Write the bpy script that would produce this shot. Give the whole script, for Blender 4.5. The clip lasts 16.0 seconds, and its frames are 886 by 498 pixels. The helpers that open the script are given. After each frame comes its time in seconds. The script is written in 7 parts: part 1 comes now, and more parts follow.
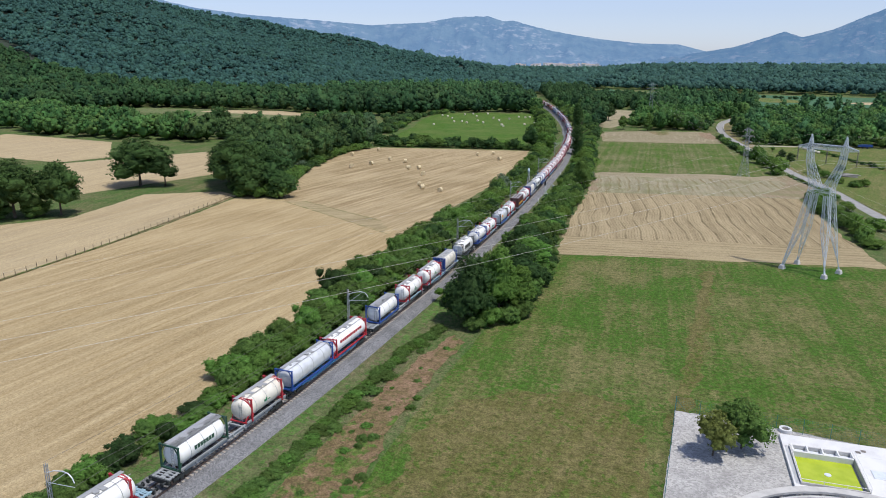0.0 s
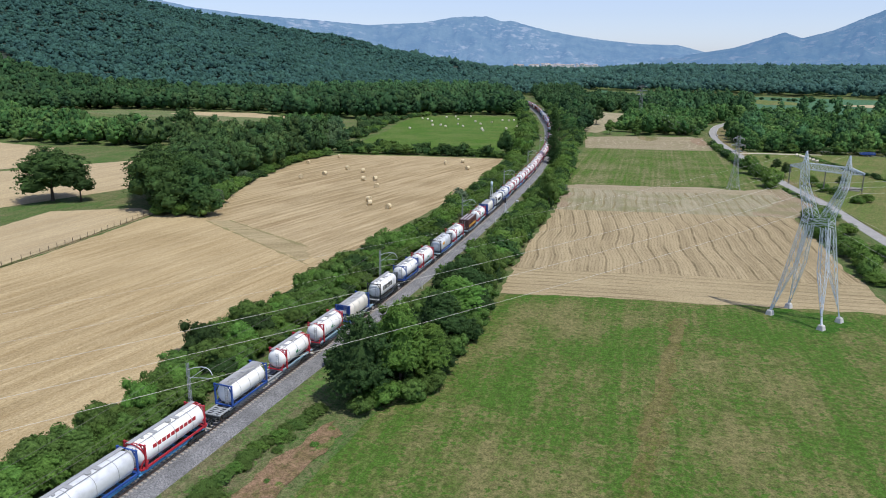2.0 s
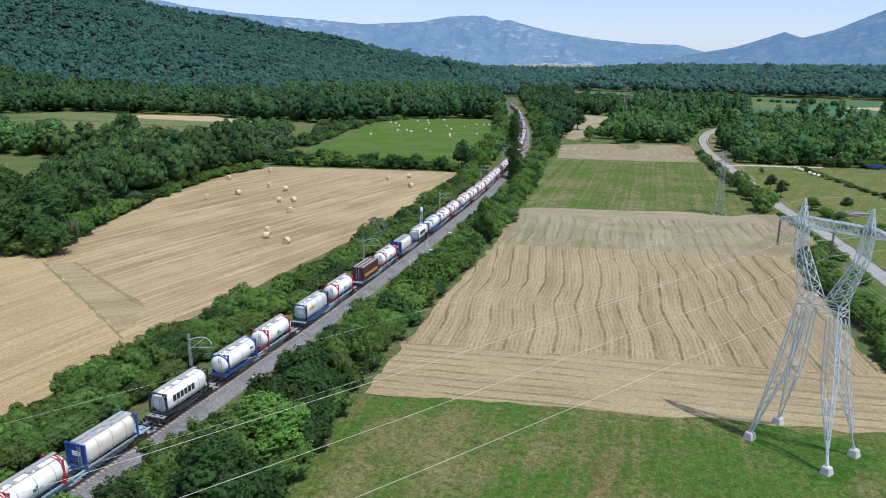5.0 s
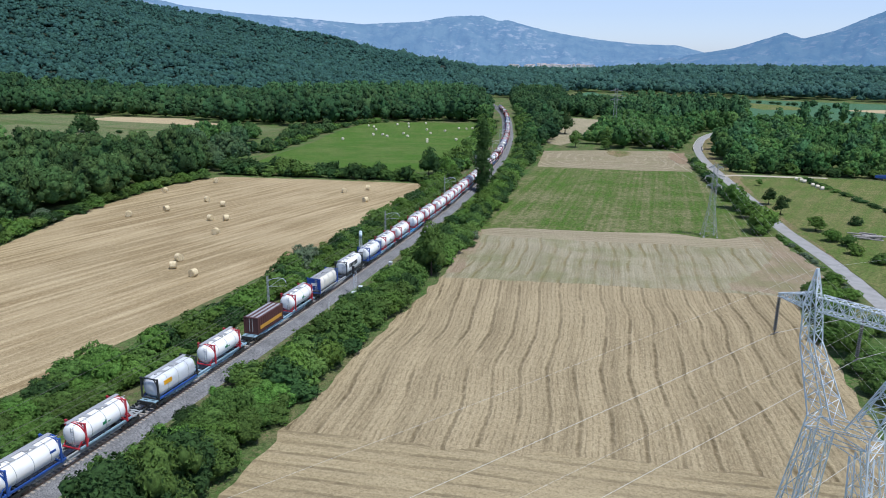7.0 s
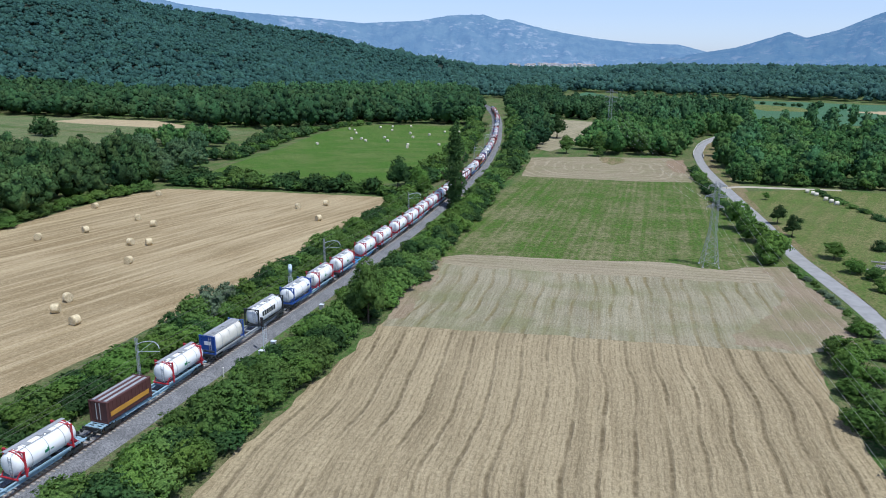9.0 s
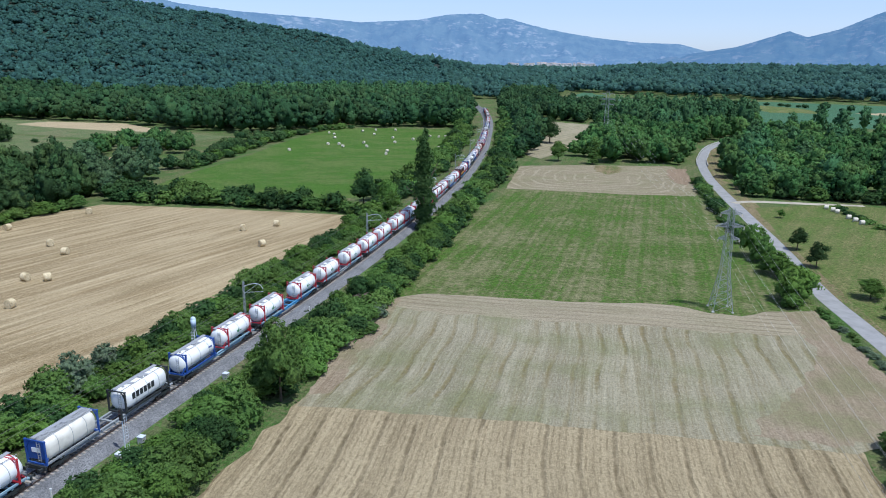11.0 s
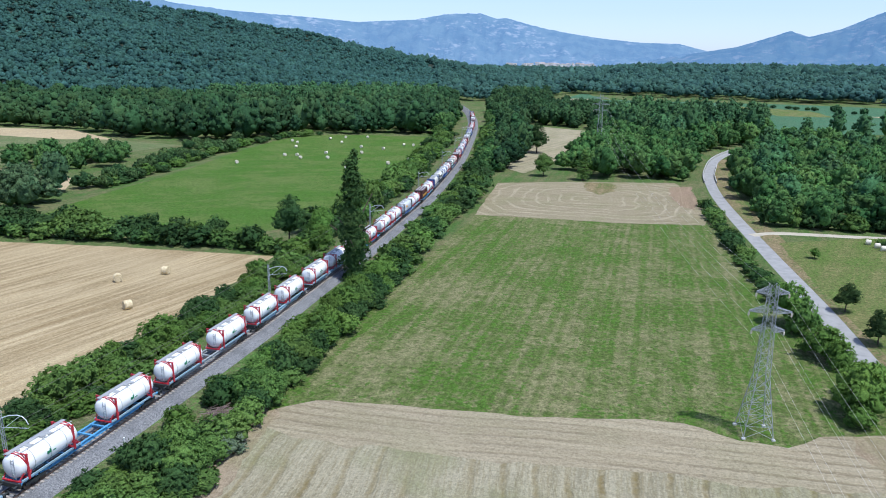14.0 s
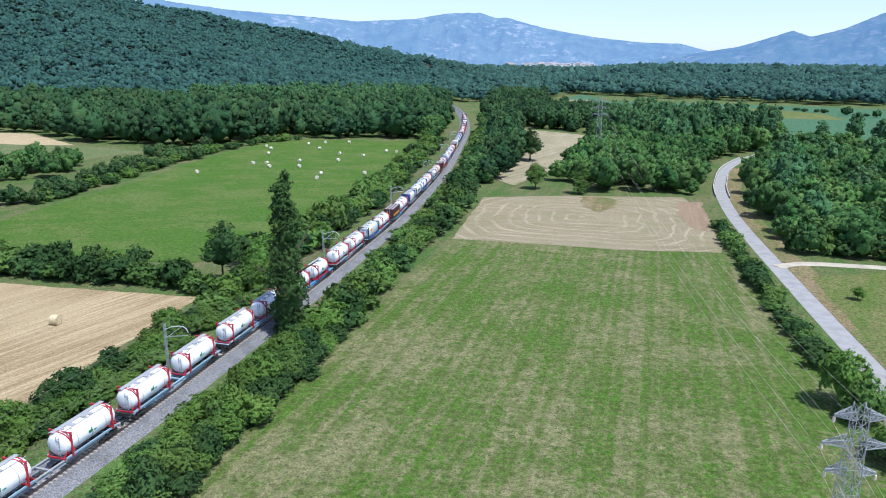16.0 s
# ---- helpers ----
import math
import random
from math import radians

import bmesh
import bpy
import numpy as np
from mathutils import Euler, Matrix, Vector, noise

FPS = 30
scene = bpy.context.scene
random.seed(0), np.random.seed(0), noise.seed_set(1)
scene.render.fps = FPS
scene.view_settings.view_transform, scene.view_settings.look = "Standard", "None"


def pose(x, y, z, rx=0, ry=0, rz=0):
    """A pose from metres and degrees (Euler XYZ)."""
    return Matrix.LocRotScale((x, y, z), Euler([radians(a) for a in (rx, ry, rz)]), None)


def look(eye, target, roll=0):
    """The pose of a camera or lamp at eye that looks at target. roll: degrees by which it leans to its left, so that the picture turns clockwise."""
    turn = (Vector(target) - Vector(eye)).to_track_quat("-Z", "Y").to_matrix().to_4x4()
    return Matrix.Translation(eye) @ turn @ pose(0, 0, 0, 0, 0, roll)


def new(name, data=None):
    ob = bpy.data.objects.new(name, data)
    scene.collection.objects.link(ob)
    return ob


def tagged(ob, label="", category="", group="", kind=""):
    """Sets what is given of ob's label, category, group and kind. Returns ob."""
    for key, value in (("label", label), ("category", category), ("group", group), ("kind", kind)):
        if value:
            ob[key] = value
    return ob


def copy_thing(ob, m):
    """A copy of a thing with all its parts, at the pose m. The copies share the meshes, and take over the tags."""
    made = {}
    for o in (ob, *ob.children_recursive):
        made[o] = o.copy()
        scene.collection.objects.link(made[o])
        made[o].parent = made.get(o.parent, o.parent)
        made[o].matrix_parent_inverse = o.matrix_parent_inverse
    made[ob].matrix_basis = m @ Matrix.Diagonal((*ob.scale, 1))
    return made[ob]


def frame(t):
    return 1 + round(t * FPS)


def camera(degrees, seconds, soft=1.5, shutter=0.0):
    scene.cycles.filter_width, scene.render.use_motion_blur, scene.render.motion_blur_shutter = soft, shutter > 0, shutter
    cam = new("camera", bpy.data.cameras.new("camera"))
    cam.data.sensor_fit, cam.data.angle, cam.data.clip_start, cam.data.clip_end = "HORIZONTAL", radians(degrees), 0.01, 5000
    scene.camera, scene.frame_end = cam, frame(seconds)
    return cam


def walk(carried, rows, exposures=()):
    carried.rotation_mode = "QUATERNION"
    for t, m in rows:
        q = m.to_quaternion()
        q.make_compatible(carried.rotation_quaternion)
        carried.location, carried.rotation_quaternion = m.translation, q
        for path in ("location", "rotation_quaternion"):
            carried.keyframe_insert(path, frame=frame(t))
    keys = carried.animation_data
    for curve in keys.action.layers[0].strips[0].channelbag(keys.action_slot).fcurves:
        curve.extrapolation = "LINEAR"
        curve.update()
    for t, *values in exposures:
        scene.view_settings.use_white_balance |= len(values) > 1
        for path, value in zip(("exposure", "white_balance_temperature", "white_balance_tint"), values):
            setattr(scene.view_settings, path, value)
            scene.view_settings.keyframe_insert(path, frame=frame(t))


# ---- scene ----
cam = camera(64.4, 16.0, soft=1.0)
METRES, EYE, TILT, LEAN, TURN = 237.1, 41.5, 0.25, 0.0, 15.5
ROWS = [
    (0.0, 0.0, 0.0, 0.0, 0.1, -15.22, -0.37),
    (0.5, 0.0152, 0.029, -0.0002, 0.11, -15.21, -0.41),
    (1.0, 0.0308, 0.0578, -0.0004, 0.12, -15.19, -0.42),
    (1.5, 0.0465, 0.0868, -0.0006, 0.13, -15.19, -0.46),
    (2.0, 0.0621, 0.1157, -0.0006, 0.12, -15.2, -0.5),
    (2.5, 0.0772, 0.1447, -0.0007, 0.12, -15.19, -0.51),
    (3.0, 0.0923, 0.1738, -0.0006, 0.15, -15.2, -0.51),
    (3.5, 0.1065, 0.203, -0.0004, 0.14, -15.23, -0.56),
    (4.0, 0.1211, 0.2322, -0.0005, 0.13, -15.23, -0.54),
    (6.5, 0.1888, 0.3733, -0.0016, 0.18, -15.22, -0.62),
    (7.0, 0.2017, 0.4019, -0.0019, 0.18, -15.21, -0.65),
    (7.5, 0.214, 0.4301, -0.002, 0.2, -15.22, -0.67),
    (8.0, 0.2253, 0.4579, -0.0018, 0.26, -15.24, -0.68),
    (8.5, 0.2351, 0.4861, -0.002, 0.32, -15.25, -0.69),
    (9.0, 0.244, 0.5145, -0.0019, 0.34, -15.27, -0.68),
    (11.5, 0.2856, 0.6607, -0.0026, 0.33, -15.31, -0.7),
    (12.0, 0.2936, 0.6904, -0.003, 0.32, -15.3, -0.7),
    (12.5, 0.3021, 0.7202, -0.0032, 0.32, -15.3, -0.73),
    (13.0, 0.3111, 0.7499, -0.0033, 0.33, -15.3, -0.74),
    (13.5, 0.3197, 0.7798, -0.0035, 0.32, -15.3, -0.7),
    (14.0, 0.3279, 0.8098, -0.0036, 0.32, -15.3, -0.7),
    (14.5, 0.3355, 0.8397, -0.0039, 0.34, -15.3, -0.73),
    (15.0, 0.3427, 0.8697, -0.0044, 0.35, -15.3, -0.75),
    (15.5, 0.3493, 0.8993, -0.0045, 0.36, -15.31, -0.74),
    (16.0, 0.3556, 0.9294, -0.0049, 0.37, -15.32, -0.73),
]
EXPOSURES = [(0.0, -0.15, 6650, 10), (4.0, 0.02, 6500, 9), (8.0, -0.08, 6100, 8), (12.0, -0.05, 5880, 7), (16.0, 0.36, 6050, 9)]
walk(cam, [(t, pose(0, 0, EYE, TILT, LEAN, TURN) @ pose(METRES * x, METRES * y, METRES * z, 90 + pitch, roll, yaw)) for t, x, y, z, yaw, pitch, roll in ROWS],
     exposures=EXPOSURES)

# ---- sky, sun ----
SUN_EL, SUN_AZ = 67.0, 112.0        # azimuth clockwise from +y
world = bpy.data.worlds.new("sky")
scene.world = world
world.use_nodes = True
_wn = world.node_tree.nodes
_sky = _wn.new("ShaderNodeTexSky")
_sky.sky_type, _sky.sun_disc = "NISHITA", False
_sky.sun_elevation, _sky.sun_rotation = radians(SUN_EL), radians(SUN_AZ)
_sky.air_density, _sky.dust_density, _sky.ozone_density = 1.0, 0.4, 2.0
_wn["Background"].inputs["Strength"].default_value = 0.124
_tint = _wn.new("ShaderNodeMix")
_tint.data_type, _tint.blend_type = "RGBA", "MULTIPLY"
_tint.inputs[0].default_value = 1.0
_tint.inputs[7].default_value = (0.93, 1.03, 1.35, 1)
_pale = _wn.new("ShaderNodeHueSaturation")
_pale.inputs["Saturation"].default_value = 0.6
world.node_tree.links.new(_sky.outputs[0], _pale.inputs["Color"])
world.node_tree.links.new(_pale.outputs[0], _tint.inputs[6])
world.node_tree.links.new(_tint.outputs[2], _wn["Background"].inputs["Color"])
sun = new("sun", bpy.data.lights.new("sun", "SUN"))
sun.data.energy, sun.data.angle, sun.data.color = 4.2, radians(0.6), (1.0, 0.97, 0.92)
_e, _a = radians(SUN_EL), radians(SUN_AZ)
sun.matrix_world = look((0, 0, 0), (-math.sin(_a) * math.cos(_e), -math.cos(_a) * math.cos(_e), -math.sin(_e)))

rng = np.random.default_rng(7)


# ---- materials ----
class Mat:
    """A node material under construction."""

    def __init__(self, name, rough=0.8, metal=0.0, spec=0.3):
        self.m = bpy.data.materials.new(name)
        self.m.use_nodes = True
        self.t = self.m.node_tree
        self.b = self.t.nodes["Principled BSDF"]
        self.b.inputs["Roughness"].default_value = rough
        self.b.inputs["Metallic"].default_value = metal
        self.b.inputs["Specular IOR Level"].default_value = spec
        self._c = None

    def n(self, kind, **kw):
        nd = self.t.nodes.new(kind)
        for k, v in kw.items():
            if k in nd.inputs:
                nd.inputs[k].default_value = v
        return nd

    def l(self, a, b):
        self.t.links.new(a, b)

    def coord(self):
        if self._c is None:
            self._c = self.t.nodes.new("ShaderNodeTexCoord").outputs["Object"]
        return self._c

    def mapped(self, vec=None, scale=(1, 1, 1), rot=0.0):
        mp = self.t.nodes.new("ShaderNodeMapping")
        mp.inputs["Scale"].default_value = scale
        mp.inputs["Rotation"].default_value = (0, 0, radians(rot))
        self.l(vec or self.coord(), mp.inputs["Vector"])
        return mp.outputs[0]

    def noise(self, scale, detail=3.0, vec=None, rough=0.55, dist=0.0):
        nd = self.t.nodes.new("ShaderNodeTexNoise")
        nd.inputs["Scale"].default_value, nd.inputs["Detail"].default_value = scale, detail
        nd.inputs["Roughness"].default_value, nd.inputs["Distortion"].default_value = rough, dist
        self.l(vec or self.coord(), nd.inputs["Vector"])
        return nd.outputs[0]

    def math(self, op, a, b=0.0, c=0.0):
        nd = self.t.nodes.new("ShaderNodeMath")
        nd.operation = op
        for i, v in enumerate((a, b, c)):
            if isinstance(v, (int, float)):
                nd.inputs[i].default_value = v
            else:
                self.l(v, nd.inputs[i])
        return nd.outputs[0]

    def ramp(self, fac, stops):
        nd = self.t.nodes.new("ShaderNodeValToRGB")
        el = nd.color_ramp.elements
        while len(el) < len(stops):
            el.new(0.5)
        for e, (p, c) in zip(el, stops):
            e.position = p
            e.color = (*c, 1) if len(c) == 3 else c
        self.l(fac, nd.inputs[0])
        return nd.outputs[0]

    def step(self, fac, lo, hi):
        nd = self.t.nodes.new("ShaderNodeMapRange")
        nd.interpolation_type = "SMOOTHSTEP"
        nd.inputs["From Min"].default_value, nd.inputs["From Max"].default_value = lo, hi
        self.l(fac, nd.inputs["Value"])
        return nd.outputs[0]

    def mix(self, fac, a, b, kind="MIX"):
        nd = self.t.nodes.new("ShaderNodeMix")
        nd.data_type, nd.blend_type = "RGBA", kind
        for sock, v in ((nd.inputs[0], fac), (nd.inputs[6], a), (nd.inputs[7], b)):
            if isinstance(v, (int, float)):
                sock.default_value = v
            elif isinstance(v, tuple):
                sock.default_value = (*v, 1)
            else:
                self.l(v, sock)
        return nd.outputs[2]

    def grit(self, c, scale, amount):
        """Blades and straws: light and dark grains over a colour."""
        hs = self.t.nodes.new("ShaderNodeHueSaturation")
        g = self.math("ADD", self.math("MULTIPLY", self.step(self.noise(scale, 2, rough=0.6), 0.36, 0.64), 0.6), self.math("MULTIPLY", self.step(self.noise(scale * 0.3, 3), 0.36, 0.64), 0.4))
        self.l(self.math("MULTIPLY_ADD", g, amount, 1 - amount / 2), hs.inputs["Value"])
        self.l(c, hs.inputs["Color"])
        return hs.outputs[0]

    def xyz(self, vec=None):
        nd = self.t.nodes.new("ShaderNodeSeparateXYZ")
        self.l(vec or self.coord(), nd.inputs[0])
        return nd.outputs

    def random(self, island=False):
        if island:
            return self.t.nodes.new("ShaderNodeNewGeometry").outputs["Random Per Island"]
        return self.t.nodes.new("ShaderNodeObjectInfo").outputs["Random"]

    def color(self, c):
        s = self.b.inputs["Base Color"]
        if isinstance(c, tuple):
            s.default_value = (*c, 1)
        else:
            self.l(c, s)
        return self

    def bump(self, h, strength=0.5, dist=0.1):
        nd = self.t.nodes.new("ShaderNodeBump")
        nd.inputs["Strength"].default_value, nd.inputs["Distance"].default_value = strength, dist
        self.l(h, nd.inputs["Height"])
        self.l(nd.outputs[0], self.b.inputs["Normal"])
        return self


def plain(name, c, rough=0.6, metal=0.0, spec=0.4, dirt=0.25, scale=2.0):
    """Paint, metal or concrete with uneven dirt at two scales."""
    m = Mat(name, rough, metal, spec)
    f = m.noise(scale, 4)
    g = m.noise(scale * 9, 2)
    dark = tuple(v * (1 - dirt) for v in c)
    m.color(m.mix(m.math("MULTIPLY", m.step(f, 0.35, 0.75), m.math("ADD", g, 0.3)), c, dark))
    return m.m


def foliage(name, dark, light, patch=0.12, fine=5.0, tone=0.25, grit=0.6):
    """Leaves: every clump has its own tone, every plant its own shade, with small leaves broken up inside the clumps."""
    m = Mat(name, 0.8, 0.0, 0.1)
    c = m.mix(m.math("MULTIPLY_ADD", m.random(island=True), 0.7, 0.15), dark, light)
    c = m.mix(m.step(m.noise(patch, 2), 0.35, 0.7), c, tuple(0.75 * v for v in light))
    hs = m.t.nodes.new("ShaderNodeHueSaturation")
    plant = m.noise(0.11, 1.0)
    m.l(m.math("ADD", m.math("MULTIPLY_ADD", m.random(), 0.02, 0.48), m.math("MULTIPLY", plant, 0.055)), hs.inputs["Hue"])
    grain = m.noise(fine, 3, rough=0.7)
    v = m.math("MULTIPLY", m.math("MULTIPLY_ADD", m.random(), 0.35, 0.8), m.math("MULTIPLY_ADD", m.step(m.noise(0.075, 2), 0.3, 0.7), 2 * tone, 1 - tone))
    v = m.math("MULTIPLY", v, m.math("MULTIPLY_ADD", m.step(grain, 0.35, 0.65), grit, 1.02 - grit / 2))
    m.l(v, hs.inputs["Value"])
    m.l(c, hs.inputs["Color"])
    m.color(hs.outputs[0])
    m.bump(grain, 0.7, 0.5 / fine)
    tr = m.t.nodes.new("ShaderNodeBsdfTranslucent")
    m.l(hs.outputs[0], tr.inputs["Color"])
    mx = m.t.nodes.new("ShaderNodeMixShader")
    mx.inputs[0].default_value = 0.36
    m.l(m.b.outputs[0], mx.inputs[1])
    m.l(tr.outputs[0], mx.inputs[2])
    m.l(mx.outputs[0], m.t.nodes["Material Output"].inputs["Surface"])
    return m.m


def canopy(name, dark, light, cell=7.0, fine=1.0):
    """Tree tops of a wood: a tone for each crown, drifts of paler kinds, leaf clumps in relief."""
    m = Mat(name, 0.85, 0.0, 0.08)
    vo = m.t.nodes.new("ShaderNodeTexVoronoi")
    vo.inputs["Scale"].default_value = 1.0 / cell
    m.l(m.mapped(scale=(1, 1, 0.35)), vo.inputs["Vector"])
    sp = m.t.nodes.new("ShaderNodeSeparateColor")
    m.l(vo.outputs["Color"], sp.inputs[0])
    drift = m.step(m.noise(0.16 / cell, 3), 0.35, 0.68)
    clump_ = m.noise(fine, 3, rough=0.65)
    tone = m.math("ADD", m.math("MULTIPLY", sp.outputs[0], 0.55), m.math("MULTIPLY", drift, 0.45))
    c = m.mix(tone, dark, light)
    hs = m.t.nodes.new("ShaderNodeHueSaturation")
    m.l(m.math("MULTIPLY_ADD", sp.outputs[1], 0.035, 0.482), hs.inputs["Hue"])
    v = m.math("MULTIPLY_ADD", m.step(clump_, 0.3, 0.7), 0.5, 0.75)
    v = m.math("MULTIPLY", v, m.math("MULTIPLY_ADD", m.random(island=True), 0.55, 0.78))
    m.l(v, hs.inputs["Value"])
    m.l(c, hs.inputs["Color"])
    m.color(hs.outputs[0])
    m.bump(clump_, 0.9, 0.55 / fine)
    tr = m.t.nodes.new("ShaderNodeBsdfTranslucent")
    m.l(hs.outputs[0], tr.inputs["Color"])
    mx = m.t.nodes.new("ShaderNodeMixShader")
    mx.inputs[0].default_value = 0.16
    m.l(m.b.outputs[0], mx.inputs[1])
    m.l(tr.outputs[0], mx.inputs[2])
    m.l(mx.outputs[0], m.t.nodes["Material Output"].inputs["Surface"])
    return m.m


LEAF = foliage("leaves_green", (0.076, 0.128, 0.034), (0.176, 0.268, 0.066))
LEAF_DARK = foliage("leaves_dark_green", (0.034, 0.068, 0.024), (0.078, 0.132, 0.042))
LEAF_MID = foliage("leaves_mid_green", (0.048, 0.092, 0.03), (0.112, 0.185, 0.054))
LEAF_LIGHT = foliage("leaves_light_green", (0.10, 0.185, 0.04), (0.20, 0.33, 0.07))
LEAF_GREY = foliage("leaves_grey_green", (0.10, 0.135, 0.078), (0.20, 0.255, 0.155))
LEAF_WOOD = canopy("wood_canopy", (0.020, 0.053, 0.024), (0.060, 0.124, 0.045), 9.0, 1.1)
LEAF_SCRUB = canopy("scrub_canopy", (0.030, 0.080, 0.027), (0.108, 0.215, 0.06), 5.0, 1.6)
LEAF_BELT = canopy("belt_canopy", (0.030, 0.067, 0.026), (0.088, 0.155, 0.05), 5.0, 1.8)
LEAF_POPLAR = canopy("pale_wood_canopy", (0.044, 0.105, 0.045), (0.08, 0.172, 0.066), 6.0, 1.5)
# next two canopies: blue of distance haze mixed into the leaf colours
LEAF_FAR_HAZED = canopy("far_wood_hazed_canopy", (0.034, 0.083, 0.071), (0.058, 0.125, 0.096), 16.0, 0.3)
LEAF_HILL_HAZED = canopy("hill_wood_hazed_canopy", (0.034, 0.085, 0.073), (0.048, 0.112, 0.090), 12.0, 0.4)
M_FLOOR = plain("forest_floor", (0.03, 0.045, 0.028), 0.95, dirt=0.3, scale=0.1)
LEAF_WILLOW = canopy("willow_leaves", (0.062, 0.118, 0.053), (0.105, 0.172, 0.08), 6.0, 1.8)
LEAF_POPLARTREE = foliage("poplar_leaves", (0.045, 0.085, 0.028), (0.105, 0.168, 0.05))
BARK = plain("bark", (0.09, 0.07, 0.05), 0.9, dirt=0.5, scale=3)


def stubble(name, base, pale, dark, rot, spacing, wobble=0.0, depth=0.5, green=0.0, width=0.5, loops=None, smear=0.3, sub=0.0):
    """Mown straw with swath lines; rot turns the lines' way from +y, in degrees."""
    m = Mat(name, 0.95, 0, 0.05)
    v = m.mapped(rot=rot)
    x, y, _ = m.xyz(v)
    big = m.noise(0.035, 3)
    fine = m.noise(3.2, 5, rough=0.75)
    chaff = m.noise(1.0, 4, m.mapped(v, (4.5, 1.1, 1)), 0.7)
    streak = m.noise(1.0, 4, m.mapped(v, (2.2, 0.07, 1)), 0.65)
    streak2 = m.noise(1.0, 3, m.mapped(v, (0.5, 0.015, 1)))
    c = m.mix(m.step(streak, 0.32, 0.68), base, pale)
    streak3 = m.noise(1.0, 4, m.mapped(v, (0.33, 0.022, 1)), 0.6)
    c = m.mix(m.math("MULTIPLY", m.step(streak3, 0.46, 0.57), 0.9 * smear), c, tuple(0.66 * q for q in base))
    c = m.mix(m.math("MULTIPLY", m.step(streak2, 0.45, 0.68), smear), c, dark)
    streak4 = m.noise(1.0, 3, m.mapped(v, (0.95, 0.03, 1)), 0.6)
    c = m.mix(m.math("MULTIPLY", m.step(streak4, 0.5, 0.62), 0.7 * smear), c, tuple(0.62 * q for q in base))
    c = m.mix(m.math("MULTIPLY", m.step(streak4, 0.47, 0.36), 0.6 * smear), c, tuple(min(0.8, 1.15 * q) for q in pale))
    c = m.mix(m.math("MULTIPLY", m.step(chaff, 0.42, 0.62), 0.4), c, tuple(min(0.8, 1.12 * q) for q in pale))
    u = x
    if wobble:
        w = m.noise(0.04, 1.5, m.mapped(v, (0.22, 1, 1)))
        u = m.math("ADD", x, m.math("MULTIPLY", m.math("SUBTRACT", w, 0.5), wobble))
        u = m.math("ADD", u, m.math("MULTIPLY", m.math("SUBTRACT", m.noise(0.6, 3), 0.5), 0.5))
    if loops:
        # swaths run round the field, parallel to its edge
        cx, cy, ax_, ay_ = loops
        X, Y, _ = m.xyz()
        a = m.math("POWER", m.math("ABSOLUTE", m.math("DIVIDE", m.math("SUBTRACT", X, cx), ax_)), 3.5)
        b = m.math("POWER", m.math("ABSOLUTE", m.math("DIVIDE", m.math("SUBTRACT", Y, cy), ay_)), 3.5)
        u = m.math("MULTIPLY", m.math("POWER", m.math("ADD", a, b), 1 / 3.5), ax_)
        u = m.math("ADD", u, m.math("MULTIPLY", m.math("SUBTRACT", m.noise(0.05, 2), 0.5), 8.0))
    s = m.math("SINE", m.math("MULTIPLY", u, 2 * math.pi / spacing))
    line = m.step(s, 1 - width, 1.0)
    broken = m.math("MULTIPLY", m.step(m.noise(0.1, 2), 0.28, 0.6), m.math("MULTIPLY_ADD", m.step(m.noise(1.1, 4), 0.3, 0.6), 0.6, 0.4))
    line = m.math("MULTIPLY", m.math("MULTIPLY", line, broken), depth)
    c = m.mix(line, c, dark)
    c = m.mix(m.math("MULTIPLY", m.step(big, 0.4, 0.7), 0.45), c, pale)
    if sub:
        s2 = m.step(m.math("SINE", m.math("MULTIPLY", u, 10 * math.pi / spacing)), 0.2, 1.0)
        c = m.mix(m.math("MULTIPLY", m.math("MULTIPLY", s2, m.step(m.noise(0.7, 3), 0.35, 0.65)), sub), c, dark)
    if green:
        gmask = m.math("MULTIPLY", m.step(m.noise(0.09, 4), 0.42, 0.68), green)
        c = m.mix(gmask, c, (0.16, 0.18, 0.07))
    c = m.mix(m.math("MULTIPLY", m.step(fine, 0.45, 0.62), 0.5), c, tuple(0.6 * v_ for v_ in base))
    m.color(m.grit(c, 7.0, 0.26))
    m.bump(m.math("SUBTRACT", m.math("ADD", fine, m.math("MULTIPLY", chaff, 1.5)), m.math("MULTIPLY", line, 1.5)), 0.8, 0.12)
    return m.m


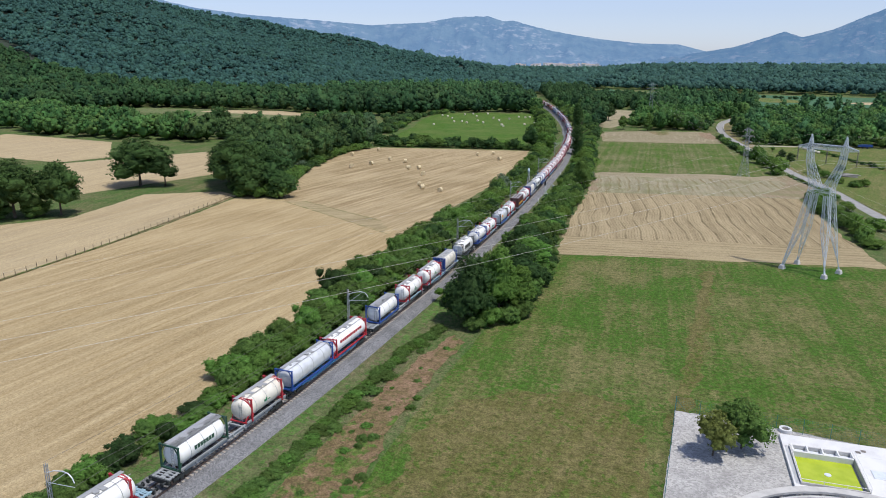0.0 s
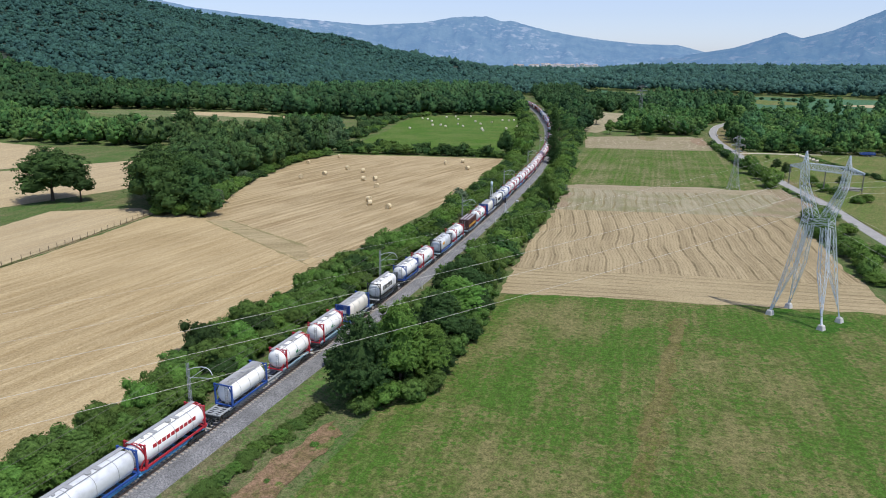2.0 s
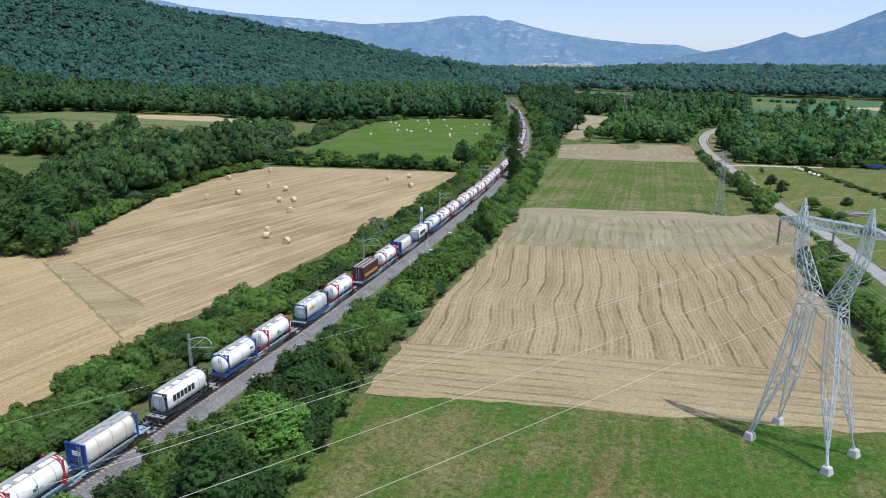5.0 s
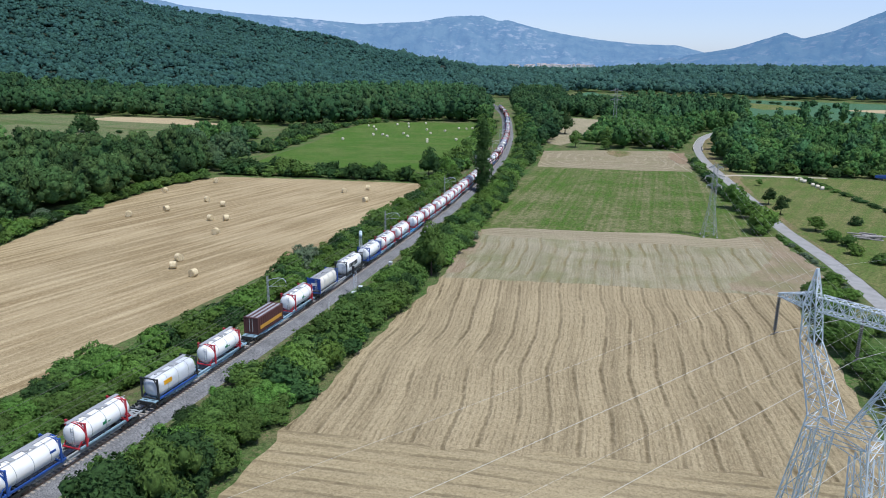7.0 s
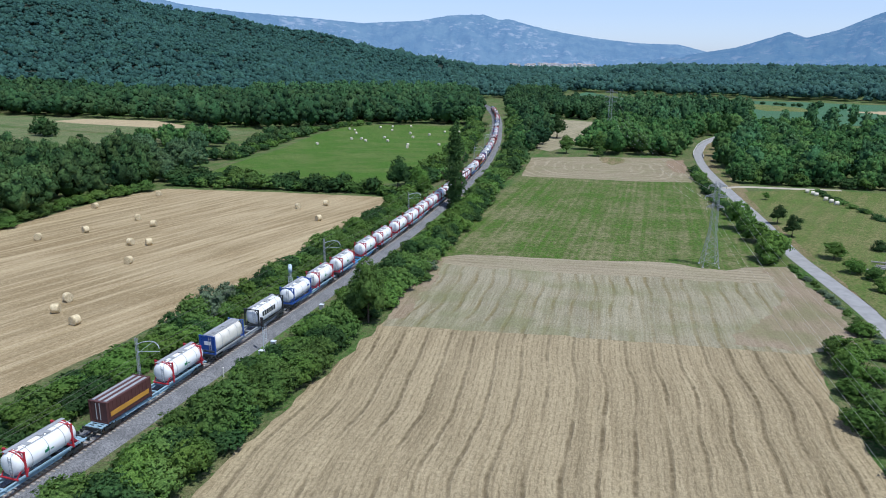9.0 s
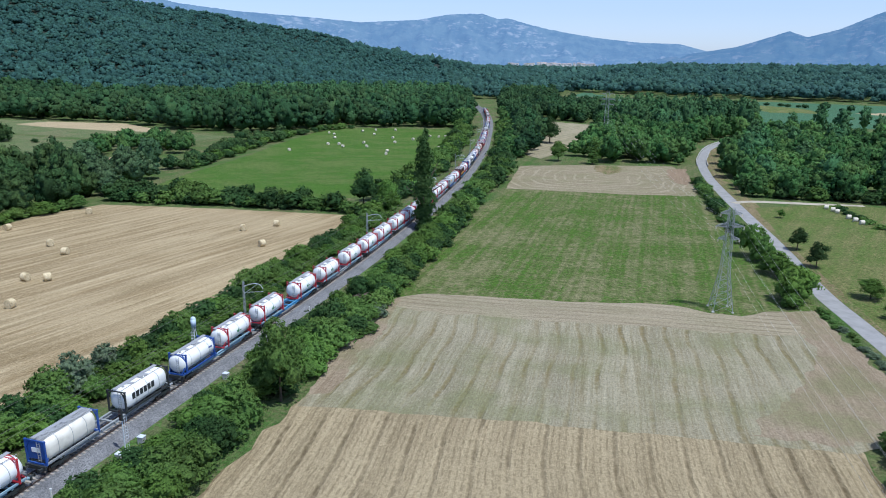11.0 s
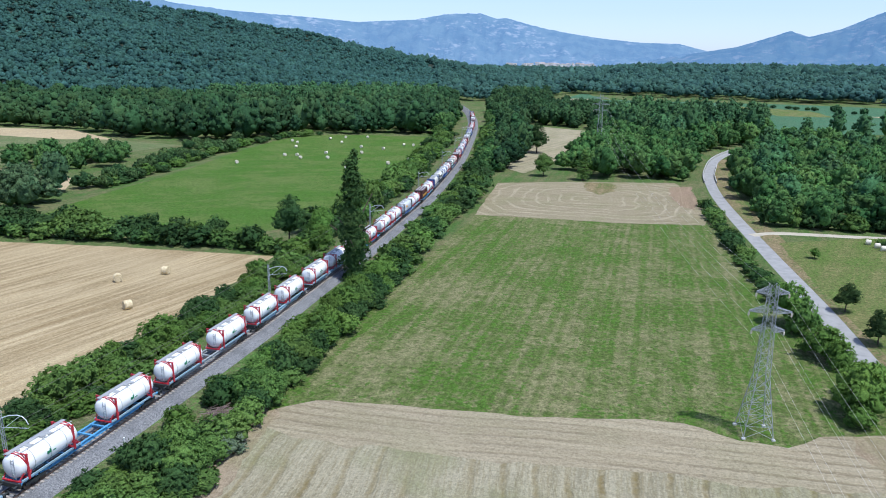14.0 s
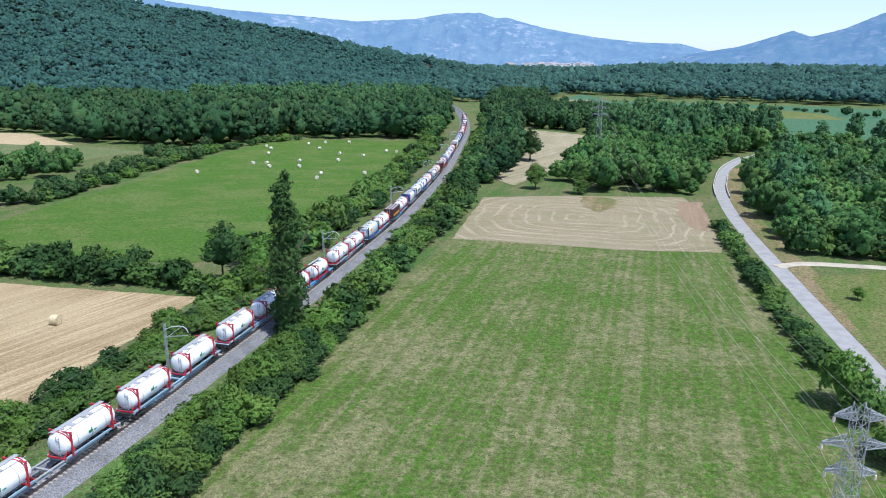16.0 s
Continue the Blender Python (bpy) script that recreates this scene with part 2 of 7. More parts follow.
def meadow(name, green, lush, dry, rot, dryness=0.5, spacing=2.6, tufts=1.8, rows=0.0, drift=1.3, rich=0.0):
    """Mown grass: lush tussocks in drifts over a dry sward, in faint mower bands."""
    m = Mat(name, 0.95, 0, 0.05)
    v = m.mapped(rot=rot)
    zone = m.noise(0.06, 3, rough=0.6)
    mid = m.noise(0.4, 4, rough=0.65)
    tuft = m.noise(tufts, 4, rough=0.65)
    fine = m.noise(3.0, 4, rough=0.75)
    band = m.noise(1.0, 3, m.mapped(v, (1.0 / spacing, 0.012, 1)))
    wet = m.math("ADD", m.math("MULTIPLY", m.math("SUBTRACT", zone, 0.5), drift), m.math("MULTIPLY", m.math("SUBTRACT", band, 0.5), 0.95))
    d = m.math("SUBTRACT", m.math("ADD", m.math("MULTIPLY", m.math("SUBTRACT", mid, 0.5), 2.2), m.math("MULTIPLY", m.math("SUBTRACT", fine, 0.5), 1.2)), wet)
    if rows:
        x, _, _ = m.xyz(v)
        w = m.math("MULTIPLY", m.math("SINE", m.math("MULTIPLY_ADD", m.noise(0.08, 2), 4.0, m.math("MULTIPLY", x, 2 * math.pi / rows))), 0.07)
        d = m.math("ADD", d, w)
    c = m.mix(m.math("MULTIPLY", m.step(d, -0.3, 0.4), dryness), green, dry)
    t = m.math("ADD", m.math("ADD", tuft, m.math("MULTIPLY", wet, 0.5)), m.math("MULTIPLY", m.math("SUBTRACT", mid, 0.5), 0.55))
    c = m.mix(m.math("MULTIPLY", m.step(t, 0.5 - rich, 0.62 - rich), 0.92), c, lush)
    straw = m.noise(1.0, 4, m.mapped(v, (1.6, 0.22, 1)), 0.7)
    c = m.mix(m.math("MULTIPLY", m.step(straw, 0.5, 0.66), 0.3 * dryness), c, tuple(1.1 * q for q in dry))
    c = m.mix(m.math("MULTIPLY", m.step(m.noise(0.9, 4, rough=0.7), 0.5, 0.64), 0.45), c, tuple(0.5 * q for q in lush))
    c = m.mix(m.math("MULTIPLY", m.step(fine, 0.49, 0.6), 0.6), c, tuple(0.42 * q for q in green))
    m.color(m.grit(c, 5.0, 0.7))
    m.bump(m.math("ADD", fine, m.math("MULTIPLY", tuft, 2.0)), 0.9, 0.18)
    return m.m


GOLD = (0.365, 0.27, 0.138)
PALE = (0.50, 0.40, 0.238)
TAN = (0.245, 0.17, 0.078)
M_STUBBLE_A = stubble("stubble_gold", GOLD, PALE, TAN, 9, 3.4, wobble=5, depth=0.35, width=0.35, smear=0.5)
M_STUBBLE_B = stubble("stubble_bales", (0.35, 0.262, 0.14), (0.48, 0.388, 0.24), (0.22, 0.155, 0.078), 13, 3.0, wobble=4, depth=0.4, width=0.3, smear=0.95)
M_STUBBLE_C = stubble("stubble_pale", (0.39, 0.315, 0.205), PALE, TAN, 3, 4, wobble=4, depth=0.2)
M_HAY = stubble("hay_swaths", (0.33, 0.262, 0.155), (0.415, 0.34, 0.21), (0.112, 0.084, 0.046), -4.5, 3.72, wobble=5, depth=0.9, width=0.2, smear=0.4, sub=0.5)
M_HAY_FRONT = stubble("hay_headland", (0.335, 0.268, 0.155), (0.415, 0.342, 0.21), (0.155, 0.12, 0.07), 86, 2.2, wobble=3, depth=0.75, width=0.45)
M_HAY_BACK = stubble("hay_thin", (0.275, 0.245, 0.16), (0.375, 0.34, 0.24), (0.185, 0.14, 0.058), -3, 3.3, wobble=7, depth=0.85, green=0.5, width=0.4, smear=0.45, sub=0.3)
M_HAY_END = stubble("hay_thin_headland", (0.305, 0.255, 0.165), (0.375, 0.325, 0.225), (0.185, 0.15, 0.095), 85, 1.9, wobble=3, depth=0.7, green=0.15, width=0.5, smear=0.3)
M_MARGIN = stubble("raked_margin", (0.275, 0.21, 0.14), (0.35, 0.285, 0.20), (0.145, 0.105, 0.065), -6, 2.6, wobble=3, depth=0.3, green=0.55)
M_HAY_FAR = stubble("hay_curved", (0.235, 0.195, 0.122), (0.31, 0.265, 0.175), (0.44, 0.38, 0.265), 82, 3.8, depth=0.8, width=0.5, green=0.3, loops=(8.0, 427.0, 31.0, 31.0))
M_SOIL = stubble("bare_soil", (0.255, 0.182, 0.122), (0.325, 0.24, 0.165), (0.17, 0.115, 0.08), 0, 3, depth=0.1, green=0.15)
M_HAY_STRIP = stubble("hay_strip", (0.29, 0.255, 0.165), (0.40, 0.35, 0.24), (0.18, 0.16, 0.095), 15, 3.6, wobble=8, depth=0.6, width=0.6, green=0.35)
M_MEADOW = meadow("meadow_mown", (0.10, 0.136, 0.036), (0.064, 0.145, 0.022), (0.20, 0.182, 0.082), 0, 0.95, tufts=1.3, drift=1.7, rich=0.03)
M_MOWN = meadow("meadow_mown_dry", (0.135, 0.13, 0.046), (0.085, 0.135, 0.026), (0.195, 0.168, 0.076), 12, 0.95, tufts=1.2, spacing=1.6, drift=0.9, rich=-0.03)
M_BANK = meadow("bracken_bank", (0.17, 0.13, 0.065), (0.085, 0.165, 0.03), (0.27, 0.175, 0.115), 10, 1.0, tufts=0.45, drift=1.0, rich=-0.05)
M_GREEN = meadow("meadow_green", (0.096, 0.136, 0.036), (0.073, 0.15, 0.022), (0.225, 0.212, 0.11), 1, 0.95, tufts=1.1, spacing=1.7, rows=1.9, drift=1.3, rich=-0.01)
M_LUSH = meadow("meadow_lush", (0.082, 0.152, 0.03), (0.072, 0.158, 0.024), (0.14, 0.185, 0.056), 60, 0.85, spacing=5, drift=1.8)
M_PADDOCK = meadow("paddock_grass", (0.138, 0.168, 0.054), (0.10, 0.168, 0.036), (0.225, 0.205, 0.092), 20, 0.85, drift=1.1)
M_ROUGH = meadow("rough_grass", (0.10, 0.145, 0.05), (0.07, 0.15, 0.034), (0.195, 0.178, 0.092), 0, 0.9)
M_CROP = meadow("green_crop", (0.07, 0.165, 0.09), (0.075, 0.175, 0.095), (0.12, 0.17, 0.09), 30, 0.5)
M_DRYGRASS = meadow("dry_grass", (0.145, 0.182, 0.08), (0.11, 0.175, 0.06), (0.225, 0.21, 0.115), 0, 0.85)
M_HEADLAND = stubble("weedy_headland", (0.325, 0.255, 0.14), (0.435, 0.36, 0.22), (0.21, 0.165, 0.085), 56, 1.7, wobble=2, depth=0.45, green=0.12, smear=0.8)
M_WEEDY = stubble("weedy_line", (0.235, 0.20, 0.10), (0.31, 0.26, 0.14), (0.16, 0.14, 0.065), 56, 1.2, wobble=2, depth=0.3, green=0.4)
M_UNMOWN = meadow("unmown_grass", (0.062, 0.125, 0.024), (0.042, 0.122, 0.016), (0.10, 0.145, 0.04), 40, 0.8, tufts=0.8, spacing=1.4, drift=0.6, rich=0.03)
M_DRYVERGE = meadow("dry_verge", (0.20, 0.17, 0.085), (0.12, 0.18, 0.05), (0.31, 0.235, 0.14), 0, 0.9)
M_VERGE = meadow("verge_grass", (0.11, 0.145, 0.055), (0.095, 0.195, 0.045), (0.185, 0.16, 0.095), 0, 0.9)


def gravel(name, a, b, scale=9.0):
    m = Mat(name, 0.95, 0, 0.1)
    vo = m.t.nodes.new("ShaderNodeTexVoronoi")
    vo.inputs["Scale"].default_value = scale
    m.l(m.coord(), vo.inputs["Vector"])
    sp = m.t.nodes.new("ShaderNodeSeparateColor")
    m.l(vo.outputs["Color"], sp.inputs[0])
    c = m.mix(sp.outputs[0], a, b)
    c = m.mix(m.math("MULTIPLY", m.step(m.noise(0.3, 4), 0.4, 0.7), 0.4), c, tuple(0.6 * q for q in a))
    m.color(c)
    m.bump(vo.outputs["Distance"], 0.8, 0.05)
    return m.m


M_BALLAST = gravel("ballast", (0.115, 0.117, 0.122), (0.27, 0.272, 0.28))
M_YARD = gravel("yard_gravel", (0.30, 0.295, 0.285), (0.50, 0.49, 0.475), 5)
M_ASPHALT = plain("road_asphalt", (0.31, 0.305, 0.295), 0.9, dirt=0.3, scale=0.5)
M_TRACKDIRT = plain("pale_dirt", (0.45, 0.40, 0.31), 0.95, dirt=0.3, scale=0.4)
M_CONCRETE = plain("concrete", (0.52, 0.51, 0.49), 0.85, dirt=0.3, scale=0.8)
M_WHITEPAINT = plain("white_paint", (0.78, 0.78, 0.76), 0.5, dirt=0.15)
M_RAIL = plain("rail_steel", (0.13, 0.10, 0.085), 0.5, 0.6, dirt=0.4)
M_SLEEPER = plain("concrete_sleeper", (0.37, 0.33, 0.29), 0.9, dirt=0.4)
M_GALV = plain("galvanised_steel", (0.70, 0.75, 0.80), 0.45, 0.15, dirt=0.2)
M_DULL = plain("dull_galvanised_steel", (0.36, 0.38, 0.39), 0.75, 0.1, dirt=0.3)
M_RUST = plain("weathered_steel", (0.24, 0.22, 0.20), 0.7, 0.4, dirt=0.4)
M_BALE = stubble("straw_bale", (0.60, 0.49, 0.30), (0.72, 0.61, 0.40), (0.40, 0.30, 0.17), 0, 0.35, depth=0.3)
M_WRAP = plain("white_bale_wrap", (0.70, 0.64, 0.51), 0.6, dirt=0.25)


from mathutils.geometry import delaunay_2d_cdt


# ---- mesh helpers ----
def mesh_obj(name, verts, faces, material, parent=None, smooth=False, normals=None):
    me = bpy.data.meshes.new(name)
    me.from_pydata(verts, [], faces)
    me.materials.append(material)
    if smooth or normals is not None:
        me.shade_smooth()
    if normals is not None:
        me.normals_split_custom_set_from_vertices(normals)
    ob = new(name, me)
    if parent is not None:
        ob.parent = parent
    return ob


def part(name, bm, material, parent=None, label="", smooth=False):
    """One bmesh as one mesh object under a thing or part."""
    me = bpy.data.meshes.new(name)
    bm.normal_update()
    bm.to_mesh(me)
    bm.free()
    me.materials.append(material)
    if smooth:
        me.shade_smooth()
    ob = new(name, me)
    if parent is not None:
        ob.parent = parent
    if label:
        ob["label"] = label
    return ob


def empty(name, at=(0, 0, 0), turn=0.0):
    ob = new(name)
    ob.matrix_basis = pose(*at, 0, 0, turn)
    return ob


def box(bm, c, s, m=None, bevel=0.0):
    r = bmesh.ops.create_cube(bm, size=1.0, matrix=(m or Matrix()) @ Matrix.Translation(c) @ Matrix.Diagonal((*s, 1)))
    if bevel:
        es = {e for v in r["verts"] for e in v.link_edges}
        bmesh.ops.bevel(bm, geom=list(es), offset=bevel, segments=1, affect="EDGES")


def bar(bm, a, b, w, sides=4):
    """A strut from a to b."""
    a, b = Vector(a), Vector(b)
    d = b - a
    if d.length < 1e-4:
        return
    q = d.to_track_quat("Z", "Y").to_matrix().to_4x4()
    bmesh.ops.create_cone(bm, cap_ends=True, segments=sides, radius1=w / 2 * 1.41 if sides == 4 else w / 2,
                          radius2=w / 2 * 1.41 if sides == 4 else w / 2, depth=d.length,
                          matrix=Matrix.Translation((a + b) / 2) @ q @ pose(0, 0, 0, 0, 0, 45))


def drum(bm, c, r, h, axis="Z", seg=24, r2=None, m=None):
    q = {"Z": Matrix(), "Y": pose(0, 0, 0, 90, 0, 0), "X": pose(0, 0, 0, 0, 90, 0)}[axis]
    bmesh.ops.create_cone(bm, cap_ends=True, segments=seg, radius1=r, radius2=r if r2 is None else r2, depth=h,
                          matrix=(m or Matrix()) @ Matrix.Translation(c) @ q)


# ---- plan ----
TRACK = [(-60, -40), (-52, 0), (-46, 30), (-42.7, 50), (-40.8, 64), (-39.2, 79), (-37.6, 98), (-35.9, 120), (-34.4, 145), (-33.1, 170), (-32.2, 200),
         (-31.6, 240), (-31.6, 290), (-32.5, 315), (-33.8, 345), (-35.6, 370), (-38.2, 402), (-43.0, 440), (-50, 488),
         (-59.5, 540), (-75, 619), (-92, 692), (-112, 762), (-138, 840), (-170, 920)]
RAIL_Z = 1.15


def spline(pts, step=2.0):
    """Evenly spaced points on a smooth line through pts."""
    p = np.array(pts, float)
    q = np.vstack([2 * p[0] - p[1], p, 2 * p[-1] - p[-2]])
    out = []
    for i in range(1, len(q) - 2):
        a, b, c, d = q[i - 1:i + 3]
        for t in np.linspace(0, 1, 24, endpoint=False):
            out.append(0.5 * (2 * b + (c - a) * t + (2 * a - 5 * b + 4 * c - d) * t * t + (3 * b - a - 3 * c + d) * t ** 3))
    out.append(p[-1])
    out = np.array(out)
    s = np.r_[0, np.cumsum(np.hypot(*np.diff(out, axis=0).T))]
    k = np.arange(0, s[-1], step)
    return np.c_[np.interp(k, s, out[:, 0]), np.interp(k, s, out[:, 1])]


LINE = spline(TRACK, 0.5)
LINE_DIR = np.gradient(LINE, axis=0)
LINE_DIR /= np.hypot(*LINE_DIR.T)[:, None]


def on_track(s, side=0.0):
    """Place and heading (degrees from +y, counter-clockwise) at arc length s, side metres to the right."""
    i = int(np.clip(s / 0.5, 0, len(LINE) - 2))
    f = s / 0.5 - i
    p, d = LINE[i] * (1 - f) + LINE[i + 1] * f, LINE_DIR[i]
    return p[0] + d[1] * side, p[1] - d[0] * side, math.degrees(math.atan2(-d[0], d[1]))


def s_at(y):
    return 0.5 * float(np.interp(y, LINE[:, 1], np.arange(len(LINE))))


def sweep(name, path, profile, material, parent=None, smooth=False):
    """A cross profile of (side, z) carried along path."""
    path = np.array(path, float)
    d = np.gradient(path, axis=0)
    d /= np.hypot(*d.T)[:, None]
    k, verts, faces = len(profile), [], []
    for p, q in zip(path, d):
        verts += [(p[0] + q[1] * u, p[1] - q[0] * u, z) for u, z in profile]
    for i in range(len(path) - 1):
        for j in range(k - 1):
            a = i * k + j
            faces.append((a, a + 1, a + k + 1, a + k))
    return mesh_obj(name, verts, faces, material, parent, smooth)


def patch(name, pts, material, z, label, jag=0.5, step=2.0, category="field"):
    """A field lying on the ground, with an uneven edge."""
    p = np.array(pts, float)
    out = []
    for a, b in zip(p, np.roll(p, -1, axis=0)):
        k = max(1, int(np.hypot(*(b - a)) / step))
        n = np.array([b[1] - a[1], a[0] - b[0]]) / max(1e-6, np.hypot(*(b - a)))
        for t in np.arange(k) / k:
            q = a + (b - a) * t
            j = noise.noise(Vector((q[0] * 0.25, q[1] * 0.25, 3.0))) + 0.6 * noise.noise(Vector((q[0] * 0.9, q[1] * 0.9, 7.0)))
            out.append(q + n * jag * j)
    k = len(out)
    co, _, fc, *_ = delaunay_2d_cdt([Vector(q) for q in out], [(i, (i + 1) % k) for i in range(k)], [list(range(k))], 2, 1e-4)
    verts = [(q.x, q.y, z) for q in co]
    faces = [f if sum(verts[a][0] * verts[b][1] - verts[b][0] * verts[a][1] for a, b in zip(f, f[1:] + f[:1])) > 0 else f[::-1] for f in map(list, fc)]
    ob = mesh_obj(name, verts, faces, material)
    return tagged(ob, label, category, kind="structure")


def inside(p, poly):
    x, y = p[:, 0], p[:, 1]
    q = np.array(poly, float)
    hit = np.zeros(len(p), bool)
    for (x1, y1), (x2, y2) in zip(q, np.roll(q, -1, axis=0)):
        c = (y1 > y) != (y2 > y)
        hit ^= c & (x < (x2 - x1) * (y - y1) / (y2 - y1 + 1e-12) + x1)
    return hit


# ---- ground ----
def plain_h(x, y):
    """The valley floor rises gently far off, beside the town."""
    b = math.degrees(math.atan2(x, y))
    k = min(1.0, max(0.0, (b + 4.5) / 5.0))
    rise = float(np.interp(y, [1000, 1300, 1800, 2600, 3600, 4950], [0, 2, 7, 16, 19, 20])) * k * k * (3 - 2 * k)
    return rise + 17 * math.exp(-((x + 520) ** 2 + (y - 2050) ** 2) / 130 ** 2)


def ground():
    xs = np.r_[-4900, -3000, -1500, np.arange(-900, 1201, 50), 1500, 2000, 3000, 4900]
    ys = np.r_[-1500, -500, -200, np.arange(-100, 1001, 50), np.arange(1100, 3600, 100), 3600, 4950]
    verts = [(x, y, plain_h(x, y) - 0.3 * (y > 1000)) for y in ys for x in xs]
    w = len(xs)
    faces = [(j * w + i, j * w + i + 1, (j + 1) * w + i + 1, (j + 1) * w + i) for j in range(len(ys) - 1) for i in range(w - 1)]
    tagged(mesh_obj("ground", verts, faces, M_ROUGH), "rough green and dry grassland of a flat valley floor", "ground", kind="structure")


ground()
patch("field_stubble_gold", [(-60, -20), (-55, 47), (-50.8, 65), (-52.2, 88), (-53.4, 105), (-54, 146), (-57.5, 166), (-80, 181), (-101, 192), (-120, 195), (-116.5, 150), (-116.5, 100), (-118, -20)],
      M_STUBBLE_A, 0.026, "golden mown grain stubble with faint swath lines")
patch("field_stubble_bales", [(-55, 150), (-51.5, 195), (-49, 225), (-47.6, 246), (-47.6, 300), (-51, 337), (-88, 333), (-125, 327), (-131, 309), (-127, 263), (-117, 227), (-108, 195), (-101, 189.5), (-80, 178.5), (-57.5, 163.5)],
      M_STUBBLE_B, 0.032, "golden stubble field with round straw bales")
patch("field_headland", [(-103, 190), (-96.5, 191.6), (-80, 181.6), (-65, 172.4), (-60.5, 165), (-60.2, 161), (-72, 168.8), (-88, 179.6)], M_HEADLAND, 0.034, "weedy mown headland strip between two stubble fields", jag=1.2, step=1.0)
patch("field_track", [(-103.2, 190.2), (-88, 179.9), (-72, 169.1), (-58.2, 159.4), (-58.4, 159.0), (-72.2, 168.5), (-88.2, 179.3), (-103.4, 189.6)], M_WEEDY, 0.038, "faint weedy tractor line between two stubble fields", jag=0.45, step=0.6, category="verge")
patch("field_track", [(-96.6, 191.8), (-80, 182.0), (-64.5, 172.6), (-64.7, 172.1), (-80.3, 181.1), (-96.8, 191.2)], M_WEEDY, 0.038, "faint weedy tractor line between two stubble fields", jag=0.5, step=0.6, category="verge")
patch("field_stubble_pale", [(-117.5, -20), (-117.2, 100), (-117, 150), (-121, 193), (-130, 198), (-150, 186), (-146, 152), (-160, 135), (-220, 60), (-260, -20)],
      M_STUBBLE_C, 0.038, "pale mown stubble beyond a wire fence")
patch("field_stubble_far", [(-169, 180), (-226, 234), (-217, 252), (-190, 290), (-152, 230)], M_STUBBLE_C, 0.044, "pale stubble strip between tree rows")
patch("field_stubble_edge", [(-230, 236), (-222, 256), (-262, 305), (-345, 320), (-330, 250)], M_STUBBLE_C, 0.050, "pale stubble field at the wood's edge")
patch("field_lush", [(-62, 422), (-58, 365), (-66, 354), (-128, 347), (-135, 375), (-138, 405), (-142, 436), (-152, 484), (-160, 540), (-157, 566), (-125, 579), (-85, 582), (-78, 540), (-72, 500)],
      M_LUSH, 0.056, "lush green meadow dotted with pale wrapped bales")
patch("field_grass_far_a", [(-430, 500), (-340, 474), (-200, 458), (-190, 500), (-240, 508), (-300, 538), (-420, 533)], M_DRYGRASS, 0.062, "yellow-green dry meadow below the wood")
patch("field_grass_far_b", [(-330, 388), (-250, 362), (-225, 395), (-200, 450), (-340, 468), (-410, 440)], M_DRYGRASS, 0.068, "yellow-green rough pasture")
patch("field_tan_gap", [(-152, 386), (-195, 376), (-226, 398), (-205, 412), (-165, 404)], M_STUBBLE_C, 0.070, "pale tan mown strip behind the willows")
patch("field_tan_far", [(-350, 512), (-320, 504), (-262, 500), (-236, 508), (-292, 541), (-345, 534)], M_STUBBLE_C, 0.072, "pale tan mown strip below the wood")
patch("field_meadow", [(-25, 30), (-24, 70), (-22, 100), (-18, 130), (-15.5, 152), (0, 157.3), (21, 160.3), (52, 163.5), (62, 168), (68, 150), (66, 40)],
      M_MEADOW, 0.074, "mown green meadow with dry brown swaths")
patch("field_meadow_dry", [(-23, 40), (3, 40), (4, 64), (2.5, 78), (-3, 85), (-14, 83), (-21, 78)], M_MOWN, 0.076, "dry brown freshly mown corner of the meadow", jag=2.2, step=1.0)
patch("field_meadow_path", [(5.5, 78), (8.5, 99), (14.6, 148), (16.8, 148), (11.2, 99), (7.5, 78)], M_MOWN, 0.078, "worn brown driving line across the meadow", jag=1.3, step=1.0)
patch("grass_unmown", [(29.6, 155.5), (31, 152.5), (34.5, 149), (37.5, 147), (41.5, 150), (43, 153.5), (41.5, 157.3), (36, 158.6), (31.5, 158.2)], M_UNMOWN, 0.0795, "dark lush unmown grass between pylon feet", jag=2.0, step=0.5, category="grass")
patch("field_hay_front", [(-16, 153), (0, 155), (21, 157.8), (52, 161), (51, 183), (48, 181), (20, 178), (0, 175), (-16.5, 174)], M_HAY_FRONT, 0.080, "mown hay headland with crosswise swaths", jag=1.0)
patch("field_hay", [(-16.5, 170.5), (0, 171.5), (20, 174.5), (48, 177.5), (50.5, 180), (50.3, 207), (49.4, 224), (49.4, 241), (49, 244.5), (12, 240.5), (-15, 236.5), (-16.5, 200)],
      M_HAY, 0.086, "mown hay field with wavy dark swath rows", jag=1.3)
patch("field_hay_back", [(-15, 233), (12, 237), (49, 241), (57, 246), (58.5, 258), (56, 275), (54.5, 292), (46, 289.5), (42, 286), (37, 286), (31, 288.5), (14, 285), (-13, 281), (-18, 276)],
      M_HAY_BACK, 0.092, "thin mown hay field with greenish stripes")
patch("field_hay_end", [(-17.6, 271), (-5, 270), (14, 272), (30, 274.5), (44, 275), (55, 280), (54.5, 292), (46, 289.5), (42, 286), (37, 286), (31, 288.5), (14, 285), (-13, 281), (-18, 276)],
      M_HAY_END, 0.094, "mown hay headland with crosswise swaths", jag=1.2)
patch("field_hay_margin", [(38, 241.5), (50, 243), (58, 247), (59, 258), (57, 275), (54.6, 290), (50, 289), (51, 278), (49.5, 266), (46, 256), (41, 248.5)], M_MARGIN, 0.096, "dry brown raked margin of the hay field", jag=1.5, step=1.0)
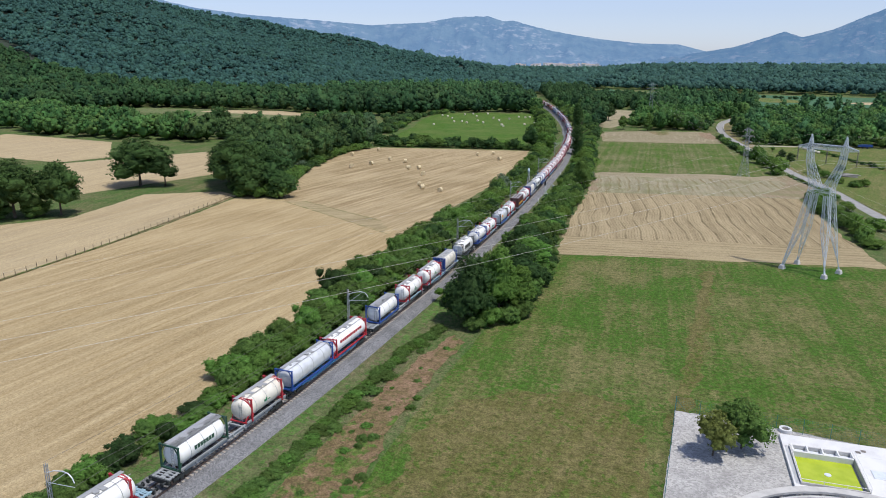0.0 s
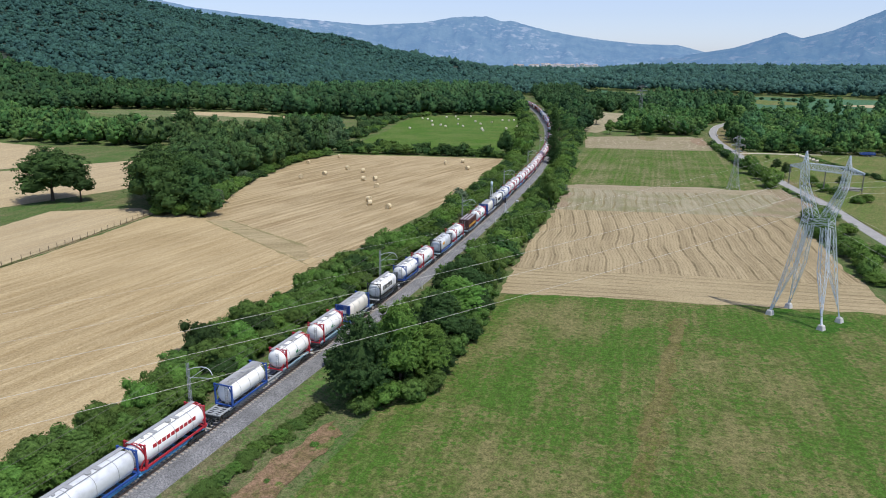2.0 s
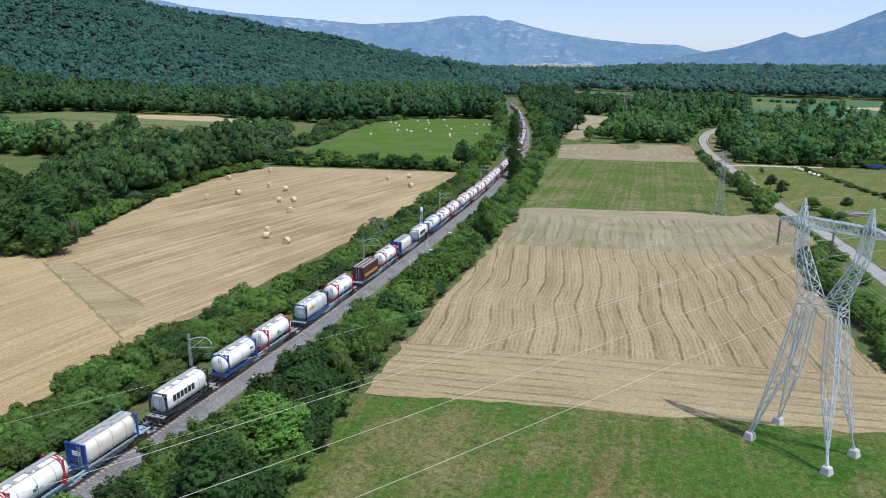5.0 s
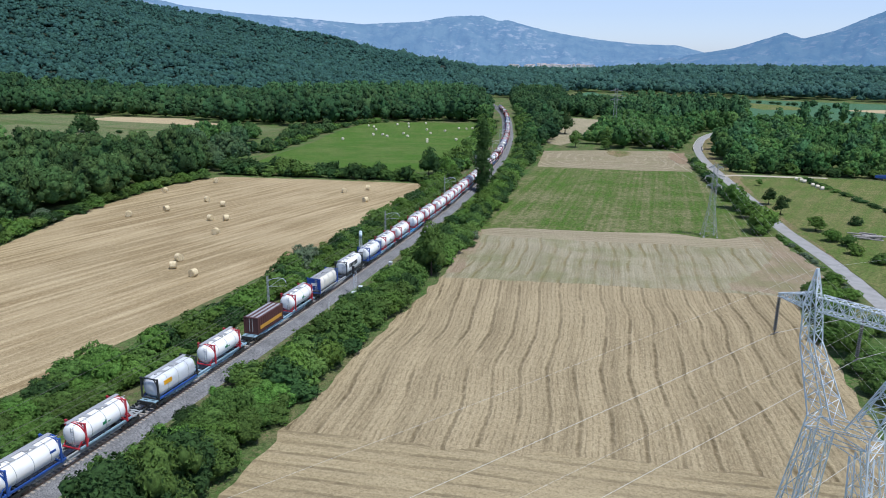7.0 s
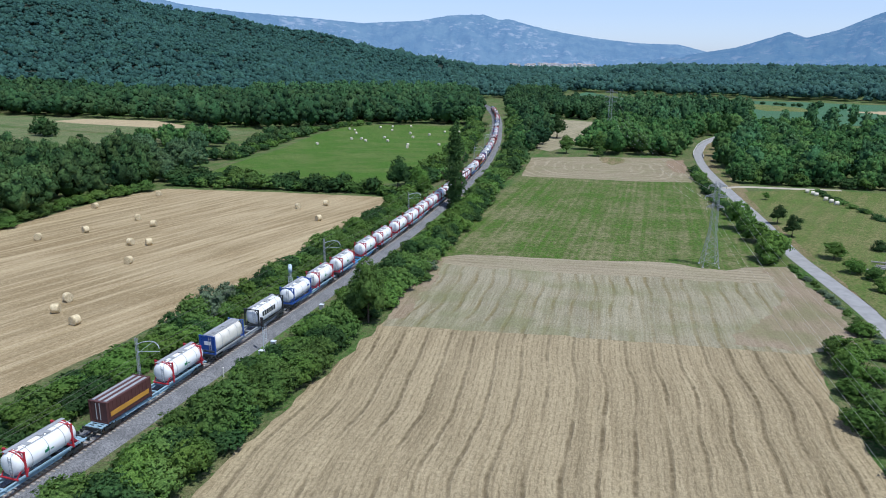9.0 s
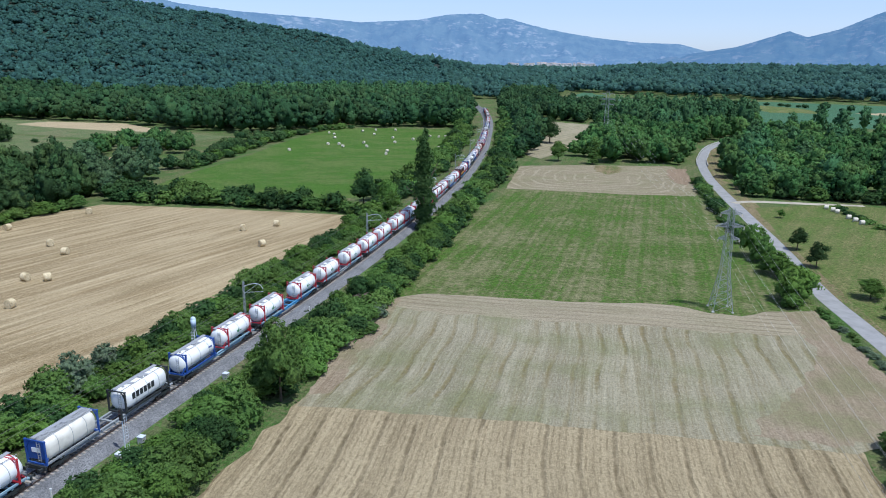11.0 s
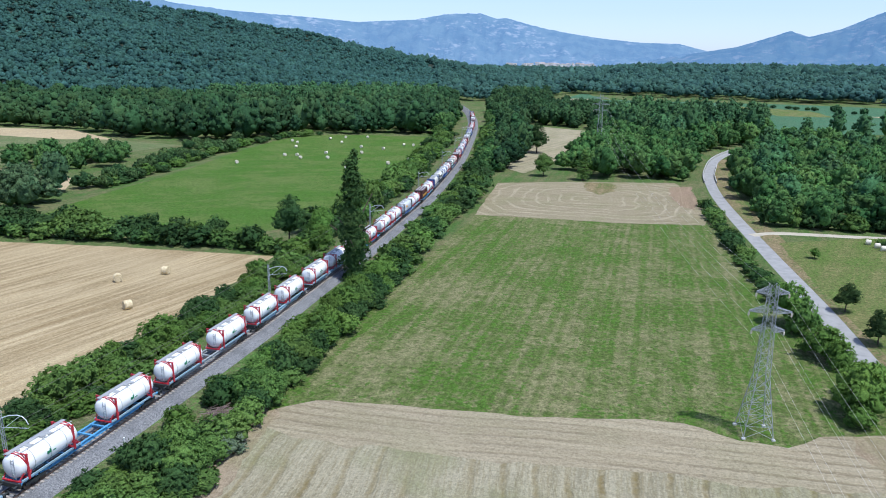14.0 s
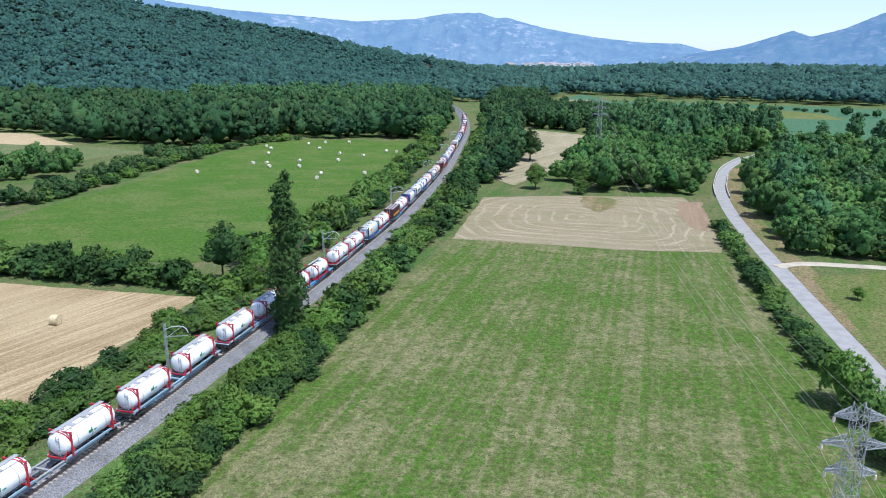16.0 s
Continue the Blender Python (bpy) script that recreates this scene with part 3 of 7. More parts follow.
patch("field_hay_edge", [(-15, 236), (-12.6, 237), (-13.5, 256), (-15.5, 274), (-19, 278), (-19.5, 262), (-17, 246)], M_MARGIN, 0.097, "dry brown grass along the hay field's edge", jag=1.2, step=1.0)
patch("field_green", [(-17.5, 274.5), (-13, 279), (14, 282.8), (31, 286.5), (37, 284), (42, 284), (46, 287.5), (54.5, 290.5), (56, 293), (53.5, 322), (46.5, 360), (41.8, 400), (20, 396.5), (-6, 395.5), (-19, 393.5), (-19, 340)],
      M_GREEN, 0.098, "green mown meadow with pale patches")
patch("field_hay_far", [(-19.4, 392), (-6, 393.5), (20, 394.5), (41.5, 399), (42, 410), (41, 440), (36, 467), (0, 457), (-24, 446)], M_HAY_FAR, 0.104, "mown field with looping hay swaths")
patch("field_bare_corner", [(34, 458), (41, 461), (41.5, 430), (40, 419), (36.5, 423), (33.2, 438)], M_SOIL, 0.110, "reddish brown bare patch", category="soil", jag=1.4, step=1.0)
patch("field_grass_island", [(4.5, 457), (15, 459), (16.5, 444), (12, 435), (9, 437), (6, 446)], M_DRYVERGE, 0.112, "unmown tussocky grass island in the field", jag=1.6, step=1.0)
patch("field_hay_strip", [(-66, 684), (-9, 652), (-5.5, 595), (-10, 513), (-19, 470), (-27, 480), (-40, 600)], M_HAY_STRIP, 0.116, "pale mown strip between woods")
patch("field_roadside", [(57, 385), (81, 398), (180, 398), (180, 250), (70, 200), (63, 290), (59, 340)], M_PADDOCK, 0.122, "green paddock beside the lane")
patch("field_crop", [(-60, 1180), (80, 1080), (245, 1012), (520, 960), (480, 640), (165, 700), (60, 640), (-45, 790), (-70, 1000)], M_CROP, 0.128, "green crop fields far off")
patch("field_pale_far", [(-66, 1040), (-36, 1050), (-10, 900), (-24, 868), (-52, 870)], M_HAY_BACK, 0.134, "pale mown field far off", jag=4)
patch("field_pale_far_b", [(204, 870), (262, 900), (258, 830), (225, 835)], M_STUBBLE_C, 0.140, "pale stubble strip far off", jag=4)
patch("field_strip_far", [(92, 985), (130, 966), (170, 922), (172, 850), (130, 845)], M_PADDOCK, 0.146, "pale green strip between far crop fields", jag=4)

# track bed
BED = sweep("track_embankment", spline(TRACK, 3), [(-3.7, 0.3), (-3.2, 0.5), (-2.0, 0.93), (2.1, 0.93), (2.8, 0.6), (3.5, 0.36)], M_BALLAST)
tagged(BED, "grey crushed-stone railway ballast bed", "track bed", kind="structure")
tagged(sweep("verge_left", spline(TRACK, 3), [(-9.5, 0.02), (-7.0, 0.12), (-5.1, 0.30), (-3.3, 0.42)], M_VERGE), "grassy railway verge with bare soil", "verge", kind="structure")
tagged(sweep("verge_right", spline(TRACK, 3), [(3.2, 0.42), (4.6, 0.30), (7.5, 0.05), (9.0, 0.0)], M_VERGE), "rough grass bank beside the ballast", "verge", kind="structure")
for side in (-0.87, 0.87):
    r = sweep("rail", spline(TRACK, 2), [(side - 0.06, 1.0), (side - 0.03, 1.03), (side - 0.036, RAIL_Z), (side + 0.036, RAIL_Z), (side + 0.03, 1.03), (side + 0.06, 1.0)], M_RAIL)
    tagged(r, "brown steel rail on concrete sleepers", "rail", "rails", "structure")

# lane
ROAD = [(69, 190), (66, 222), (63.5, 262), (60.5, 285), (58, 303), (56.2, 335), (53.3, 371), (50, 413), (48.3, 445), (48.3, 475), (50, 500), (56, 540), (68, 578), (84, 612)]
tagged(sweep("road", spline(ROAD, 3), [(-1.9, 0.0), (-1.75, 0.07), (0, 0.1), (1.75, 0.07), (1.9, 0.0)], M_ASPHALT), "narrow grey asphalt country lane", "road", kind="structure")
tagged(sweep("lane_verge", [q for q in spline(ROAD, 3) if q[1] < 545], [(1.85, 0.05), (3.2, 0.12), (5.5, 0.10), (7.0, 0.0)], M_DRYVERGE), "dry yellow-brown grass verge of the lane", "verge", kind="structure")
tagged(sweep("lane_verge_left", [q for q in spline(ROAD, 3) if q[1] < 470], [(-4.6, 0.0), (-3.4, 0.10), (-1.85, 0.05)], M_ROUGH), "rough grass verge of the lane", "verge", kind="structure")
tagged(sweep("farm_track", spline([(51.5, 391), (58, 395.5), (66, 396.8), (90, 399)], 2), [(-1.6, 0.02), (-1.0, 0.17), (1.0, 0.17), (1.6, 0.02)], M_TRACKDIRT), "pale dirt farm track off the lane", "track", kind="structure")


# ---- plants ----
def unit(v):
    return v / np.maximum(1e-9, np.linalg.norm(v, axis=1))[:, None]


def ico(level):
    bm = bmesh.new()
    bmesh.ops.create_icosphere(bm, subdivisions=level, radius=1.0)
    v = np.array([x.co[:] for x in bm.verts])
    f = np.array([[x.index for x in q.verts] for q in bm.faces])
    bm.free()
    return v, f


ICO1, ICO2 = ico(1), ico(2)


def crown(lobes, n, leaf, seed, core=0.74, level=1, up=0.5, spray=14):
    """Leaf sprays over a union of lobes (x, y, z, rx, ry, rz). Gives vertices, quads, triangles and normals."""
    r = np.random.default_rng(seed)
    L = np.array(lobes, float)
    area = (L[:, 3] * L[:, 4] + L[:, 3] * L[:, 5] + L[:, 4] * L[:, 5])
    m = max(6, n // spray)
    pick = r.choice(len(L), m * 3, p=area / area.sum())
    d = unit(r.normal(size=(m * 3, 3)))
    d[:, 2] = np.where(d[:, 2] < -0.45, -d[:, 2], d[:, 2])
    rad = r.normal(0.97, 0.075, m * 3).clip(0.75, 1.15)
    p = L[pick, :3] + d * L[pick, 3:] * rad[:, None]
    keep = np.ones(len(p), bool)
    for i in range(len(L)):
        q = (p - L[i, :3]) / L[i, 3:]
        keep &= (np.linalg.norm(q, axis=1) > 0.82) | (pick == i)
    keep &= p[:, 2] > 0.05
    p, d = p[keep][:m], d[keep][:m]
    mid = L[:, :3].mean(0)
    out = unit(0.6 * d + 0.4 * unit(p - mid))
    k = r.integers(len(p), size=n)
    o = unit(r.normal(size=(n, 3))) * r.uniform(0.2, 1.0, (n, 1))
    size = leaf * math.sqrt(spray) * 0.82
    q = p[k] + o * size * np.array([1, 1, 0.75])
    nrm = unit(0.8 * out[k] + 0.4 * o + np.array([0, 0, up]))
    face = unit(nrm + r.normal(size=q.shape) * 0.6)
    t = unit(np.cross(face, r.normal(size=q.shape)))
    b = np.cross(face, t)
    s = leaf * r.uniform(0.65, 1.35, (n, 1))
    V = np.stack([q + t * s * 1.25, q - t * s * 0.6 + b * s * 0.75, q - t * s * 0.6 - b * s * 0.75], 1).reshape(-1, 3)
    Nn = np.repeat(unit(nrm + 0.25 * face), 3, axis=0)
    T = np.arange(len(V)).reshape(-1, 3)
    Q = np.zeros((0, 4), int)
    cv, cf, cn = [], [T], []
    iv, if_ = ICO1 if level == 1 else ICO2
    off = len(V)
    for i in range(len(L)):
        w = iv * (1 + 0.12 * r.normal(size=(len(iv), 1))) * core
        cv.append(L[i, :3] + w * L[i, 3:])
        cf.append(if_ + off)
        cn.append(unit(iv + np.array([0, 0, 0.1])))
        off += len(iv)
    return np.vstack([V, *cv]), Q, np.vstack(cf), np.vstack([Nn, *cn])


def leaf_mesh(name, data, material):
    V, Q, T, Nn = data
    me = bpy.data.meshes.new(name)
    me.from_pydata(V.tolist(), [], Q.tolist() + T.tolist())
    me.materials.append(material)
    me.shade_smooth()
    me.normals_split_custom_set_from_vertices(Nn.tolist())
    return me


def lobes_round(r, k, R, H, z0, spread=0.55, size=0.6):
    """Lobes of a broad crown of radius R from z0 to z0 + H."""
    out = [(0, 0, z0 + H * 0.5, R * 0.72, R * 0.72, H * 0.45)]
    for i in range(k):
        a = 2 * math.pi * (i + r.uniform(-0.3, 0.3)) / k
        q = R * spread * r.uniform(0.75, 1.15)
        z = z0 + H * r.uniform(0.25, 0.72)
        s = R * size * r.uniform(0.7, 1.1)
        out.append((q * math.cos(a), q * math.sin(a), z, s, s, min(s * 0.85, H * 0.4)))
    out.append((R * r.uniform(-0.2, 0.2), R * r.uniform(-0.2, 0.2), z0 + H * 0.78, R * 0.45, R * 0.45, H * 0.24))
    return out


def trunk_mesh(name, h, r0, seed, limbs=5, lean=0.0):
    r = np.random.default_rng(seed)
    bm = bmesh.new()
    pts = [Vector((lean * t * h * 0.2 + r.uniform(-.05, .05) * t, r.uniform(-.05, .05), h * t)) for t in (-0.02, 0.25, 0.5, 0.75, 1.0)]
    for i in range(4):
        d = pts[i + 1] - pts[i]
        q = d.to_track_quat("Z", "Y").to_matrix().to_4x4()
        bmesh.ops.create_cone(bm, cap_ends=True, segments=8, radius1=r0 * (1 - 0.2 * i), radius2=r0 * (0.8 - 0.2 * i), depth=d.length * 1.03,
                              matrix=Matrix.Translation((pts[i] + pts[i + 1]) / 2) @ q)
    for i in range(limbs):
        a = 2 * math.pi * i / max(1, limbs) + r.uniform(-.4, .4)
        st = pts[2].lerp(pts[4], r.uniform(-0.2, 0.7))
        en = st + Vector((math.cos(a) * h * 0.35, math.sin(a) * h * 0.35, h * r.uniform(0.2, 0.45)))
        d = en - st
        bmesh.ops.create_cone(bm, cap_ends=True, segments=5, radius1=r0 * 0.4, radius2=r0 * 0.15, depth=d.length,
                              matrix=Matrix.Translation((st + en) / 2) @ d.to_track_quat("Z", "Y").to_matrix().to_4x4())
    me = bpy.data.meshes.new(name)
    bm.to_mesh(me)
    bm.free()
    me.materials.append(BARK)
    return me


# bushes: unit plants about 5 m wide and 4 m high
BUSH, BUSH_DATA = [], []
for i in range(7):
    r_ = np.random.default_rng(100 + i)
    lb = lobes_round(r_, 7, 2.5, 3.9, -0.2, 0.58, 0.42)
    lb += [(float(np.clip(r_.normal() * 1.2, -1.6, 1.6)), float(np.clip(r_.normal() * 1.2, -1.6, 1.6)), r_.uniform(1.5, 3.2), *(3 * [r_.uniform(0.4, 0.8)])) for _ in range(12)]
    BUSH_DATA.append((crown(lb[:9], 1050, 0.165, 200 + i, spray=7), crown(lb[:7], 300, 0.34, 300 + i, spray=6)))
    BUSH.append(leaf_mesh("bush", crown(lb, 3200, 0.088, 200 + i, core=0.88, spray=6), LEAF))
BUSH_TONE = [BUSH]
for mat_, nm in ((LEAF_LIGHT, "bush_light"), (LEAF_DARK, "bush_dark"), (LEAF_GREY, "bush_grey")):
    row = []
    for m_ in BUSH[:4]:
        c_ = m_.copy()
        c_.materials[0] = mat_
        row.append(c_)
    BUSH_TONE.append(row)


SHRUB = [leaf_mesh("shrub", crown(lobes_round(np.random.default_rng(140 + i), 6, 2.5, 3.9, -0.2, 0.62, 0.45), 1200, 0.17, 240 + i, core=0.7, spray=6), m_) for i, m_ in enumerate((LEAF, LEAF_LIGHT, LEAF))]
PLANTED = []


def bush(x, y, w, h, seed, tone=0, z=0.0, label="dense green trackside bush", group="bushes along the railway"):
    PLANTED.append((x, y, w, h, seed, tone, label, group))


def clear_of_heap(q):
    return math.hypot(q[0] + 21.6, q[1] - 271) > 0.6 + q[2] * 0.5


def plant_bushes(limit):
    """Bushes up to the given count stand as things, in order along the line; those further off are joined, a mesh a tone."""
    specs = sorted(filter(clear_of_heap, PLANTED), key=lambda q: q[1] + 60 * (q[0] > 30) + (0 if q[3] > 6 else 1) * 40)
    for x, y, w, h, seed, tone, label, group in specs[:limit]:
        ms = SHRUB if w < 3.3 and tone < 2 else BUSH_TONE[tone]
        ob = new("bush", ms[seed % len(ms)])
        ob.matrix_basis = pose(x, y, -0.2, 0, 0, (seed * 77) % 360) @ Matrix.Diagonal((w / 5.0, w / 5.0, h / 4.0, 1))
        tagged(ob, label, "bush", group)
    for tone in range(4):
        rest = [q for q in specs[limit:] if q[5] == tone]
        if not rest:
            continue
        Vs, Qs, Ts, Ns, off_ = [], [], [], [], 0
        for x, y, w, h, seed, _, _, _ in rest:
            V, Q, T, Nn = BUSH_DATA[seed % len(BUSH_DATA)][0 if y < 330 else 1]
            a = radians((seed * 77) % 360)
            R2 = np.array([[math.cos(a), -math.sin(a), 0], [math.sin(a), math.cos(a), 0], [0, 0, 1]])
            Vs.append((V * [w / 5, w / 5, h / 4]) @ R2.T + [x, y, -0.2])
            Ns.append(Nn @ R2.T)
            Qs.append(Q + off_)
            Ts.append(T + off_)
            off_ += len(V)
        ob = joined("hedge", np.vstack(Vs), np.vstack(Qs), np.vstack(Ts), np.vstack(Ns), (LEAF, LEAF_LIGHT, LEAF_DARK, LEAF_GREY)[tone])
        tagged(ob, "hedge of dense leafy bushes further along the line", "hedge", kind="stuff")


# trees: a few kinds built once and copied
def make_tree(name, h, R, trunk_h, k, n, leaf, material, seed, shape="round"):
    r = np.random.default_rng(seed)
    root = empty(name, (0, 0, -500))
    if shape == "round":
        lb = lobes_round(r, k, R, h - trunk_h, trunk_h, 0.6, 0.5)
    else:
        lb = []
        for j in range(k):
            t = (j + 0.5) / k
            w = R * (0.8 + 0.25 * math.sin(math.pi * min(1, t + 0.1))) * (1 - 0.5 * max(0, t - 0.7) / 0.3)
            w *= r.uniform(0.72, 1.15)
            lb.append((r.uniform(-.35, .35) * R, r.uniform(-.35, .35) * R, trunk_h + (h - trunk_h) * t, w, w, (h - trunk_h) / k * (0.85 if k < 12 else 1.5)))
    c = new("crown", leaf_mesh("crown", crown(lb, n, leaf, seed + 1, spray=9), material))
    t = new("trunk", trunk_mesh("trunk", trunk_h + (h - trunk_h) * 0.55, 0.022 * h, seed))
    c.parent = t.parent = root
    return tagged(root, "broad-leaved green tree", "tree")


TREE = [make_tree("tree", 12, 4.6, 1.4, 9, 4400, 0.17, LEAF, 31), make_tree("tree", 12, 4.0, 1.3, 8, 4000, 0.17, LEAF_DARK, 32),
        make_tree("tree", 12, 5.0, 0.9, 11, 5000, 0.17, LEAF_MID, 33), make_tree("tree", 12, 3.6, 1.2, 8, 3600, 0.17, LEAF_LIGHT, 34),
        make_tree("tree", 12, 2.6, 1.0, 8, 2800, 0.17, LEAF, 35, "tall"),
        make_tree("tree", 12, 4.3, 0.2, 12, 8000, 0.14, LEAF_DARK, 36), make_tree("tree", 12, 3.6, 0.2, 11, 7000, 0.14, LEAF_LIGHT, 37)]


def tree(x, y, h, w, kind, seed, label="broad-leaved green tree", group="", base=12.0):
    wid = {0: 9.2, 1: 8.0, 2: 10.0, 3: 7.2, 4: 5.2, 5: 8.6, 6: 7.2}[kind]
    ob = copy_thing(TREE[kind], pose(x, y, 0, 0, 0, (seed * 67) % 360))
    ob.matrix_basis = ob.matrix_basis @ Matrix.Diagonal((w / wid, w / wid, h / base, 1))
    return tagged(ob, label, "tree", group)


def joined(name, V, Q, T, Nn, material):
    """One mesh object from arrays of vertices, quads, triangles and normals."""
    me = bpy.data.meshes.new(name)
    me.vertices.add(len(V))
    me.vertices.foreach_set("co", V.ravel())
    nl = Q.size + T.size
    me.loops.add(nl)
    me.loops.foreach_set("vertex_index", np.r_[Q.ravel(), T.ravel()].astype(np.int32))
    me.polygons.add(len(Q) + len(T))
    starts = np.r_[np.arange(len(Q)) * 4, Q.size + np.arange(len(T)) * 3].astype(np.int32)
    me.polygons.foreach_set("loop_start", starts)
    me.update(calc_edges=True)
    me.validate()
    me.materials.append(material)
    me.shade_smooth()
    me.normals_split_custom_set_from_vertices(Nn.tolist())
    return new(name, me)


def clump(seed, w, h, k, n, leaf, fine):
    """One tree of a wood: many small leaf clumps over a dome, their hidden faces left out, and leaf sprays. Gives vertices, triangles, normals."""
    r = np.random.default_rng(seed)
    R, mid = w * 0.36, np.array([0, 0, h * 0.46])
    L = [(0, 0, h * 0.46, R * 0.86, R * 0.86, h * 0.4)]
    for i in range(k):
        z = 1 - 1.45 * (i + 0.5) / k
        a = 2.4 * i + r.uniform(-.5, .5)
        q = math.sqrt(max(0.0, 1 - z * z)) * R * r.uniform(0.78, 1.12)
        e = w * r.uniform(0.62, 1.1) / math.sqrt(k) * 0.52
        L.append((q * math.cos(a), q * math.sin(a), h * 0.46 + z * h * 0.42 * r.uniform(0.85, 1.12), e, e, e * r.uniform(0.75, 1.05)))
    L = np.array(L)
    iv, if_ = ICO1
    Vs, Ts, Ns, off_ = [], [], [], 0
    for i, l in enumerate(L):
        V = l[:3] + iv * (1 + 0.14 * r.normal(size=(len(iv), 1))) * l[3:]
        N = unit(0.62 * unit(iv / l[3:]) + 0.45 * unit(V - mid) + 0.2 * r.normal(size=iv.shape))
        c = V[if_].mean(1)
        show = c[:, 2] > (0.1 if fine else 0.38) * h
        for j, o in enumerate(L):
            if j != i:
                show &= np.linalg.norm((c - o[:3]) / o[3:], axis=1) > 0.8
        f = if_[show]
        used = np.unique(f)
        back = np.full(len(V), -1)
        back[used] = np.arange(len(used))
        Vs.append(V[used])
        Ns.append(N[used])
        Ts.append(back[f] + off_)
        off_ += len(used)
    area = L[:, 3] * L[:, 5]
    area[0] *= 0.3
    pick = r.choice(len(L), n * 3, p=area / area.sum())
    d = unit(r.normal(size=(n * 3, 3)))
    d[:, 2] = np.where(d[:, 2] < -0.5, -d[:, 2], d[:, 2])
    q = L[pick, :3] + d * L[pick, 3:] * r.uniform(0.95, 1.25, (n * 3, 1))
    keep = q[:, 2] > 0.03 * h
    for j, o in enumerate(L):
        keep &= (np.linalg.norm((q - o[:3]) / o[3:], axis=1) > 0.95) | (pick == j)
    q, d, pick = q[keep][:n], d[keep][:n], pick[keep][:n]
    nl = unit(0.6 * unit(d / L[pick, 3:]) + 0.5 * unit(q - mid) + 0.3 * r.normal(size=q.shape))
    face = unit(nl + 0.5 * r.normal(size=q.shape))
    t = unit(np.cross(face, r.normal(size=q.shape)))
    b = np.cross(face, t)
    e = leaf * r.uniform(0.6, 1.4, (len(q), 1))
    Vs.append(np.stack([q + t * e * 1.2, q - t * e * 0.6 + b * e * 0.8, q - t * e * 0.6 - b * e * 0.8], 1).reshape(-1, 3))
    Ns.append(np.repeat(nl, 3, axis=0))
    Ts.append(np.arange(3 * len(q)).reshape(-1, 3) + off_)
    return np.vstack(Vs), np.vstack(Ts), np.vstack(Ns)


def forest(name, poly, spacing, h, w, n, leaf, material, seed, label, k=20, fine=True, ground_h=None, hvar=0.25, keep=None):
    """Many crowns in one mesh over a region of the plan."""
    r = np.random.default_rng(seed)
    q = np.array(poly, float)
    lo, hi = q.min(0), q.max(0)
    gx, gy = np.meshgrid(np.arange(lo[0], hi[0], spacing), np.arange(lo[1], hi[1], spacing))
    p = np.c_[gx.ravel(), gy.ravel()] + r.uniform(-0.48, 0.48, (gx.size, 2)) * spacing
    p = p[inside(p, poly)]
    if keep is not None:
        p = p[keep(p)]
    temps = [clump(seed * 20 + i, w, h, k, n, leaf, fine) for i in range(8)]
    Vs, Ts, Ns, off = [], [], [], 0
    for x, y in p:
        V, T, Nn = temps[r.integers(8)]
        a = r.uniform(0, 2 * math.pi)
        s = max(0.55, min(1.45, 1 + hvar * r.normal() * 0.7))
        u = r.uniform(0.72, 1.28) * s ** 0.5
        cs, sn = math.cos(a), math.sin(a)
        R2 = np.array([[cs, -sn, 0], [sn, cs, 0], [0, 0, 1]])
        z = ground_h(x, y) if ground_h else 0.0
        Vs.append((V * [u, u, s]) @ R2.T + [x, y, z])
        Ns.append(Nn @ R2.T)
        Ts.append(T + off)
        off += len(V)
    return tagged(joined(name, np.vstack(Vs), np.zeros((0, 4), int), np.vstack(Ts), np.vstack(Ns), material), label, "wood", kind="stuff")


# hill on the left of the valley
RIDGE = [(-550, 1890, 20), (-600, 1875, 52), (-649, 1850, 66), (-720, 1830, 84), (-789, 1800, 100), (-850, 1765, 109), (-911, 1720, 118), (-960, 1680, 129), (-1012, 1620, 141),
         (-1060, 1560, 153), (-1097, 1500, 164), (-1287, 1200, 224), (-1450, 900, 260)]


def hill_h(x, y):
    """Height of the wooded hill."""
    best = 0.0
    for (x1, y1, h1), (x2, y2, h2) in zip(RIDGE, RIDGE[1:]):
        dx, dy = x2 - x1, y2 - y1
        t = max(0.0, min(1.0, ((x - x1) * dx + (y - y1) * dy) / (dx * dx + dy * dy)))
        px_, py_ = x1 + dx * t, y1 + dy * t
        d = math.hypot(x - px_, y - py_)
        H = h1 + (h2 - h1) * t
        W = 180 + H * 3.5
        u = min(1.0, d / W)
        best = max(best, H * (1 - u) ** 1.45 if u < 1 else 0)
    if best > 1:
        best += 6 * min(1, best / 40) * noise.noise(Vector((x * 0.008, y * 0.008, 1)))
    return best


def rise_h(x, y):
    return max(hill_h(x, y), plain_h(x, y))


def hill():
    xs, ys = np.arange(-2000, -150, 25), np.arange(400, 2400, 25)
    verts = [(x, y, hill_h(x, y) - 0.6) for y in ys for x in xs]
    w = len(xs)
    faces = [(j * w + i, j * w + i + 1, (j + 1) * w + i + 1, (j + 1) * w + i) for j in range(len(ys) - 1) for i in range(w - 1)]
    tagged(mesh_obj("hill_ground", verts, faces, M_FLOOR, smooth=True), "wooded hillside of the valley", "hill", kind="structure")


hill()


def lit_side(p):
    """The flank that faces the valley, up to just past the ridge."""
    out = []
    for x, y in p:
        rx = np.interp(y, [a[1] for a in RIDGE[::-1]], [a[0] for a in RIDGE[::-1]])
        out.append(x > rx - 90)
    return np.array(out)


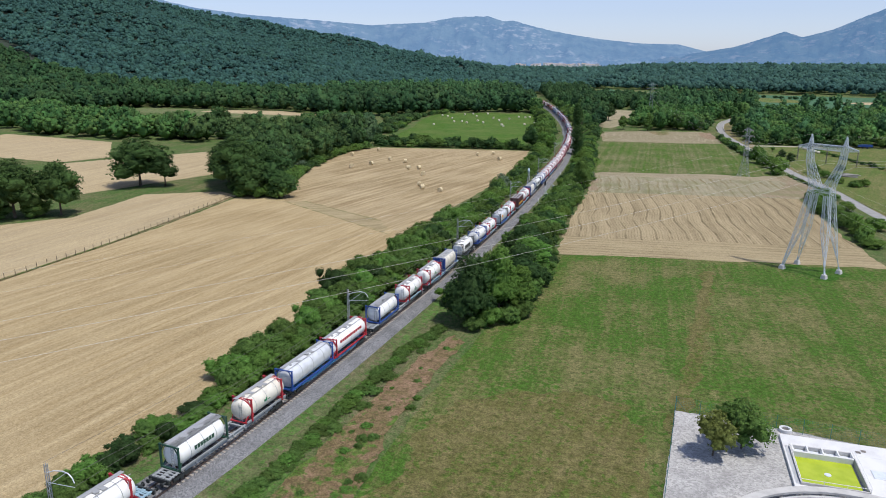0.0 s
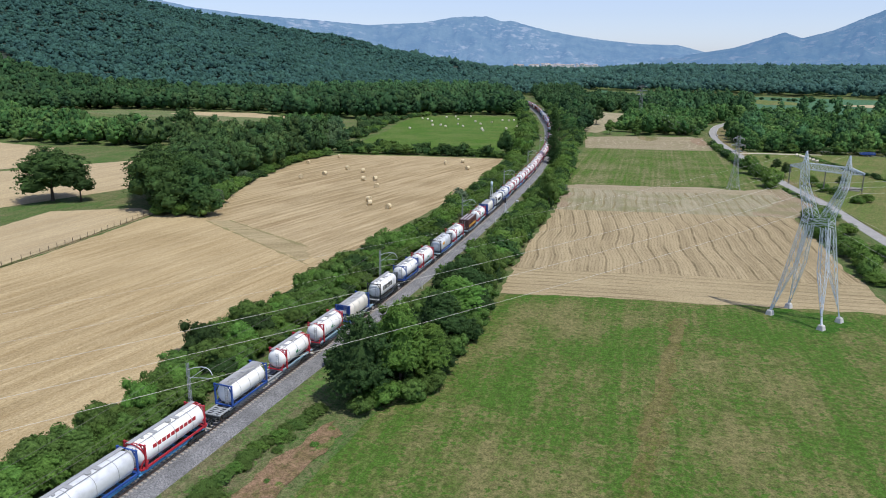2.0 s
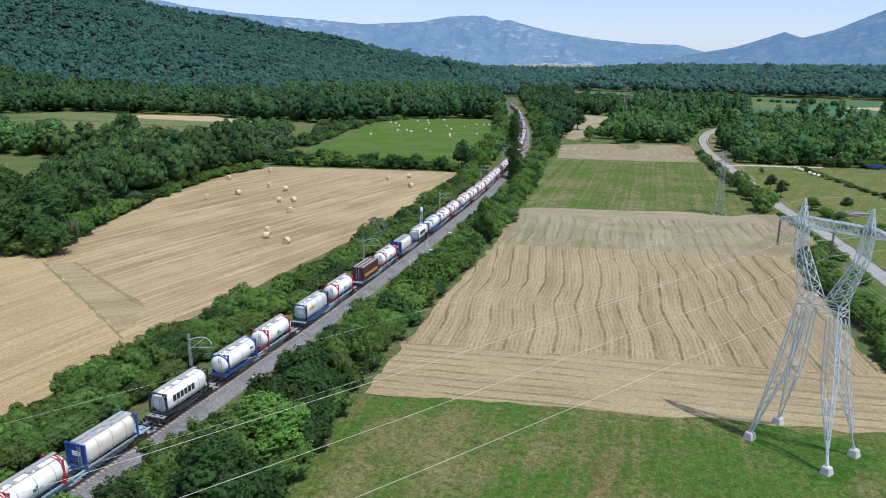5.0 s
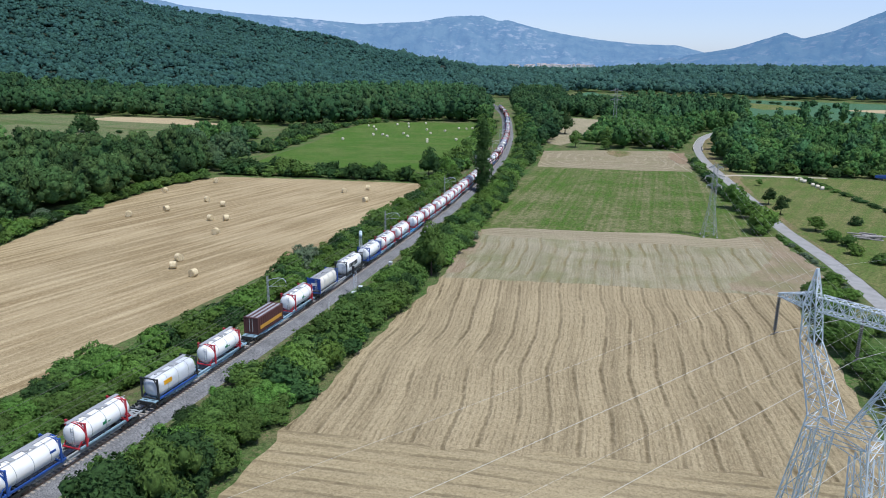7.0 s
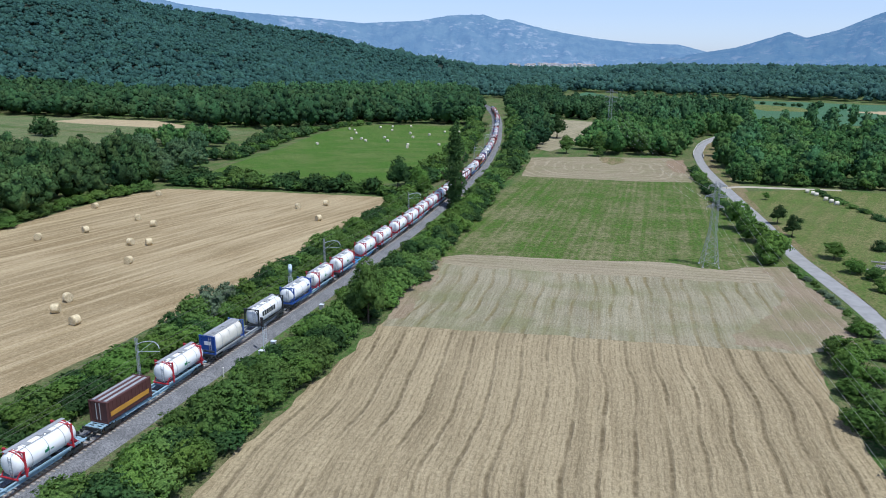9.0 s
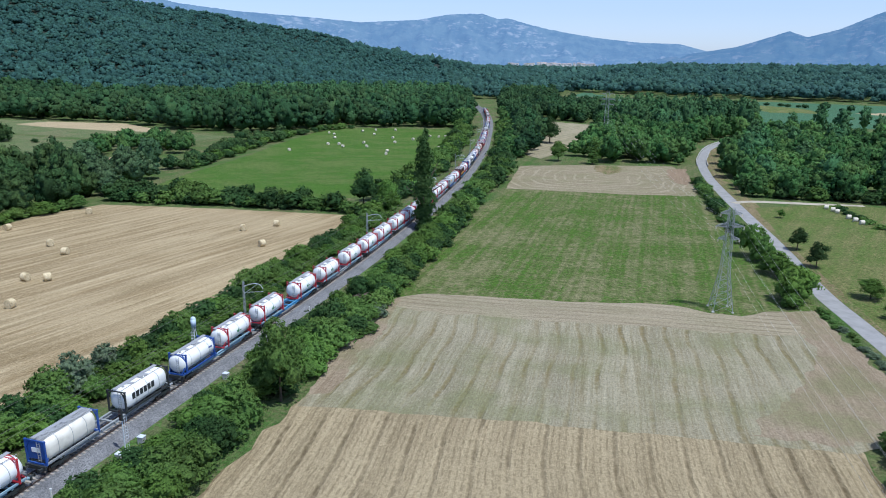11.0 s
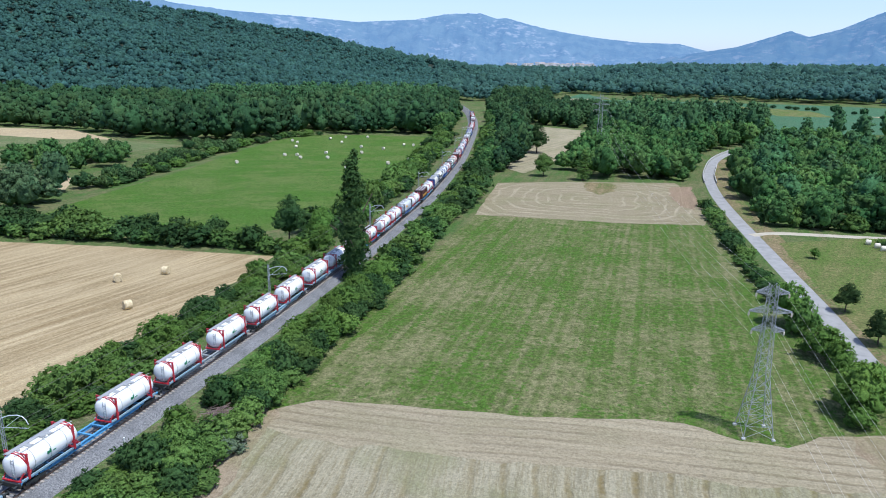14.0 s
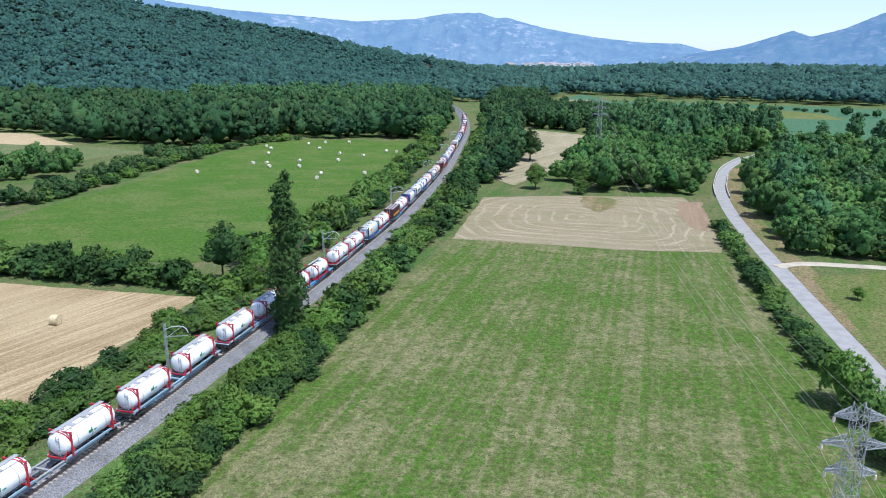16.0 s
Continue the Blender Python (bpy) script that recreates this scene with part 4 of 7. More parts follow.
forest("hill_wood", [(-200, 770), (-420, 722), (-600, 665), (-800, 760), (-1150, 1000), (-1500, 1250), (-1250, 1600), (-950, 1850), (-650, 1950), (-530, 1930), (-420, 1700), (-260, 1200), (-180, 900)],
       12.6, 8.4, 16.2, 3, 0.95, LEAF_HILL_HAZED, 61, "dense dark green broad-leaved wood covering the hillside", k=6, fine=False, ground_h=hill_h, keep=lit_side, hvar=0.3)
# woods on the flat
forest("wood_left", [(-90, 588), (-125, 586), (-160, 572), (-180, 520), (-240, 514), (-290, 545), (-420, 540), (-470, 470), (-560, 500), (-780, 700), (-600, 668), (-420, 725), (-200, 773), (-140, 830), (-125, 765), (-103, 690)],
       10.2, 14.5, 15.0, 70, 0.55, LEAF_WOOD, 62, "dense green broad-leaved wood behind the meadow", k=18, ground_h=hill_h, hvar=0.3)
forest("wood_curve", [(-31, 466), (-25, 478), (-24, 505), (-31, 560), (-46, 640), (-62, 690), (-50, 800), (-80, 1000), (-140, 1000), (-97, 770), (-74, 690), (-57, 619), (-44, 540), (-36, 490)],
       7.4, 12.5, 10.2, 170, 0.4, LEAF_WOOD, 64, "green wood along the railway curve", hvar=0.35)
forest("wood_curve_edge", [on_track(s_at(y), 11.0)[:2] for y in range(470, 720, 25)] + [(-62, 720), (-46, 640), (-31, 560), (-28, 500), (-29, 470)],
       5.2, 6.5, 7.4, 220, 0.3, LEAF_SCRUB, 76, "lower green trees beside the railway curve", hvar=0.4)
forest("wood_curve_left", [on_track(s_at(y), -12.5)[:2] for y in range(575, 790, 25)] + [(-150, 790), (-128, 765), (-106, 690), (-92, 600)],
       6.5, 9.5, 9.0, 160, 0.38, LEAF_SCRUB, 77, "green trees inside the railway curve", hvar=0.4)
forest("wood_gap", [(-60, 692), (-8, 660), (8, 700), (2, 790), (-30, 830), (-52, 800), (-62, 740)], 9, 10, 11.5, 110, 0.5, LEAF_WOOD, 74, "green wood behind the pale mown strip", hvar=0.5)
forest("wood_middle", [(-6, 482), (8, 468), (40, 472), (43, 490), (46, 520), (53, 560), (68, 596), (90, 625), (95, 670), (20, 670), (0, 640), (-3, 590)],
       6.8, 9.5, 9.6, 280, 0.33, LEAF_SCRUB, 65, "mixed green wood between field and lane", hvar=0.4)
forest("wood_right", [(57, 405), (70, 404), (130, 406), (200, 420), (205, 560), (160, 600), (90, 610), (76, 575), (64, 535), (57, 500), (56, 470), (56, 435)],
       7.6, 8.5, 10.4, 280, 0.33, LEAF_SCRUB, 66, "mixed green scrub wood beside the lane", hvar=0.4)
forest("wood_middle_tall", [(2, 600), (40, 560), (60, 600), (90, 640), (95, 690), (20, 690)], 8.0, 18, 9.5, 260, 0.42, LEAF_POPLAR, 71, "tall pale green trees at the back of the wood", k=22, hvar=0.35)
forest("wood_right_pale", [(60, 412), (200, 425), (205, 560), (90, 600), (66, 530)], 17, 11.5, 8, 260, 0.36, LEAF_POPLAR, 72, "paler green trees scattered through the scrub wood", k=22, hvar=0.45)
forest("wood_left_pale", [(-140, 770), (-190, 745), (-300, 720), (-370, 780), (-300, 860), (-200, 920), (-150, 860)], 10, 18.5, 11, 110, 0.6, LEAF_POPLAR, 73, "plantation of paler green trees at the hill's foot", ground_h=hill_h, hvar=0.15)
forest("wood_right_tall", [(110, 620), (230, 590), (260, 640), (200, 690), (90, 660)], 22, 16, 9, 200, 0.45, LEAF_POPLAR, 67, "taller green trees behind the scrub wood", k=22)
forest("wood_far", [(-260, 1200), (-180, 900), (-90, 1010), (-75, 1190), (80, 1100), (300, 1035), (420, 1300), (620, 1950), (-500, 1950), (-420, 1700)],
       19, 12, 23, 8, 1.4, LEAF_FAR_HAZED, 68, "wide dark green wood on the far plain", k=9, fine=False, ground_h=rise_h, hvar=0.35)
forest("wood_horizon", [(-700, 1920), (620, 1920), (1050, 3300), (-1100, 3300)], 42, 13, 56, 8, 2.2, LEAF_FAR_HAZED, 69, "woods tinted blue-green with haze towards the horizon", k=10, fine=False, ground_h=rise_h, hvar=0.35)
forest("wood_knoll", [(-520 + 170 * math.cos(a), 2050 + 150 * math.sin(a)) for a in np.arange(0, 6.2, 0.4)], 13, 13, 17, 10, 1.2, LEAF_FAR_HAZED, 75, "dark wooded knoll at the hill's end", k=9, fine=False,
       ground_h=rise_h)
forest("hedge_far", [(98, 985), (130, 968), (170, 925), (205, 880), (209, 886), (174, 932), (133, 976), (98, 993)], 11, 5, 8, 60, 0.6, LEAF_WOOD, 70, "dark hedge between far crop fields", hvar=0.6)

# ---- distant mountains ----
def mountain(name, sil, dist, base_z, mat_, label, seed, depth=700):
    """A range whose crest stands at dist; sil gives (bearing degrees from +y, crest height)."""
    sil = np.array(sil, float)
    az = np.arange(sil[0, 0], sil[-1, 0], 0.12)
    hh = np.interp(az, sil[:, 0], sil[:, 1])
    verts, rows_ = [], 34
    for i, (a, h) in enumerate(zip(az, hh)):
        for j in range(rows_):
            t = j / (rows_ - 1)
            d = dist - depth * (1 - t)
            env = t ** 1.25
            n1 = noise.fractal(Vector((a * 0.5 + seed, t * 2.2, seed)), 1.0, 2.0, 6)
            n2 = noise.fractal(Vector((a * 2.2 + seed, t * 5, seed + 5)), 1.0, 2.0, 4)
            k = math.sin(math.pi * t)
            z = base_z + (h - base_z) * (env + 0.16 * k * n1 + 0.05 * k * n2) + (h * 0.012) * n2 * t
            verts.append((d * math.sin(radians(a)), d * math.cos(radians(a)), z))
    faces = [(i * rows_ + j, (i + 1) * rows_ + j, (i + 1) * rows_ + j + 1, i * rows_ + j + 1) for i in range(len(az) - 1) for j in range(rows_ - 1)]
    return tagged(mesh_obj(name, verts, faces, mat_, smooth=True), label, "mountain", kind="structure")


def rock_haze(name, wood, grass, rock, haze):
    """Far limestone slopes; blue air haze is imitated by letting the rock itself glow."""
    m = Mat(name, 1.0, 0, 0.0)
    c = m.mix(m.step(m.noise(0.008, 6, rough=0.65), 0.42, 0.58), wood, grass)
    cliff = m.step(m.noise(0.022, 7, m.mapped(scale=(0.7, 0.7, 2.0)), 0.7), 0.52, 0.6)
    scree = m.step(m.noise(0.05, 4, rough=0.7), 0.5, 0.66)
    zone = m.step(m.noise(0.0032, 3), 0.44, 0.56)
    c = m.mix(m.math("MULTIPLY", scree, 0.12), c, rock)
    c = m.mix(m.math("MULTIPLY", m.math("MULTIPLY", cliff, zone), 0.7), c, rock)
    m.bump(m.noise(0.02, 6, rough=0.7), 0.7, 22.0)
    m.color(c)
    # haze put in as emission; the mountains are no light source
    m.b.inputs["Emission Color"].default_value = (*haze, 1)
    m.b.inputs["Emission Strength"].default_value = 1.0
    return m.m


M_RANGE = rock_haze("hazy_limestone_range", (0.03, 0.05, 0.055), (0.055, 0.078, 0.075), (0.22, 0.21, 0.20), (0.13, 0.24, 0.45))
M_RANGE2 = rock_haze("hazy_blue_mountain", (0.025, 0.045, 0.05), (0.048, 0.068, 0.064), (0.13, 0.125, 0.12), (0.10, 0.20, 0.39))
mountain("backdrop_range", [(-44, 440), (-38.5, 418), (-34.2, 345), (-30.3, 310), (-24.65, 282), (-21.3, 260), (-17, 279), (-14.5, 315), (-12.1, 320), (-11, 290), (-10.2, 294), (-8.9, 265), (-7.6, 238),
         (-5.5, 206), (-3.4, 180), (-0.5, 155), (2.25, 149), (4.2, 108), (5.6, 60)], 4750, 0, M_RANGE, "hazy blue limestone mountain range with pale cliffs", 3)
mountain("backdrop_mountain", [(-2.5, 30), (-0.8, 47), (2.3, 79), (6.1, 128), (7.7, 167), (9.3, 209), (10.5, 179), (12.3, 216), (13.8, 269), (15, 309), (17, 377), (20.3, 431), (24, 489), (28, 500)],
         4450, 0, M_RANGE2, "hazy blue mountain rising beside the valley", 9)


# ---- town far off ----
def town():
    r = np.random.default_rng(5)
    roof = plain("town_roof_tiles", (0.50, 0.40, 0.37), 0.9)
    wall = plain("town_wall_render", (0.80, 0.79, 0.78), 0.9)
    for i in range(60):
        a = radians(r.uniform(-9.8, -3.2))
        d = r.uniform(3650, 3800)
        w, l, h = r.uniform(9, 22), r.uniform(9, 16), r.uniform(8, 16)
        t = empty("house", (d * math.sin(a), d * math.cos(a), 0), r.uniform(-30, 30))
        z0 = 13 + (7 if -8 < math.degrees(a) < -4 else 2) * r.uniform(0.4, 1.2)
        bm = bmesh.new()
        box(bm, (0, 0, (z0 + h) / 2), (w, l, z0 + h))
        part("wall", bm, wall, t)
        bm = bmesh.new()
        vs = [bm.verts.new(q) for q in ((-w * .55, -l * .55, z0 + h), (w * .55, -l * .55, z0 + h), (w * .55, l * .55, z0 + h), (-w * .55, l * .55, z0 + h), (-w * .55, 0, z0 + h + 2), (w * .55, 0, z0 + h + 2))]
        for f in ((0, 1, 5, 4), (2, 3, 4, 5), (1, 2, 5), (3, 0, 4), (0, 3, 2, 1)):
            bm.faces.new([vs[k] for k in f])
        part("roof", bm, roof, t)
        tagged(t, "pale town house with a red tiled roof far off", "house", "houses of the far town")


town()

# ---- train ----
PAINT = {}


def paint(key, c, rough=0.4, metal=0.0, dirt=0.2):
    if key not in PAINT:
        PAINT[key] = plain(key + "_paint", c, rough, metal, 0.45, dirt, 1.2)
    return PAINT[key]


WHITE = paint("tank_white", (0.87, 0.87, 0.85), 0.32, dirt=0.08)
CREAM = paint("tank_cream", (0.78, 0.74, 0.64), 0.4)
SILVER = paint("tank_silver", (0.72, 0.74, 0.76), 0.38, 0.15)
RED = paint("frame_red", (0.46, 0.03, 0.045), 0.45)
BLUE = paint("frame_blue", (0.03, 0.09, 0.34), 0.45)
SKYBLUE = paint("wagon_blue", (0.10, 0.32, 0.56), 0.6, dirt=0.35)
PALEBLUE = paint("wagon_pale_blue", (0.27, 0.40, 0.48), 0.6)
STEELGREY = paint("wagon_grey", (0.30, 0.32, 0.33), 0.65)
DARK = paint("frame_dark", (0.03, 0.035, 0.035), 0.6)
DKGREEN = paint("frame_green", (0.02, 0.075, 0.05), 0.5)
BROWN = paint("box_brown", (0.10, 0.040, 0.035), 0.55)
OCHRE = paint("band_ochre", (0.58, 0.30, 0.05), 0.5)
WALK = paint("walkway_grey", (0.42, 0.43, 0.43), 0.6, 0.3)
GREENLOGO = paint("logo_green", (0.03, 0.22, 0.10), 0.5)
YELLOW = paint("sign_yellow", (0.85, 0.42, 0.02), 0.5)
GREYTARP = paint("cover_grey", (0.46, 0.47, 0.48), 0.7)


def shell(L, R, power, dome, seg=28):
    """A lying tank along y with domed ends; power 2 is round, more is boxy."""
    bm = bmesh.new()
    stations = [(-L / 2, 0.02), (-L / 2 + 0.04 * dome, 0.35), (-L / 2 + 0.2 * dome, 0.68), (-L / 2 + 0.5 * dome, 0.9), (-L / 2 + dome, 1.0)]
    stations += [(-y, r) for y, r in stations[::-1]]
    rings = []
    for y, k in stations:
        ring = []
        for i in range(seg):
            a = 2 * math.pi * i / seg
            c, s = math.cos(a), math.sin(a)
            f = (abs(c) ** power + abs(s) ** power) ** (-1 / power)
            ring.append(bm.verts.new((R * k * f * c, y, R * k * f * s)))
        rings.append(ring)
    for a, b in zip(rings, rings[1:]):
        for i in range(seg):
            bm.faces.new((a[i], b[i], b[(i + 1) % seg], a[(i + 1) % seg]))
    bm.faces.new(rings[0])
    bm.faces.new(rings[-1][::-1])
    bmesh.ops.recalc_face_normals(bm, faces=bm.faces[:])
    return bm


def tank_container(L, skin, frame_m, rail_m, logo, label, power=2.0, hoop=True, ladder=True, cover=None, end_panel=None, R=1.25, name="tank_container", band=None, inset=0.0):
    W, H = 1.25, 2.66
    root = empty(name, (0, 0, -500))
    zc = 1.38
    bm = shell(L - (0.05 if inset else 0.25), R, power, 0.55)
    bmesh.ops.translate(bm, verts=bm.verts[:], vec=(0, 0, zc))
    tank = part("tank", bm, skin, root, smooth=True)
    for y in (-L * 0.26, 0.0, L * 0.26):
        bm = bmesh.new()
        n = 28
        ring = []
        for dy in (-0.035, 0.035):
            ring.append([bm.verts.new((R * 1.012 * f * math.cos(a), y + dy, zc + R * 1.012 * f * math.sin(a))) for a, f in
                         [(2 * math.pi * i / n, (abs(math.cos(2 * math.pi * i / n)) ** power + abs(math.sin(2 * math.pi * i / n)) ** power) ** (-1 / power)) for i in range(n)]])
        for i in range(n):
            bm.faces.new((ring[0][i], ring[1][i], ring[1][(i + 1) % n], ring[0][(i + 1) % n]))
        part("band", bm, band or WALK, tank)
    for e in (-1, 1):
        y = e * (L / 2 - 0.09 - inset)
        bm = bmesh.new()
        for x in ((-W, W) if inset else (-W + 0.08, W - 0.08)):
            box(bm, (x, y, H / 2), (0.16, 0.18, H))
            bar(bm, (x, y, 0.15), (x * 0.72, y - e * 0.75, 0.9), 0.12)
            box(bm, (x, y, H - 0.06), (0.2, 0.22, 0.14))
        box(bm, (0, y, 0.08), (2 * W, 0.16, 0.16))
        box(bm, (0, y, H - 0.08), (2 * W - 0.3, 0.12, 0.12))
        bar(bm, (-W + 0.1, y, 1.75), (-W * 0.55, y, H - 0.1), 0.1)
        bar(bm, (W - 0.1, y, 1.75), (W * 0.55, y, H - 0.1), 0.1)
        part("end_frame", bm, frame_m, root)
        if inset:
            # hoop round the tank and diagonal stays down from it to the end sill
            bm = bmesh.new()
            pts = [(R * 1.03 * math.cos(t), y + e * 0.3 * math.sin(t), zc + R * 1.03 * math.sin(t)) for t in np.linspace(-0.5, math.pi + 0.5, 22)]
            for a, b in zip(pts, pts[1:]):
                bar(bm, a, b, 0.1)
            for x in (-W + 0.1, W - 0.1):
                bar(bm, (x * 0.8, e * (L / 2 - 0.05), 0.12), (x, y, 1.25), 0.1)
            box(bm, (0, e * (L / 2 - 0.08), 0.1), (2 * W - 0.3, 0.14, 0.14))
            part("hoop", bm, frame_m, root)
    for x in (-1, 1):
        bm = bmesh.new()
        box(bm, (x * (W - 0.1), 0, 0.12), (0.14, L - 0.3, 0.2))
        part("bottom_rail", bm, rail_m, root)
    bm = bmesh.new()
    top = zc + R
    box(bm, (-0.42, 0, top + 0.06), (0.5, L - 0.5, 0.05))
    for y in (-L * 0.2, L * 0.12):
        box(bm, (0.12, y, top + 0.05), (0.75, 0.5, 0.05))
    for x in (-0.72, 0.55):
        bar(bm, (x, -L / 2 + 0.2, top + 0.02), (x, L / 2 - 0.2, top + 0.02), 0.05)
    part("walkway", bm, WALK, root, "grey grating walkway")
    bm = bmesh.new()
    drum(bm, (0.1, 0.25, top + 0.08), 0.3, 0.16, seg=14)
    part("manhole", bm, WALK, tank)
    bm = bmesh.new()
    drum(bm, (0.05, -L * 0.34, top + 0.06), 0.16, 0.14, seg=10)
    part("valve", bm, WALK, tank)
    if cover:
        bm = bmesh.new()
        n = 9
        a0 = [bm.verts.new((1.2 * math.sin(t) * 1.03, -L / 2 + 0.15, zc + 1.06 * (R * math.cos(t) ** 0.6))) for t in np.linspace(-0.62, 0.62, n)]
        a1 = [bm.verts.new((v.co.x, L / 2 - 0.15, v.co.z)) for v in a0]
        for i in range(n - 1):
            bm.faces.new((a0[i], a0[i + 1], a1[i + 1], a1[i]))
        bmesh.ops.solidify(bm, geom=bm.faces[:], thickness=0.03)
        part("cover", bm, cover, root, "grey weather cover")
    if end_panel:
        for e in (-1,):
            bm = bmesh.new()
            box(bm, (0, e * (L / 2 - 0.14), 1.5), (2.1, 0.06, 1.9))
            part("end_panel", bm, end_panel, root)
            bm = bmesh.new()
            box(bm, (0, e * (L / 2 - 0.10), 1.55), (1.0, 0.06, 0.5))
            part("sign", bm, WHITE, root, "white lettering bar")
    if ladder:
        bm = bmesh.new()
        y = -L / 2 + 0.06
        for x in (0.25, 0.6):
            bar(bm, (x, y, 0.3), (x, y, 2.45), 0.045)
        for k in range(7):
            bar(bm, (0.25, y, 0.45 + k * 0.3), (0.6, y, 0.45 + k * 0.3), 0.035)
        part("ladder", bm, WALK, root)
    if logo:
        mat_, spec = logo
        for x in (-1, 1):
            bm = bmesh.new()
            for (y, z, w, h) in spec:
                off = R * (max(0.0, 1 - abs((z - zc) / R) ** power)) ** (1 / power) + 0.012
                box(bm, (x * off, y, z), (0.03, w, h))
            part("logo", bm, mat_, tank)
    return tagged(root, label, "tank container", "containers on the freight train")


def bars(y0, z, w, h, n, gap=0.3):
    return [(y0 + i * (w + w * gap), z, w, h) for i in range(n)]


LOGO_A = (GREENLOGO, [(-0.35, 1.42, 0.35, 0.3), (-0.1, 1.52, 0.18, 0.42), (0.35, 1.36, 0.4, 0.1)])
KINDS = {
    "A": tank_container(6.1, WHITE, RED, RED, LOGO_A, "white cylindrical tank container in a red steel frame", inset=0.55),
    "B": tank_container(7.6, WHITE, RED, PALEBLUE, LOGO_A, "white cylindrical tank container with red end frames", inset=0.85),
    "C": tank_container(7.6, CREAM, RED, STEELGREY, LOGO_A, "cream tank container in a red frame", inset=0.85),
    "silver": tank_container(7.45, SILVER, DARK, BLUE, (YELLOW, [(-1.9, 1.75, 1.4, 0.55)]), "silver tank container with a yellow sign", power=3.2, ladder=False),
    "blue_end": tank_container(7.15, CREAM, BLUE, STEELGREY, None, "cream tank container with blue end panel and grey cover", power=3.0, cover=GREYTARP, end_panel=BLUE),
    "black": tank_container(7.6, WHITE, DARK, DARK, (DARK, bars(-2.4, 1.65, 0.5, 0.75, 6)), "white tank container in a black frame", power=2.8),
    "blue": tank_container(7.45, WHITE, BLUE, BLUE, (BLUE, [(2.2, 1.7, 0.7, 0.25)]), "white tank container in a blue frame", inset=0.6),
    "green": tank_container(7.15, WHITE, DKGREEN, STEELGREY, (DKGREEN, bars(-1.2, 1.55, 0.32, 0.45, 7)), "white tank container with dark green frame and lettering bars", cover=GREYTARP),
    "long_silver": tank_container(10.0, SILVER, BLUE, BLUE, None, "long silver tank container in a blue frame", power=2.4, R=1.23, ladder=False),
    "long_white": tank_container(10.0, WHITE, RED, RED, (RED, bars(-3.0, 1.75, 0.5, 0.6, 10)), "long white tank container with red lettering bars", R=1.23, inset=0.5),
    "grey_top": tank_container(7.15, WHITE, BLUE, BLUE, None, "white tank container with grey top cover in a blue frame", cover=GREYTARP),
}


def brown_box(L, skin, strip, label):
    root = empty("freight_container", (0, 0, -500))
    bm = bmesh.new()
    box(bm, (0, 0, 1.35), (2.4, L - 0.1, 2.4), bevel=0.04)
    part("body", bm, skin, root)
    for x in (-1, 1):
        for k in range(int(L / 0.6)):
            bm = bmesh.new()
            box(bm, (x * 1.215, -L / 2 + 0.4 + k * 0.6, 1.35), (0.05, 0.12, 2.2))
            part("rib", bm, skin, root)
        if strip:
            bm = bmesh.new()
            box(bm, (x * 1.25, 0, 1.0), (0.03, L - 1.0, 0.55))
            part("strip", bm, strip, root, "ochre lettering strip")
    bm = bmesh.new()
    for x in (-0.8, 0, 0.8):
        box(bm, (x, 0, 2.58), (0.35, L - 0.6, 0.05))
    part("roof_rail", bm, WALK, root)
    for e in (-1, 1):
        bm = bmesh.new()
        for x in (-1.13, 1.13):
            box(bm, (x, e * (L / 2 - 0.06), 1.3), (0.16, 0.16, 2.6))
        for z in (0.1, 2.52):
            box(bm, (0, e * (L / 2 - 0.06), z), (2.2, 0.14, 0.14))
        part("end_frame", bm, skin, root)
    for x in (-0.25, 0.25):
        bm = bmesh.new()
        box(bm, (x, -L / 2, 1.4), (0.06, 0.08, 2.0))
        part("door_bar", bm, WALK, root)
    return tagged(root, label, "container", "containers on the freight train")


KINDS["brown"] = brown_box(7.15, BROWN, OCHRE, "dark brown box container with an ochre strip")
KINDS["brown2"] = brown_box(7.15, BROWN, None, "dark brown box container")
KINDS["white_box"] = brown_box(6.1, WHITE, None, "tall white box container")
LEN = {"A": 6.1, "B": 7.6, "C": 7.6, "black": 7.6, "silver": 7.45, "blue": 7.45, "long_silver": 10.0, "long_white": 10.0, "white_box": 6.1}


